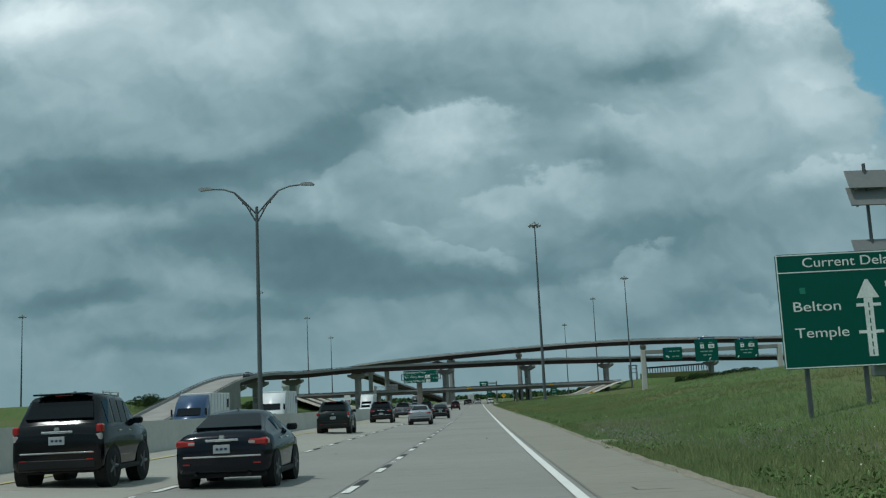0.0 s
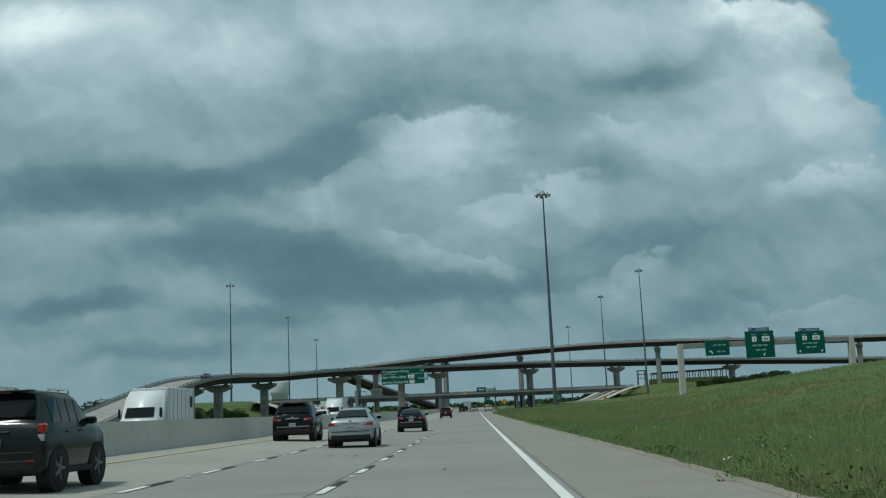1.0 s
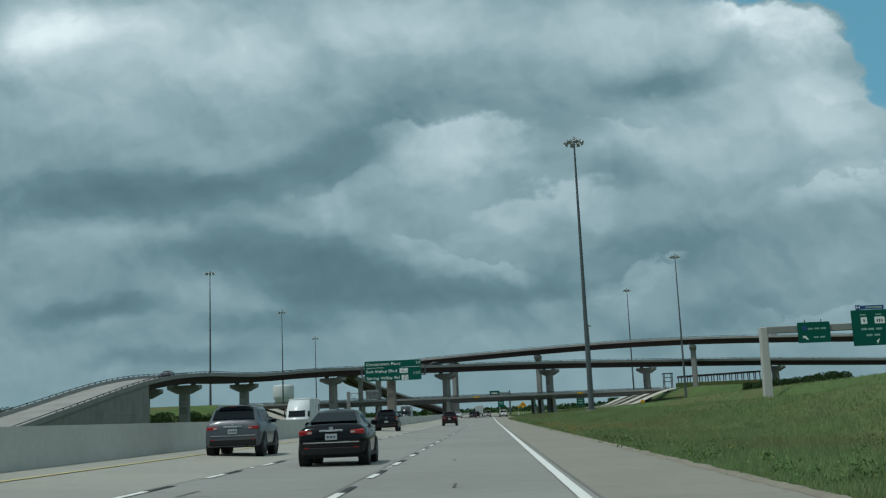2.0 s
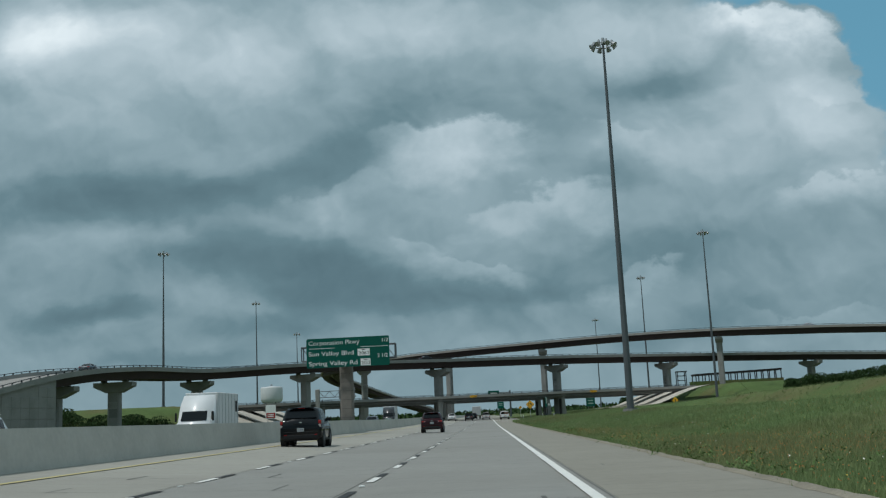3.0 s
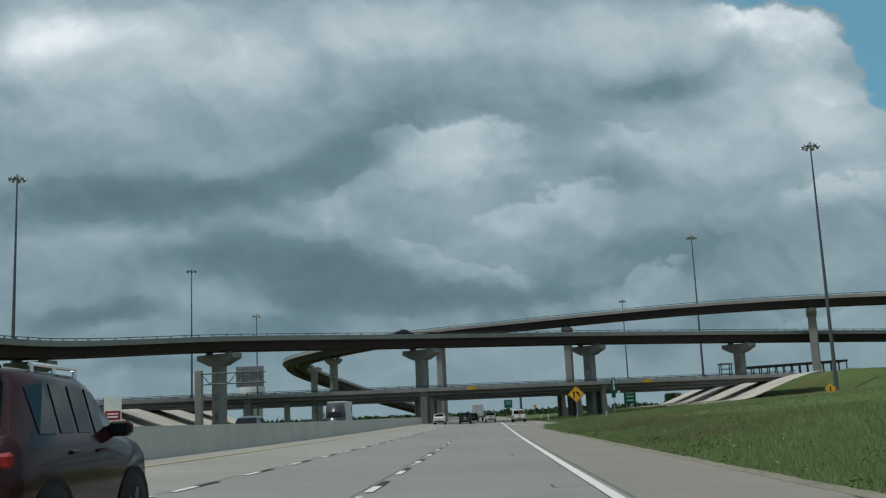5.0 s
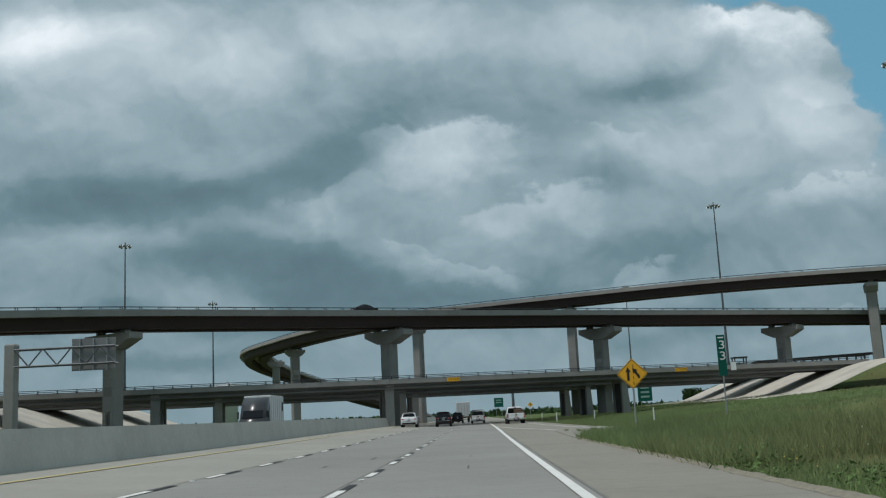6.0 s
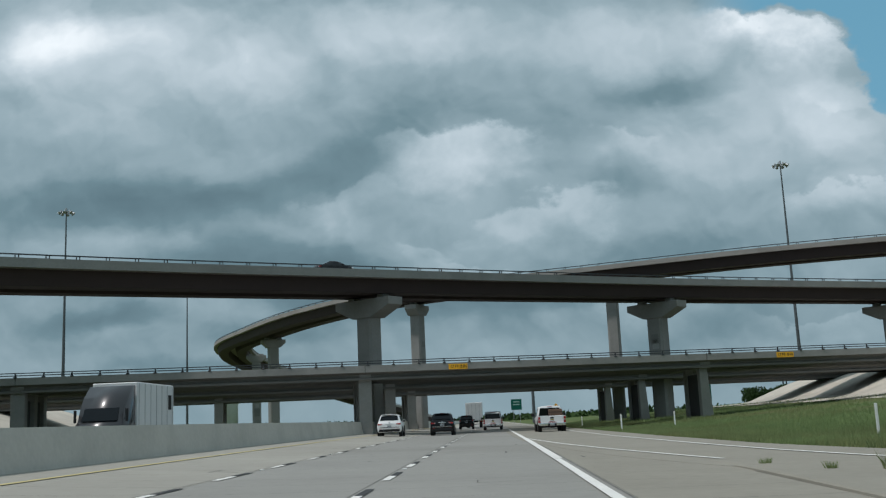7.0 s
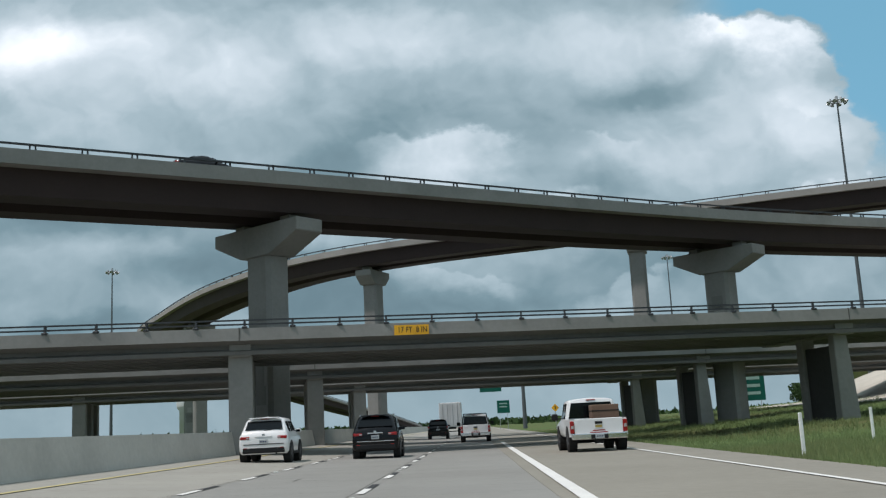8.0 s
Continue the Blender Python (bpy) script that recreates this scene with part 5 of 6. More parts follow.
        if rails:
            bm = bmesh.new()
            bm_tube(bm, (s * w * 0.70, 0.24 * L, H + 0.005), (s * w * 0.70, 0.54 * L, H + 0.0), 0.022, None, 8)
            for q in (0.245, 0.385, 0.535):
                bm_tube(bm, (s * w * 0.70, q * L, H - 0.09), (s * w * 0.70, q * L, H + 0.005), 0.02, None, 8)
            part("roof_rail", bm, M_CHROME, ob, "bright roof rail")
    part("underbody", box((W * 0.86, L * 0.93, 0.16), (0, L * 0.5, z0 + 0.02)), M_UNDER, ob, "dark underbody")
    if low_trim:
        part("bumper_trim", box((W * 0.86, 0.12, 0.22), (0, 0.05, z0 + 0.12), 0, 0.04), M_PLASTIC, ob, "black lower bumper")
    part("bumper_line", box((W * 0.80, 0.02, 0.03), (0, -0.006, z0 + 0.33), 0, 0.006), M_CHROME if chrome else M_PLASTIC, ob, "bright bumper strip" if chrome else "")
    plate_with_bars(ob, -0.016, (z0 + 0.42 if plate_low else zb - 0.27))
    part("tailgate_strip", box((0.62, 0.03, 0.045), (0, -0.004, zb - 0.11), 0, 0.01), M_CHROME if chrome else paint_mat, ob, "bright tailgate strip" if chrome else "")
    part("badge", box((0.11, 0.02, 0.08), (0, -0.004 if kind == "suv" else 0.012, zb - 0.055), 0, 0.02), M_CHROME, ob, "small bright badge shape")
    part("antenna", box((0.035, 0.12, 0.035), (0, 0.30 * L if kind == "suv" else 0.42 * L, H + 0.022), 0, 0.015), paint_mat, ob)
    if kind == "suv":
        part("brake_lamp", box((0.34, 0.03, 0.03), (0, 0.12 + 0.07 * L, H - 0.05), 0, 0.008), M_TAIL, ob, "high brake lamp")
        part("spoiler", box((W * 0.62, 0.22, 0.035), (0, 0.12 + 0.055 * L, H - 0.025), 0, 0.012), paint_mat, ob, "roof spoiler")
        part("rear_wiper", tube((0.0, 0.12, zb + 0.10), (0.34, 0.125, zb + 0.115), 0.012, 0.008, 6), M_PLASTIC, ob)
    for s in ((-0.55, 0.55) if kind != "suv" else (0.5,)):
        part("exhaust", tube((s * w, 0.02, z0), (s * w, 0.25, z0), 0.03, None, 10), M_UNDER, ob)
    return ob


def on_road(x, y):
    return (x, y, road_z(y + 1.5) + cross_fall(x) + 0.006)


car("suv", "black sport utility car with bright bumper strip on the motorway", on_road(-8.0, 19.3), 0.0, P_BLACK, "suv", 1.80, 1.82, 2.9, "tall", True, True, True)
car("sedan", "dark navy saloon car with red lamps on the motorway", on_road(-4.68, 18.8), 0.0, P_NAVY, "sedan", 1.83, 1.45, 3.2, "slim", False, False, True)
car("suv", "dark green-grey sport utility car beside the median barrier", on_road(-7.9, 55.5), 0.0, P_DEEPGREEN, "suv", 1.86, 1.76, 3.0, "tall", True, True, False)
car("sedan", "silver saloon car with red lamps and black lower bumper", on_road(-4.36, 76.3), 0.0, P_SILVER, "sedan", 1.77, 1.48, 3.0, "slim", False, True, False)
car("suv", "black sport utility car with roof rails behind a silver saloon", on_road(-8.1, 84.9), 0.0, P_BLACK, "suv", 1.92, 1.78, 3.0, "slim", True, True, True, True)
car("sedan", "black saloon car in the middle lane of the motorway", on_road(-3.8, 103.0), 0.0, P_BLACK, "sedan", 1.80, 1.46, 3.0, "slim", False, True, True)
car("suv", "slate grey crossover car with silver rear strip on the motorway", on_road(-8.15, 110.0), 0.0, P_GREY, "suv", 1.86, 1.66, 3.0, "slim", True, True, True)
car("suv", "tall black sport utility car in the lane beside the median", on_road(-8.2, 160.5), 0.0, P_BLACK, "suv", 1.9, 1.76, 3.0, "tall", False, True, False, True)
car("suv", "dark maroon sport utility car with low number plate", on_road(-4.5, 200.3), 0.0, P_MAROON, "suv", 1.86, 1.68, 3.0, "slim", True, True, False)
car("suv", "black crossover car in the middle lane before the bridges", on_road(-4.0, 349.0), 0.0, P_BLACK, "suv", 1.86, 1.70, 3.0, "slim", True, True, True)
car("suv", "white crossover car with red lamps beside the median barrier", on_road(-7.8, 346.0), 0.0, P_WHITE, "suv", 1.85, 1.64, 3.0, "slim", False, True, False, True)
car("suv", "black sport utility car under the low bridges", on_road(-3.5, 402.0), 0.0, P_BLACK, "suv", 1.9, 1.78, 3.0, "tall", True)


for x, y, m, k, lab in ((-16.2, 148, P_WHITE, "suv", "white sport utility car on the opposite carriageway"), (-20.2, 214, P_SILVER, "sedan", "silver saloon car coming the other way"),
                        (-16.3, 262, P_GREY, "suv", "grey crossover car on the opposite carriageway")):
    car("suv" if k == "suv" else "sedan", lab, (x, y, road_z(y) + cross_fall(x) - 0.014), math.pi, m, k, 1.85, 1.7 if k == "suv" else 1.46, 3.3, "slim")


def pickup(label, at, turn, load=False):
    ob = thing("pickup_truck", label, "pickup truck", at, "pickup trucks")
    ob.rotation_euler = (0, 0, turn)
    W, L, H = 2.02, 4.2, 1.86
    w = W / 2
    zb, z0 = 1.12, 0.52
    yb = 0.36 * L
    st = [(yb, z0, zb, H - 0.05, w * 0.99, w * 0.80), (yb + 0.06, z0 - 0.02, zb, H, w, w * 0.82), (0.62 * L, z0 - 0.02, zb, H, w, w * 0.82), (0.68 * L, z0 - 0.02, zb, H - 0.08, w, w * 0.79),
          (0.79 * L, z0 - 0.02, zb - 0.02, zb + 0.05, w, w), (0.96 * L, z0, zb - 0.08, zb - 0.03, w * 0.98, w), (L, z0 + 0.06, zb - 0.16, zb - 0.1, w * 0.92, w)]
    bm = loft_body(st)
    es = [e for e in bm.edges if e.is_manifold and e.calc_face_angle(0) > 0.45]
    bmesh.ops.bevel(bm, geom=es, offset=0.025, segments=2, affect="EDGES", clamp_overlap=True)
    part("cab", bm, P_WHITE, ob, "white cab", True)
    # bed: two sides, floor and tailgate
    for s in (-1, 1):
        bm = bmesh.new()
        bm_prism(bm, [(s * w, z0), (s * w * 1.0, zb - 0.08), (s * (w - 0.02), zb), (s * (w - 0.13), zb), (s * (w - 0.13), z0)], 0.06, yb - 0.03, "y")
        part("bed_side", bm, P_WHITE, ob, "white bed side", False)
        t = part("tail_lamp", box((0.15, 0.10, 0.42), (s * (w - 0.085), 0.045, zb - 0.27), 0, 0.02), M_TAIL, ob, "tall red tail lamp")
        part("lamp_lens", box((0.10, 0.012, 0.11), (s * (w - 0.085), -0.011, zb - 0.27)), M_TAILPALE, t)
        m = part("mirror", box((0.24, 0.10, 0.24), (s * (w + 0.17), 0.70 * L, zb + 0.12), 0, 0.04), M_PLASTIC, ob, "large black mirror")
        part("mirror_arm", box((0.2, 0.05, 0.05), (s * (w + 0.02), 0.70 * L, zb + 0.05)), M_PLASTIC, m)
        for yw in (0.19 * L, 0.82 * L):
            arch = bmesh.new()
            bm_tube(arch, (s * (w - 0.28), yw, 0.44), (s * (w + 0.004), yw, 0.44), 0.47, 0.47, 24)
            part("wheel_arch", arch, M_UNDER, ob, "dark wheel arch")
            wheel(ob, s * (w - 0.13), yw, 0.40, 0.27, s)
        part("headlamp", box((0.3, 0.1, 0.22), (s * w * 0.75, L - 0.06, zb - 0.28), 0, 0.03), M_HEAD, ob)
        for i0, i1, t0, t1 in ((1, 2, 0.04, 0.46), (1, 2, 0.52, 0.98), (2, 3, 0.02, 0.95)):
            def pt(t, j):
                p, q = ring_points(st[i0])[j], ring_points(st[i1])[j]
                v = lerp((p[0], st[i0][0], p[1]), (q[0], st[i1][0], q[1]), t)
                return Vector((s * v.x, v.y, v.z))
            part("side_window", pane([pt(t0, 4), pt(t1, 4), pt(t1, 5), pt(t0, 5)], 0.04, 0.008, (s, 0, 0.2)), M_GLASS, ob)
    part("bed_floor", box((W - 0.24, yb - 0.1, 0.06), (0, yb / 2, z0 + 0.12)), M_PLASTIC, ob, "dark bed liner")
    tg = part("tailgate", box((W - 0.32, 0.07, 0.60), (0, 0.045, zb - 0.29), 0, 0.02), P_WHITE, ob, "white tailgate")
    part("tailgate_handle", box((0.26, 0.02, 0.09), (0, 0.002, zb - 0.14), 0, 0.02), M_PLASTIC, tg, "black handle")
    part("badge", box((0.24, 0.012, 0.08), (0, 0.004, zb - 0.26), 0, 0.02), material("gold badge", (0.55, 0.42, 0.12), 0.3, 0.6, bump=0.0), tg, "small gold badge shape")
    part("bar", box((0.42, 0.006, 0.035), (0, 0.007, zb - 0.40)), M_TAIL, tg)
    part("bar", box((0.62, 0.006, 0.035), (0, 0.007, zb - 0.47)), M_TAIL, tg)
    part("bumper", box((W * 0.96, 0.16, 0.20), (0, -0.02, z0 - 0.0), 0, 0.03), M_CHROME, ob, "chrome step bumper")
    part("bumper_step", box((0.62, 0.17, 0.16), (0, -0.028, z0 - 0.01), 0, 0.02), M_PLASTIC, ob, "black bumper step")
    plate_with_bars(ob, -0.12, z0)
    part("hitch", box((0.3, 0.3, 0.14), (0, 0.1, z0 - 0.18), 0, 0.02), M_UNDER, ob)
    part("axle", tube((-0.7, 0.19 * L, 0.38), (0.7, 0.19 * L, 0.38), 0.09, None, 8), M_UNDER, ob)
    part("underbody", box((W * 0.7, L * 0.9, 0.2), (0, L * 0.5, z0 - 0.02)), M_UNDER, ob, "dark frame and underbody")
    z1, zt = zb + 0.02, H - 0.13
    part("rear_window", pane([(-w * 0.88, yb, z1), (w * 0.88, yb, z1), (w * 0.76, yb, zt), (-w * 0.76, yb, zt)], 0.05, 0.012, (0, -1, 0)), M_GLASS, ob, "dark rear window")
    a, b = ring_points(st[4]), ring_points(st[3])
    part("windscreen", pane([(a[5][0], st[4][0], a[5][1]), (-a[5][0], st[4][0], a[5][1]), (-b[5][0], st[3][0], b[5][1]), (b[5][0], st[3][0], b[5][1])], 0.06, 0.012, (0, 1, 0.4)), M_GLASS, ob, "dark windscreen")
    part("brake_lamp", box((0.34, 0.03, 0.04), (0, yb - 0.0, H - 0.06), 0, 0.008), M_TAIL, ob, "high brake lamp")
    if load:
        cr = part("crate", box((0.95, 0.8, 0.62), (0.35, yb - 0.65, z0 + 0.15 + 0.62), 0, 0.02), material("brown crate board", (0.16, 0.10, 0.07), 0.8, scales=((2.0, 0.2), (15.0, 0.2)), bump=0.1), ob, "brown boxed load")
        for q in (-0.2, 0.1):
            part("slat", box((0.97, 0.82, 0.03), (0.35, yb - 0.65, z0 + 0.77 + q)), M_PLASTIC, cr)
    else:
        bm = bmesh.new()
        for s in (-1, 1):
            bm_tube(bm, (s * (w - 0.1), yb - 0.08, zb), (s * (w - 0.24), yb - 0.08, H + 0.03), 0.03, None, 8)
        bm_tube(bm, (-(w - 0.24), yb - 0.08, H + 0.03), (w - 0.24, yb - 0.08, H + 0.03), 0.03, None, 8)
        part("headache_rack", bm, M_PLASTIC, ob, "black cab guard rack")
    return ob


pickup("white crew-cab pickup truck with chrome bumper on the motorway", on_road(-0.05, 377.5), 0.0)
pickup("white pickup truck carrying a brown box, joining from the ramp", (4.25, 344.5, ramp_z(347) + 0.008), radians(2), True)


def semi(label, x, y, cab_mat=None, tall=0.92):
    """Lorry on the opposite carriageway, facing -y; y: its front."""
    ob = thing("semi_truck", label, "truck", (x, y, road_z(y) + cross_fall(x) - 0.01), "lorries")
    ob.scale = (0.94, 0.94, tall)
    pm = cab_mat or P_WHITE
    L = 9.0
    bm = bmesh.new()
    bm_prism(bm, [(0.0, 0.55), (0.0, 1.45), (0.55, 1.75), (0.95, 2.55), (1.35, 3.1), (2.2, 3.75), (2.6, 3.80), (2.6, 0.55)], -1.2, 1.2, "x")
    es = [e for e in bm.edges if e.calc_face_angle(0) > 0.3]
    bmesh.ops.bevel(bm, geom=es, offset=0.09, segments=2, affect="EDGES")
    part("cab", bm, pm, ob, "tall rounded cab", True)
    bm = pane([(-1.02, 0.52, 1.80), (1.02, 0.52, 1.80), (0.98, 0.93, 2.52), (-0.98, 0.93, 2.52)], 0.04, 0.03, (0, -1, 0.4))
    part("windscreen", bm, M_GLASS, ob, "dark windscreen")
    part("grille", box((1.3, 0.06, 0.75), (0, -0.02, 1.0), 0, 0.03), M_CHROME, ob, "bright grille")
    part("bumper", box((2.4, 0.2, 0.35), (0, 0.0, 0.48), 0, 0.05), M_CHROME, ob)
    for s in (-1, 1):
        part("side_window", pane([(s * 1.2, 0.95, 1.85), (s * 1.2, 1.55, 1.85), (s * 1.2, 1.55, 2.5), (s * 1.2, 1.1, 2.5)], 0.03, 0.02, (s, 0, 0)), M_GLASS, ob)
        part("headlamp", box((0.3, 0.08, 0.22), (s * 0.92, -0.02, 1.05), 0, 0.03), M_HEAD, ob)
        part("mirror", box((0.14, 0.12, 0.7), (s * 1.42, 0.75, 2.1), 0, 0.03), M_PLASTIC, ob)
        for yw in (0.6, 2.2, 7.6, 8.4):
            wheel(ob, s * 1.08, yw, 0.5, 0.3, s)
    tr = part("trailer", box((2.55, 6.4, 2.85), (0, 2.75 + 3.2, 2.55), 0, 0.04), P_BOX, ob, "white box trailer")
    for q in range(7):
        for s in (-1, 1):
            part("rib", box((0.02, 0.05, 2.7), (s * 1.285, 3.0 + q * 0.98, 2.55)), M_ALU, tr)
    part("vent", box((0.02, 0.55, 0.9), (1.29, 8.4, 2.9)), M_PLASTIC, tr, "dark panel")
    part("rear_door_frame", box((2.5, 0.03, 2.75), (0, 9.16, 2.55)), M_ALU, tr)
    part("chassis", box((1.0, 8.6, 0.3), (0, 4.6, 0.85)), M_UNDER, ob)
    return ob


semi("white lorry with box trailer on the opposite carriageway", -20.8, 101.0, None, 0.86)
semi("blue lorry with white trailer on the opposite carriageway", -22.0, 76.0, paint("blue lorry paint", (0.025, 0.06, 0.14)), 0.78)
semi("white lorry passing under the flyover on the opposite side", -20.6, 186.0)
semi("dark lorry with white trailer beyond the barrier", -19.8, 320.0, paint("dark grey lorry paint", (0.03, 0.03, 0.033)))


def box_truck():
    ob = thing("box_truck", "white box trailer lorry seen from behind under the bridges", "truck", on_road(-2.9, 426), "lorries")
    tr = part("trailer", box((2.55, 7.0, 2.75), (0, 3.5, 2.45), 0, 0.04), P_BOX, ob, "white trailer")
    for s in (-1, 1):
        part("door", box((1.2, 0.04, 2.55), (s * 0.62, -0.03, 2.45), 0, 0.01), P_BOX, tr, "pale rear door")
        part("latch_bar", tube((s * 0.3, -0.07, 1.25), (s * 0.3, -0.07, 3.6), 0.025, None, 6), M_ALU, tr)
        part("latch_bar", tube((s * 0.85, -0.07, 1.25), (s * 0.85, -0.07, 3.6), 0.025, None, 6), M_ALU, tr)
        part("tail_lamp", box((0.2, 0.04, 0.1), (s * 1.05, -0.03, 0.98)), M_TAIL, ob)
        wheel(ob, s * 1.0, 1.2, 0.48, 0.45, s)
        wheel(ob, s * 1.0, 2.3, 0.48, 0.45, s)
    part("bumper_bar", box((2.3, 0.08, 0.1), (0, 0, 0.55)), M_PLASTIC, ob)
    part("chassis", box((1.0, 6.6, 0.25), (0, 3.5, 0.92)), M_UNDER, ob)


box_truck()


# cars up on the flyovers
def deck_car(path, x, y, off, height, name, label, mat, kind):
    p, d, s = pier_on(path, x, y)
    c = car(name, label, (p.x + s.x * off, p.y + s.y * off, p.z + height), math.atan2(d.y, d.x) - math.pi / 2, mat, kind, 1.8, 1.5, 3.4, "slim", group="cars on the flyovers")
    return c


deck_car(main_path, -16, 361, 1.4, 1.52, "sedan", "dark saloon car driving along the flyover deck", P_BLACK, "sedan")
deck_car(main_path, -64, 270, 1.2, 1.52, "sedan", "dark car climbing the flyover ramp", P_GREY, "sedan")
deck_car(upper_path, 90, 391, 1.2, 1.57, "sedan", "grey car driving on the high flyover", P_SILVER, "sedan")


# ------------------------------------------------------------------ walls, buildings and planting further off
def ramp_wall():
    """Panelled retaining walls that carry the flyover's foot."""
    seg = [q for q in main_path if 197 < q[0].y < 257]
    ob = thing("retaining_wall", "grey panelled concrete retaining wall under the flyover ramp", "wall")
    for side in (-1, 1):
        bm = bmesh.new()
        for (p, d, s), (q, d2, s2) in zip(seg, seg[1:]):
            a, b = p + s * side * 3.1, q + s2 * side * 3.1
            ga, gb = terrain(a.x, a.y) - 0.4, terrain(b.x, b.y) - 0.4
            ta, tb = max(ga + 0.1, p.z + 1.28), max(gb + 0.1, q.z + 1.28)
            inn = Vector((-side * 0.25, 0, 0))
            vs = [bm.verts.new(v) for v in ((a.x, a.y, ga), (b.x, b.y, gb), (b.x, b.y, tb), (a.x, a.y, ta))]
            bm.faces.new(vs)
            vi = [bm.verts.new(Vector(v.co) + inn) for v in vs]
            bm.faces.new(vi[::-1])
        part("wall_face", bm, M_CONC, ob)
        for (p, d, s), (q, d2, s2) in zip(seg, seg[1:]):
            a, b = p + s * side * 3.12, q + s2 * side * 3.12
            g = terrain(a.x, a.y)
            z = g
            while z + 1.5 < p.z + 1.2:
                m = (a + b) / 2
                o = part("panel", box((0.05, (b - a).length - 0.05, 1.42), (0, 0, 0), 0, 0.012), M_CONC, ob)
                o.location = (m.x, m.y, z + 0.75)
                o.rotation_euler = (0, 0, math.atan2(d.y, d.x) - math.pi / 2)
                z += 1.5
    p, d, s = seg[-1]
    g = terrain(p.x, p.y)
    part("end_wall", box((8.6, 0.4, p.z + 1.26 - g + 0.4), (p.x, p.y, (p.z + 1.26 + g - 0.4) / 2)), M_CONC, ob)


ramp_wall()


def leaf_cloud(rng, n, radii, size, at=(0, 0, 0)):
    """Leaves as small bent cards scattered in an uneven crown."""
    v, f = [], []
    lumps = [(rng.uniform(-0.6, 0.6), rng.uniform(-0.6, 0.6), rng.uniform(-0.35, 0.55), rng.uniform(0.35, 0.62)) for _ in range(11)]
    for i in range(n):
        lx, ly, lz, lr = lumps[rng.randrange(len(lumps))]
        while True:
            p = Vector((rng.uniform(-1, 1), rng.uniform(-1, 1), rng.uniform(-1, 1)))
            if 0.2 < p.length < 1:
                break
        p = p.normalized() * (p.length ** 0.4) * lr
        c = Vector((at[0] + (lx + p.x) * radii[0], at[1] + (ly + p.y) * radii[1], at[2] + (lz + p.z) * radii[2]))
        q = Euler((rng.uniform(0, 6.3), rng.uniform(0, 6.3), rng.uniform(0, 6.3))).to_matrix()
        s = size * rng.uniform(0.6, 1.4)
        k = len(v)
        v += [c + q @ Vector((-s * 0.5, 0, 0)), c + q @ Vector((0, -s * 0.32, s * 0.06)), c + q @ Vector((s * 0.5, 0, 0)), c + q @ Vector((0, s * 0.32, s * 0.06))]
        f.append((k, k + 1, k + 2, k + 3))
    me = bpy.data.meshes.new("foliage")
    me.from_pydata([tuple(p) for p in v], [], f)
    me.materials.append(M_LEAF)
    return me


def shrub(x, y, w, h, seed, name="shrub", label="dense dark green shrub on the grassy bank", group="shrubs"):
    rng = random.Random(seed)
    ob = thing(name, label, "bush" if name == "shrub" else "tree", (x, y, terrain(x, y)), group)
    part("crown", leaf_cloud(rng, 2600, (w / 2, w / 2, h * 0.52), 0.36 * max(1, h / 4), (0, 0, h * 0.42)), None, ob, "", False)
    bm = bmesh.new()
    bm_tube(bm, (0, 0, -0.3), (0.05, 0, h * 0.45), 0.10 * h / 3, 0.05 * h / 3, 8)
    for k in range(5):
        a = k * 1.26 + rng.random()
        bm_tube(bm, (0.03, 0, h * (0.2 + 0.04 * k)), (math.cos(a) * w * 0.25, math.sin(a) * w * 0.25, h * (0.55 + 0.05 * k)), 0.04 * h / 3, 0.015, 6)
    part("trunk", bm, M_BARK, ob)


for i, (x, y, w, h) in enumerate(((69.5, 344, 6.0, 3.0), (74, 345, 7.0, 3.6), (79, 346, 7.0, 3.4), (83.5, 347, 7.5, 4.2), (88.5, 348, 7.5, 4.2), (94, 349, 8.5, 4.8))):
    shrub(x, y, w, h, 20 + i)
for i, (x, y, w, h) in enumerate(((-67, 317, 8, 3.6), (-73, 319, 9, 4.2), (-80, 318, 10, 4.0), (-88, 321, 10, 4.4), (-97, 320, 11, 4.2), (-107, 322, 11, 4.6), (-118, 318, 12, 4.2))):
    shrub(x, y, w, h, 40 + i, "shrub", "broad green bush in the grass beyond the road", "roadside bushes")


for i, (x, y, w, h) in enumerate(((47, 452, 6, 3.0), (53, 456, 7, 3.4))):
    shrub(x, y, w, h, 60 + i, "shrub", "dense green bushes on the slope behind the low bridges", "shrubs")


def far_woods():
    rng = random.Random(77)
    v, f = [], []
    for i in range(15000):
        a = rng.uniform(-1.0, 1.0)
        r = rng.uniform(900, 1500)
        x, y = math.sin(a) * r, 250 + math.cos(a) * r
        h = 5.0 + 3.5 * noise.noise(Vector((x * 0.012, y * 0.012, 0))) + 2 * noise.noise(Vector((x * 0.05, y * 0.05, 3)))
        if h < 3.2:
            continue
        c = Vector((x, y, terrain(x, y) + rng.uniform(0, max(0.5, h))))
        q = Euler((rng.uniform(0, 6.3), rng.uniform(0, 6.3), rng.uniform(0, 6.3))).to_matrix()
        s = rng.uniform(1.6, 3.6)
        k = len(v)
        v += [c + q @ Vector((-s, 0, 0)), c + q @ Vector((0, -s * 0.6, 0.2)), c + q @ Vector((s, 0, 0)), c + q @ Vector((0, s * 0.6, 0.2))]
        f.append((k, k + 1, k + 2, k + 3))
    me = bpy.data.meshes.new("far_woods")
    me.from_pydata([tuple(p) for p in v], [], f)
    me.materials.append(M_LEAF)
    tagged(new("far_woods", me), "low dark green woods along the horizon", "trees", kind="stuff")


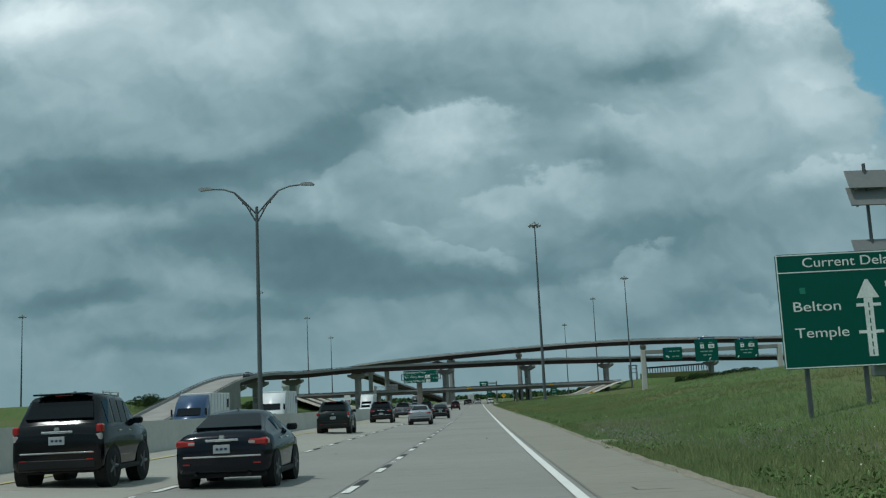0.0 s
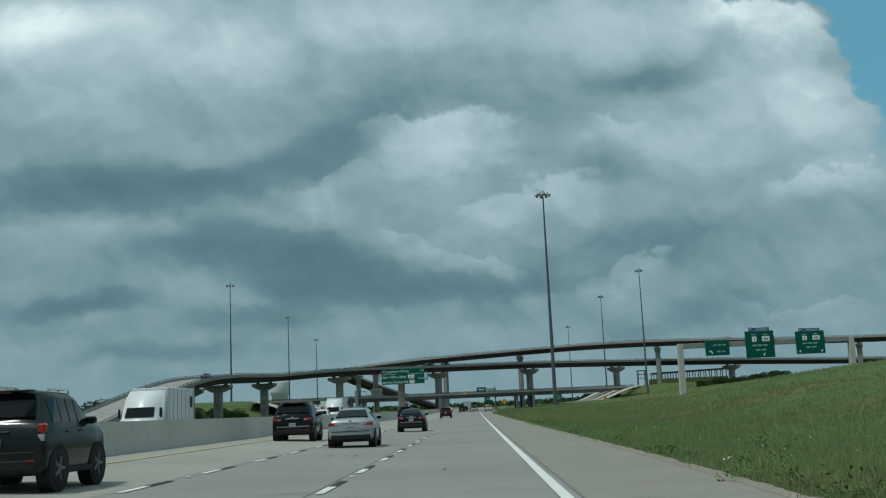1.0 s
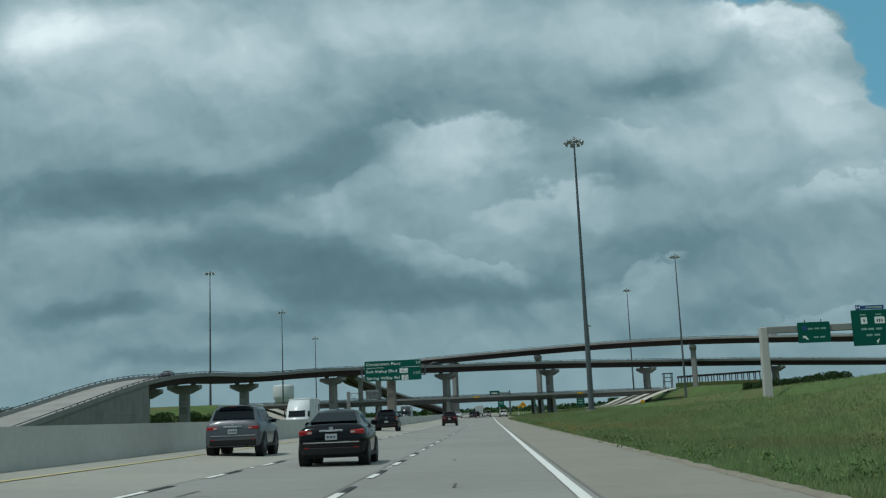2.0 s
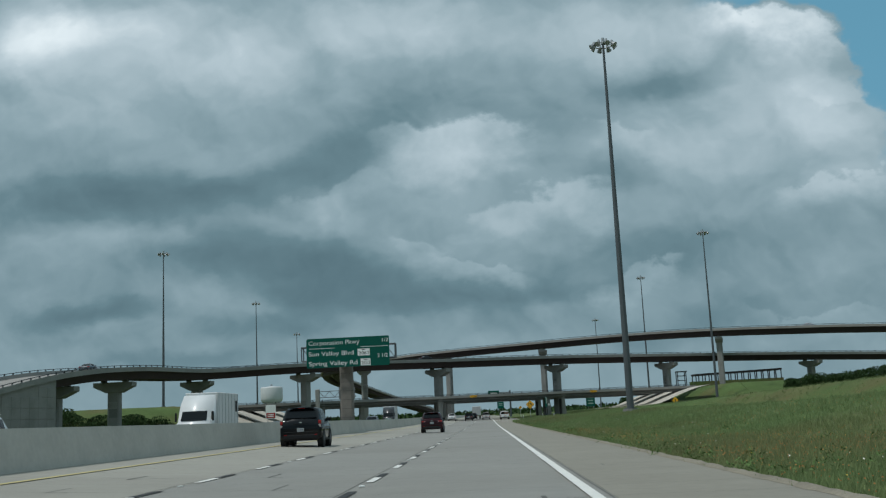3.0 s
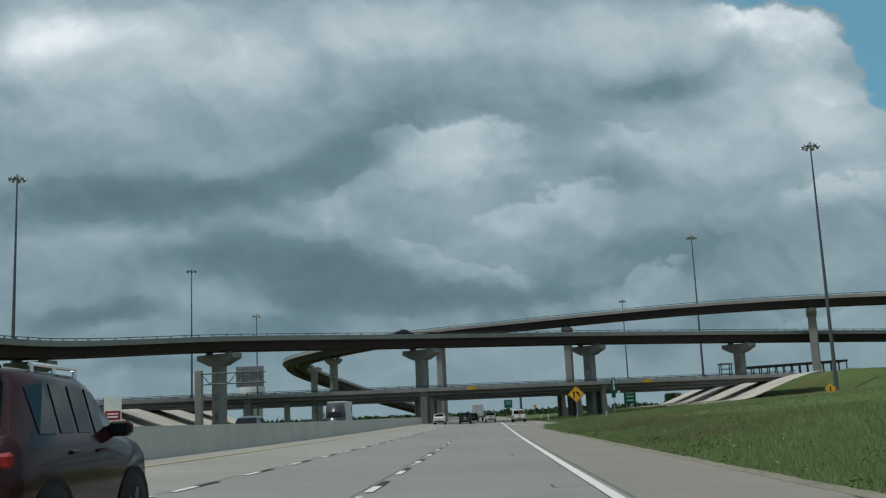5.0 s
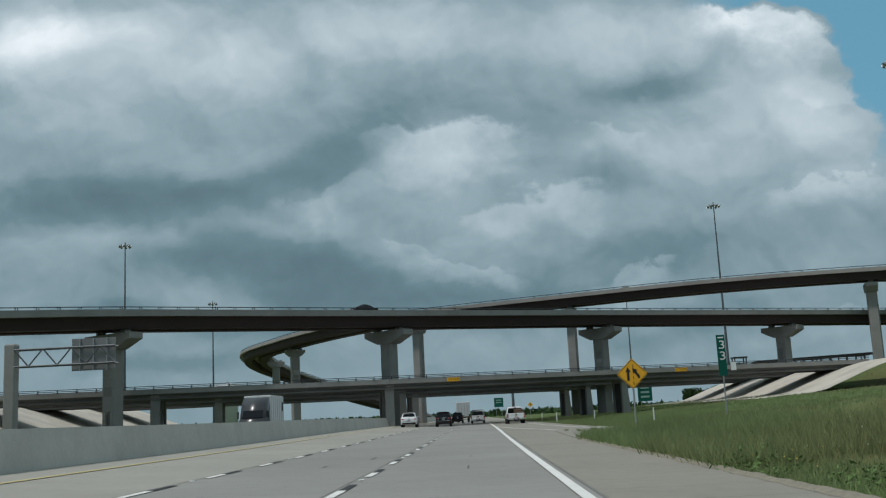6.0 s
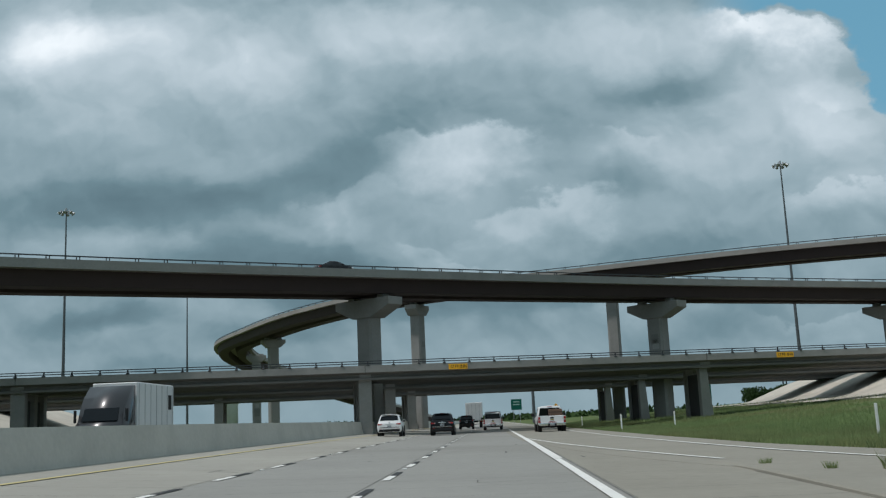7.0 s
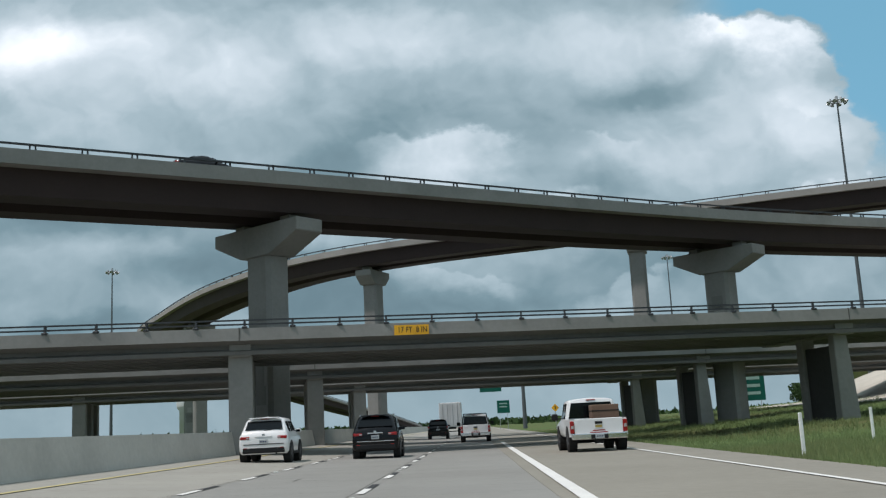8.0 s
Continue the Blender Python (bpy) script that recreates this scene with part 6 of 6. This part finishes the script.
far_woods()


def water_tank():
    ob = thing("water_tank", "white cylindrical water tank far beyond the flyover", "water tower", (-168, 905, terrain(-168, 905)))
    bm = bmesh.new()
    prof = [(7.0, 0), (7.0, 17), (8.4, 18.5), (8.6, 20), (8.6, 28), (8.1, 29.0), (0.4, 29.8)]
    n = 28
    rings = [[bm.verts.new((r * math.cos(2 * math.pi * i / n), r * math.sin(2 * math.pi * i / n), z)) for i in range(n)] for r, z in prof]
    for a, b in zip(rings, rings[1:]):
        for i in range(n):
            j = (i + 1) % n
            bm.faces.new((a[i], a[j], b[j], b[i]))
    bm.faces.new(rings[0][::-1])
    bm.faces.new(rings[-1])
    part("tank", bm, material("white tank paint", (0.55, 0.57, 0.57), 0.6, scales=((0.05, 0.15), (0.6, 0.1)), bump=0.0), ob, "", True)
    part("vent", tube((0, 0, 30), (0, 0, 31.2), 0.8, 0.6, 10), M_GALV, ob)


water_tank()


def canopy_shelter():
    """Long low open shelter on the bank behind the flyovers."""
    ob = thing("open_shelter", "long dark open-sided shelter on posts up on the bank", "shelter", (90, 570, 0))
    bm = bmesh.new()
    bm_prism(bm, [(4, 13.9), (42.5, 14.9), (42.5, 15.7), (4, 14.7)], 0, 9, "y")
    part("roof", bm, M_DARK, ob, "dark sloping roof")
    part("base_wall", box((40, 8.6, 9.0), (23, 4.5, 6.9)), M_GRASS, ob, "grassed base")
    for row in (0.4, 8.4):
        for i in range(14):
            x = 4.4 + i * 2.9
            part("post", tube((x, row, 11.0), (x, row, 14.0 + (x - 4) * 0.026), 0.24, None, 8), M_RAIL, ob)
    bm = bmesh.new()
    for x in (-3.8, 0.0):
        for yy in (0, 3.4):
            bm_tube(bm, (x, yy, 3), (x, yy, 16.0), 0.2, None, 6)
    for z in (12.2, 14.2):
        bm_box(bm, (4.0, 3.6, 0.25), (-1.9, 1.7, z))
    bm_box(bm, (4.6, 4.2, 0.45), (-1.9, 1.7, 16.1))
    part("stair_tower", bm, M_RAIL, ob, "dark steel stair tower")


canopy_shelter()


def power_pole(x, y, h):
    ob = thing("power_pole", "wooden power pole with cross arms beside the far road", "power pole", (x, y, terrain(x, y)), "power poles")
    part("pole", tube((0, 0, -0.5), (0, 0, h), 0.2, 0.13, 10), M_BARK, ob)
    for z, w in ((h - 0.6, 2.8), (h - 1.9, 2.4)):
        arm = part("cross_arm", box((w, 0.12, 0.14), (0, 0, z)), M_BARK, ob)
        for q in (-0.45, -0.2, 0.2, 0.45):
            part("insulator", tube((q * w, 0, z + 0.07), (q * w, 0, z + 0.28), 0.05, 0.03, 8), M_GALV, arm)


power_pole(99, 270, 13.0)
power_pole(130, 350, 13.0)


def small_sign(x, y, z, w, h, mat, name, label, diamond=False, rows=0):
    zb = terrain(x, y)
    ob = thing(name, label, "road sign", (x, y, zb), "small signs")
    for q in ((0,) if w < 1.6 else (-w * 0.3, w * 0.3)):
        part("post", tube((q, 0.05, -0.2), (q, 0.05, z - zb + h * 0.4), 0.045), M_GALV, ob)
    p = part("panel", plate(w, h, 0.02, 0.05), mat, ob)
    p.matrix_basis = pose(0, 0, z - zb, 0, 45 if diamond else 0, 0)
    for k in range(rows):
        bar(w * 0.6, h * 0.1, (0, -0.02, z - zb + h * (0.25 - 0.25 * k)), ob, M_SIGNDIM)
    if diamond:
        bar(w * 0.14, h * 0.6, (0, -0.02, z - zb), ob, M_SIGNBLACK, "arrow")


small_sign(32.8, 292, 2.2, 0.8, 0.8, M_SIGNYELLOW, "warning_sign", "small amber diamond sign on the grassy bank", True)
small_sign(32.0, 426, 4.0, 2.7, 3.4, M_GREEN, "guide_sign", "green guide sign on two posts past the bridges", False, 3)
small_sign(11.5, 455, 3.0, 0.8, 0.8, M_SIGNYELLOW, "warning_sign", "amber diamond sign on the verge past the bridges", True)
small_sign(5.9, 520, 4.6, 2.6, 2.6, M_GREEN, "guide_sign", "small blue-green guide sign far down the road", False, 2)


small_sign(-37.9, 293, 3.5, 1.8, 2.4, M_SIGNWHITE, "regulatory_sign", "white sign with a red lower panel beyond the median barrier")
M_SIGNRED = material("red sign sheeting", (0.30, 0.02, 0.02), 0.5, bump=0.0)
red = bar(1.6, 0.9, (0, -0.02, 3.5 - terrain(-37.9, 293) - 0.65), bpy.data.objects["regulatory_sign"], M_SIGNRED, "red_panel", "red lower panel")
for zz in (-0.5, -0.8):
    bar(1.1, 0.14, (0, -0.03, 3.5 - terrain(-37.9, 293) + zz), red, M_SIGNWHITE)


def billboard(x, y, z):
    zb = terrain(x, y)
    ob = thing("billboard", "small dark billboard on a single pole far behind the bushes", "billboard", (x, y, zb))
    part("pole", tube((0, 0.2, -0.5), (0, 0.2, z - zb), 0.22, 0.2, 10), M_POLE, ob)
    part("board", box((3.4, 0.3, 2.6), (0, 0, z - zb), 0, 0.04), M_RAIL, ob, "dark back of the board")
    fr = bmesh.new()
    for q in (-1.0, 0.0, 1.0):
        bm_box(fr, (0.1, 0.12, 2.5), (q, -0.2, z - zb))
    part("frame", fr, M_GALV, ob, "steel ribs")


billboard(-134, 410, 8.0)


def drain_inlet():
    x, y = 4.22, 33.2
    z = terrain(x, y) - 0.02
    ob = thing("drain_inlet", "concrete storm drain inlet at the shoulder's edge", "drain", (x, y, z))
    part("slab", box((0.95, 1.3, 0.12), (0, 0, 0.06), 0, 0.03), M_SHOULDER, ob)
    part("opening", box((0.06, 1.1, 0.16), (-0.57, 0, -0.06)), M_DARK, ob, "dark slot")


drain_inlet()


# road joints, seals and reflectors
def road_details():
    v, f = [], []

    def quad(x0, y0, x1, y1, lift):
        k = len(v)
        for x, y in ((x0, y0), (x1, y0), (x1, y1), (x0, y1)):
            v.append((x, y, road_z(y) + cross_fall(x) + lift))
        f.append((k, k + 1, k + 2, k + 3))
    rng = random.Random(5)
    y = -10.0
    while y < 420:
        for x0, x1 in ((X_D2 - 3.6, X_D2 - 0.1), (X_D2 + 0.1, X_D1 - 0.1), (X_D1 + 0.1, X_EDGE - 0.1), (X_EDGE + 0.12, pave_edge(y) - 0.05)):
            n = max(1, int((x1 - x0) / 1.2))
            for i in range(n):
                quad(x0 + (x1 - x0) * i / n, y, x0 + (x1 - x0) * (i + 1) / n, y + 0.014, 0.006)
        y += 2.05
    y = -10.0
    while y < 420:
        for x in (X_D1 - 0.16, X_D2 - 0.16, X_EDGE + 0.2):
            quad(x, y, x + 0.015, y + 4.0, 0.007)
        y += 4.0
    for i in range(60):
        x, y = rng.choice((-7.6, -4.0, -0.3, 3.0)) + rng.uniform(-1.2, 1.2), rng.uniform(0, 380)
        L = rng.uniform(0.4, 1.6)
        quad(x, y, x + rng.uniform(0.02, 0.08), y + L, 0.0065)
        quad(x, y, x + rng.uniform(0.3, 0.9), y + 0.03, 0.0068)
    me = bpy.data.meshes.new("road_joints")
    me.from_pydata(v, [], f)
    me.materials.append(M_SEAL)
    tagged(new("road_joints", me), "dark sealed joints and cracks in the concrete road", "road joint", kind="stuff")


road_details()
me = finish(box((0.10, 0.10, 0.02), (0, 0, 0.018), 0, 0.006), "reflector", M_SIGNWHITE)
for x, off in ((X_D1, 0.9), (X_D2, 2.3)):
    for i in range(-1, 34):
        y = i * 2 * PERIOD + off + 4.2
        o = part("road_reflector", me, None, None, "small raised white road reflector", kind="structure")
        tagged(o, category="road marker", group="road reflectors")
        o.location = (x, y, road_z(y) + cross_fall(x))


# grass blades and wild flowers on the bank
M_BLADE = material("grass blade", (0.235, 0.305, 0.135), 0.9, scales=((0.10, 0.22), (0.9, 0.20)), bump=0.0, spec=0.1, per_island=0.35,
                   tint=(0.245, 0.205, 0.105), tint_scale=0.055, tint_amount=0.5)


def let_light_through(m, share):
    """Thin leaves pass some light on to their shaded side."""
    nt = m.node_tree
    b = nt.nodes["Principled BSDF"]
    tr = nt.nodes.new("ShaderNodeBsdfTranslucent")
    nt.links.new(b.inputs["Base Color"].links[0].from_socket, tr.inputs["Color"])
    mx = nt.nodes.new("ShaderNodeMixShader")
    mx.inputs[0].default_value = share
    nt.links.new(b.outputs[0], mx.inputs[1])
    nt.links.new(tr.outputs[0], mx.inputs[2])
    nt.links.new(mx.outputs[0], nt.nodes["Material Output"].inputs["Surface"])


let_light_through(M_BLADE, 0.45)
M_FLOWER = material("pale wild flower", (0.70, 0.66, 0.55), 0.8, bump=0.0, per_island=0.5)
M_FLOWERY = material("yellow wild flower", (0.62, 0.42, 0.08), 0.8, bump=0.0, per_island=0.5)
M_FLOWERP = material("mauve wild flower", (0.20, 0.165, 0.185), 0.8, bump=0.0, per_island=0.6)


def bank_place(rng, reach, far=345):
    while True:
        y = rng.uniform(2 if far < 400 else 60, far)
        x = pave_edge(y) + 0.05 + min(reach * 1.6, rng.expovariate(1.0 / (reach * 0.42)))
        if ramp_gap(x, y) > 3.5:
            return x, y


def grass(name, n, seed, reach, label, far=345, big=1.0):
    rng = random.Random(seed)
    v, f = [], []
    for i in range(n):
        x, y = bank_place(rng, reach, far)
        z = terrain(x, y)
        lush = 0.5 + 0.5 * noise.noise(Vector((x * 0.22, y * 0.10, 0)))
        h0 = 0.10 + 0.24 * lush * min(1.0, 0.25 + (x - pave_edge(y)) * 0.35)
        if 250 < y < 280 and x < 10:
            h0 = 0.30 + 0.35 * lush
        for b in range(7):
            a = rng.uniform(0, 6.28)
            r = rng.uniform(0, 0.20)
            px, py = x + r * math.cos(a), y + r * math.sin(a)
            h = h0 * rng.uniform(0.55, 1.25)
            t = rng.uniform(0, 3.14)
            w = rng.uniform(0.009, 0.020) * big
            lx, ly = rng.uniform(-0.7, 0.7) * h, rng.uniform(-0.7, 0.7) * h
            k = len(v)
            v += [(px - w * math.cos(t), py - w * math.sin(t), z - 0.06), (px + w * math.cos(t), py + w * math.sin(t), z - 0.06), (px + lx, py + ly, z + h)]
            f.append((k, k + 1, k + 2))
    me = bpy.data.meshes.new(name)
    me.from_pydata(v, [], f)
    me.materials.append(M_BLADE)
    tagged(new(name, me), label, "grass", kind="stuff")


grass("verge_grass", 64000, 11, 11.0, "rough green and straw-tinted verge grass")
grass("bank_grass", 26000, 12, 34.0, "taller rough grass over the bank and past the ramp", 440, 1.6)


M_SOIL = material("dry verge soil", (0.24, 0.215, 0.165), 0.95, scales=((0.8, 0.3), (9.0, 0.3)), bump=0.5, bump_scale=12)


def verge_edge():
    """Uneven crumbling line of dry soil where the grass meets the shoulder."""
    rng = random.Random(31)
    v, f = [], []
    y = -2.0
    i = 0
    while y < 272:
        e = pave_edge(y)
        a = e - 0.05 - 0.07 * (0.5 + noise.noise(Vector((0, y * 0.9, 4)))) - rng.uniform(0, 0.04)
        b = e + 0.14 + 0.16 * noise.noise(Vector((5, y * 0.7, 4)))
        z = road_z(y) + cross_fall(e)
        v += [(a, y, z + 0.008), ((a + b) / 2, y, z + 0.05 + rng.uniform(0, 0.02)), (b, y, terrain(b, y) + 0.02)]
        if i:
            k = len(v) - 6
            f += [(k, k + 1, k + 4, k + 3), (k + 1, k + 2, k + 5, k + 4)]
        i += 1
        y += 0.3
    me = bpy.data.meshes.new("verge_edge")
    me.from_pydata(v, [], f)
    me.materials.append(M_SOIL)
    me.shade_smooth()
    tagged(new("verge_edge", me), "crumbling strip of dry soil along the shoulder", "verge", kind="structure")


verge_edge()


def tufts(name, n, seed, label):
    """Leafy weeds that stand in clumps along the verge."""
    rng = random.Random(seed)
    v, f = [], []
    for i in range(n):
        y = rng.uniform(4, 290)
        x = pave_edge(y) + 0.1 + rng.expovariate(0.45)
        if ramp_gap(x, y) < 4:
            continue
        z = terrain(x, y)
        w, h = rng.uniform(0.2, 0.55), rng.uniform(0.2, 0.5)
        for b in range(70):
            a, r = rng.uniform(0, 6.28), w * rng.random() ** 0.6
            c = Vector((x + r * math.cos(a), y + r * math.sin(a), z + h * rng.random() * (1.1 - r / w * 0.7)))
            q = Euler((rng.uniform(-1, 1), rng.uniform(-1, 1), rng.uniform(0, 6.3))).to_matrix()
            s = rng.uniform(0.025, 0.06)
            k = len(v)
            v += [c + q @ Vector((-s, 0, 0)), c + q @ Vector((0, -s * 0.35, 0.01)), c + q @ Vector((s, 0, 0.03)), c + q @ Vector((0, s * 0.35, 0.01))]
            f.append((k, k + 1, k + 2, k + 3))
    me = bpy.data.meshes.new(name)
    me.from_pydata([tuple(p) for p in v], [], f)
    me.materials.append(M_WEED)
    tagged(new(name, me), label, "weeds", kind="stuff")


M_WEED = material("leafy weed", (0.105, 0.170, 0.058), 0.9, scales=((0.15, 0.25), (1.5, 0.2)), bump=0.0, spec=0.1, per_island=0.5)
tufts("verge_weeds", 380, 41, "leafy green weeds in clumps along the verge")


def flowers(name, n, seed, mat, ylo, yhi, label, reach=9.0, size=0.012, tall=0.34):
    rng = random.Random(seed)
    v, f = [], []
    for i in range(n):
        while True:
            x, y = bank_place(rng, reach)
            if ylo < y < yhi and noise.noise(Vector((x * 0.3, y * 0.12, seed))) > -0.05:
                break
        z = terrain(x, y) + tall * rng.uniform(0.6, 1.3)
        s = size * rng.uniform(0.6, 1.4)
        k = len(v)
        for j in range(5):
            a = j * 1.2566 + rng.random()
            v.append((x + s * math.cos(a), y + s * math.sin(a) * 0.6, z + s * math.sin(a) * 0.9))
        f.append((k, k + 1, k + 2, k + 3, k + 4))
    me = bpy.data.meshes.new(name)
    me.from_pydata(v, [], f)
    me.materials.append(mat)
    tagged(new(name, me), label, "flowers", kind="stuff")


flowers("white_flowers", 260, 21, M_FLOWER, 5, 300, "small pale wild flowers in the verge grass")
flowers("yellow_flowers", 420, 22, M_FLOWERY, 20, 260, "small orange-yellow wild flowers in the verge grass", 14.0, 0.009)
M_FLOWERO = material("orange wild flower", (0.36, 0.17, 0.05), 0.8, bump=0.0, per_island=0.5)
flowers("orange_flowers", 4200, 24, M_FLOWERO, 122, 176, "drifts of small orange wild flowers on the bank", 20.0, 0.009, 0.28)
flowers("mauve_flowers", 3600, 23, M_FLOWERP, 16, 52, "mauve wild flowers in the tall verge grass", 13.0, 0.011, 0.38)


def weed_clump(x, y, h, seed):
    """A dry tuft that has come up through the paving."""
    rng = random.Random(seed)
    z = ramp_z(y) + 0.02
    ob = thing("weed_clump", "dry grass tuft growing through the pale gore paving", "weed", (x, y, z), "paving weeds")
    v, f = [], []
    for i in range(90):
        a, t = rng.uniform(0, 6.28), rng.uniform(0, 3.14)
        r, k = rng.uniform(0, 0.10), len(v)
        hh = h * rng.uniform(0.4, 1.1)
        px, py = r * math.cos(a), r * math.sin(a)
        lean = rng.uniform(0.2, 0.9) * hh
        v += [(px - 0.008 * math.cos(t), py - 0.008 * math.sin(t), -0.05), (px + 0.008 * math.cos(t), py + 0.008 * math.sin(t), -0.05), (px + lean * math.cos(a), py + lean * math.sin(a), hh)]
        f.append((k, k + 1, k + 2))
    me = bpy.data.meshes.new("blades")
    me.from_pydata(v, [], f)
    me.materials.append(M_BLADE)
    part("blades", me, None, ob)


for x, y, h, seed in ((6.3, 287.2, 0.30, 1), (5.6, 287.9, 0.12, 2), (6.9, 285.0, 0.14, 3), (5.1, 290.2, 0.10, 4)):
    weed_clump(x, y, h, seed)
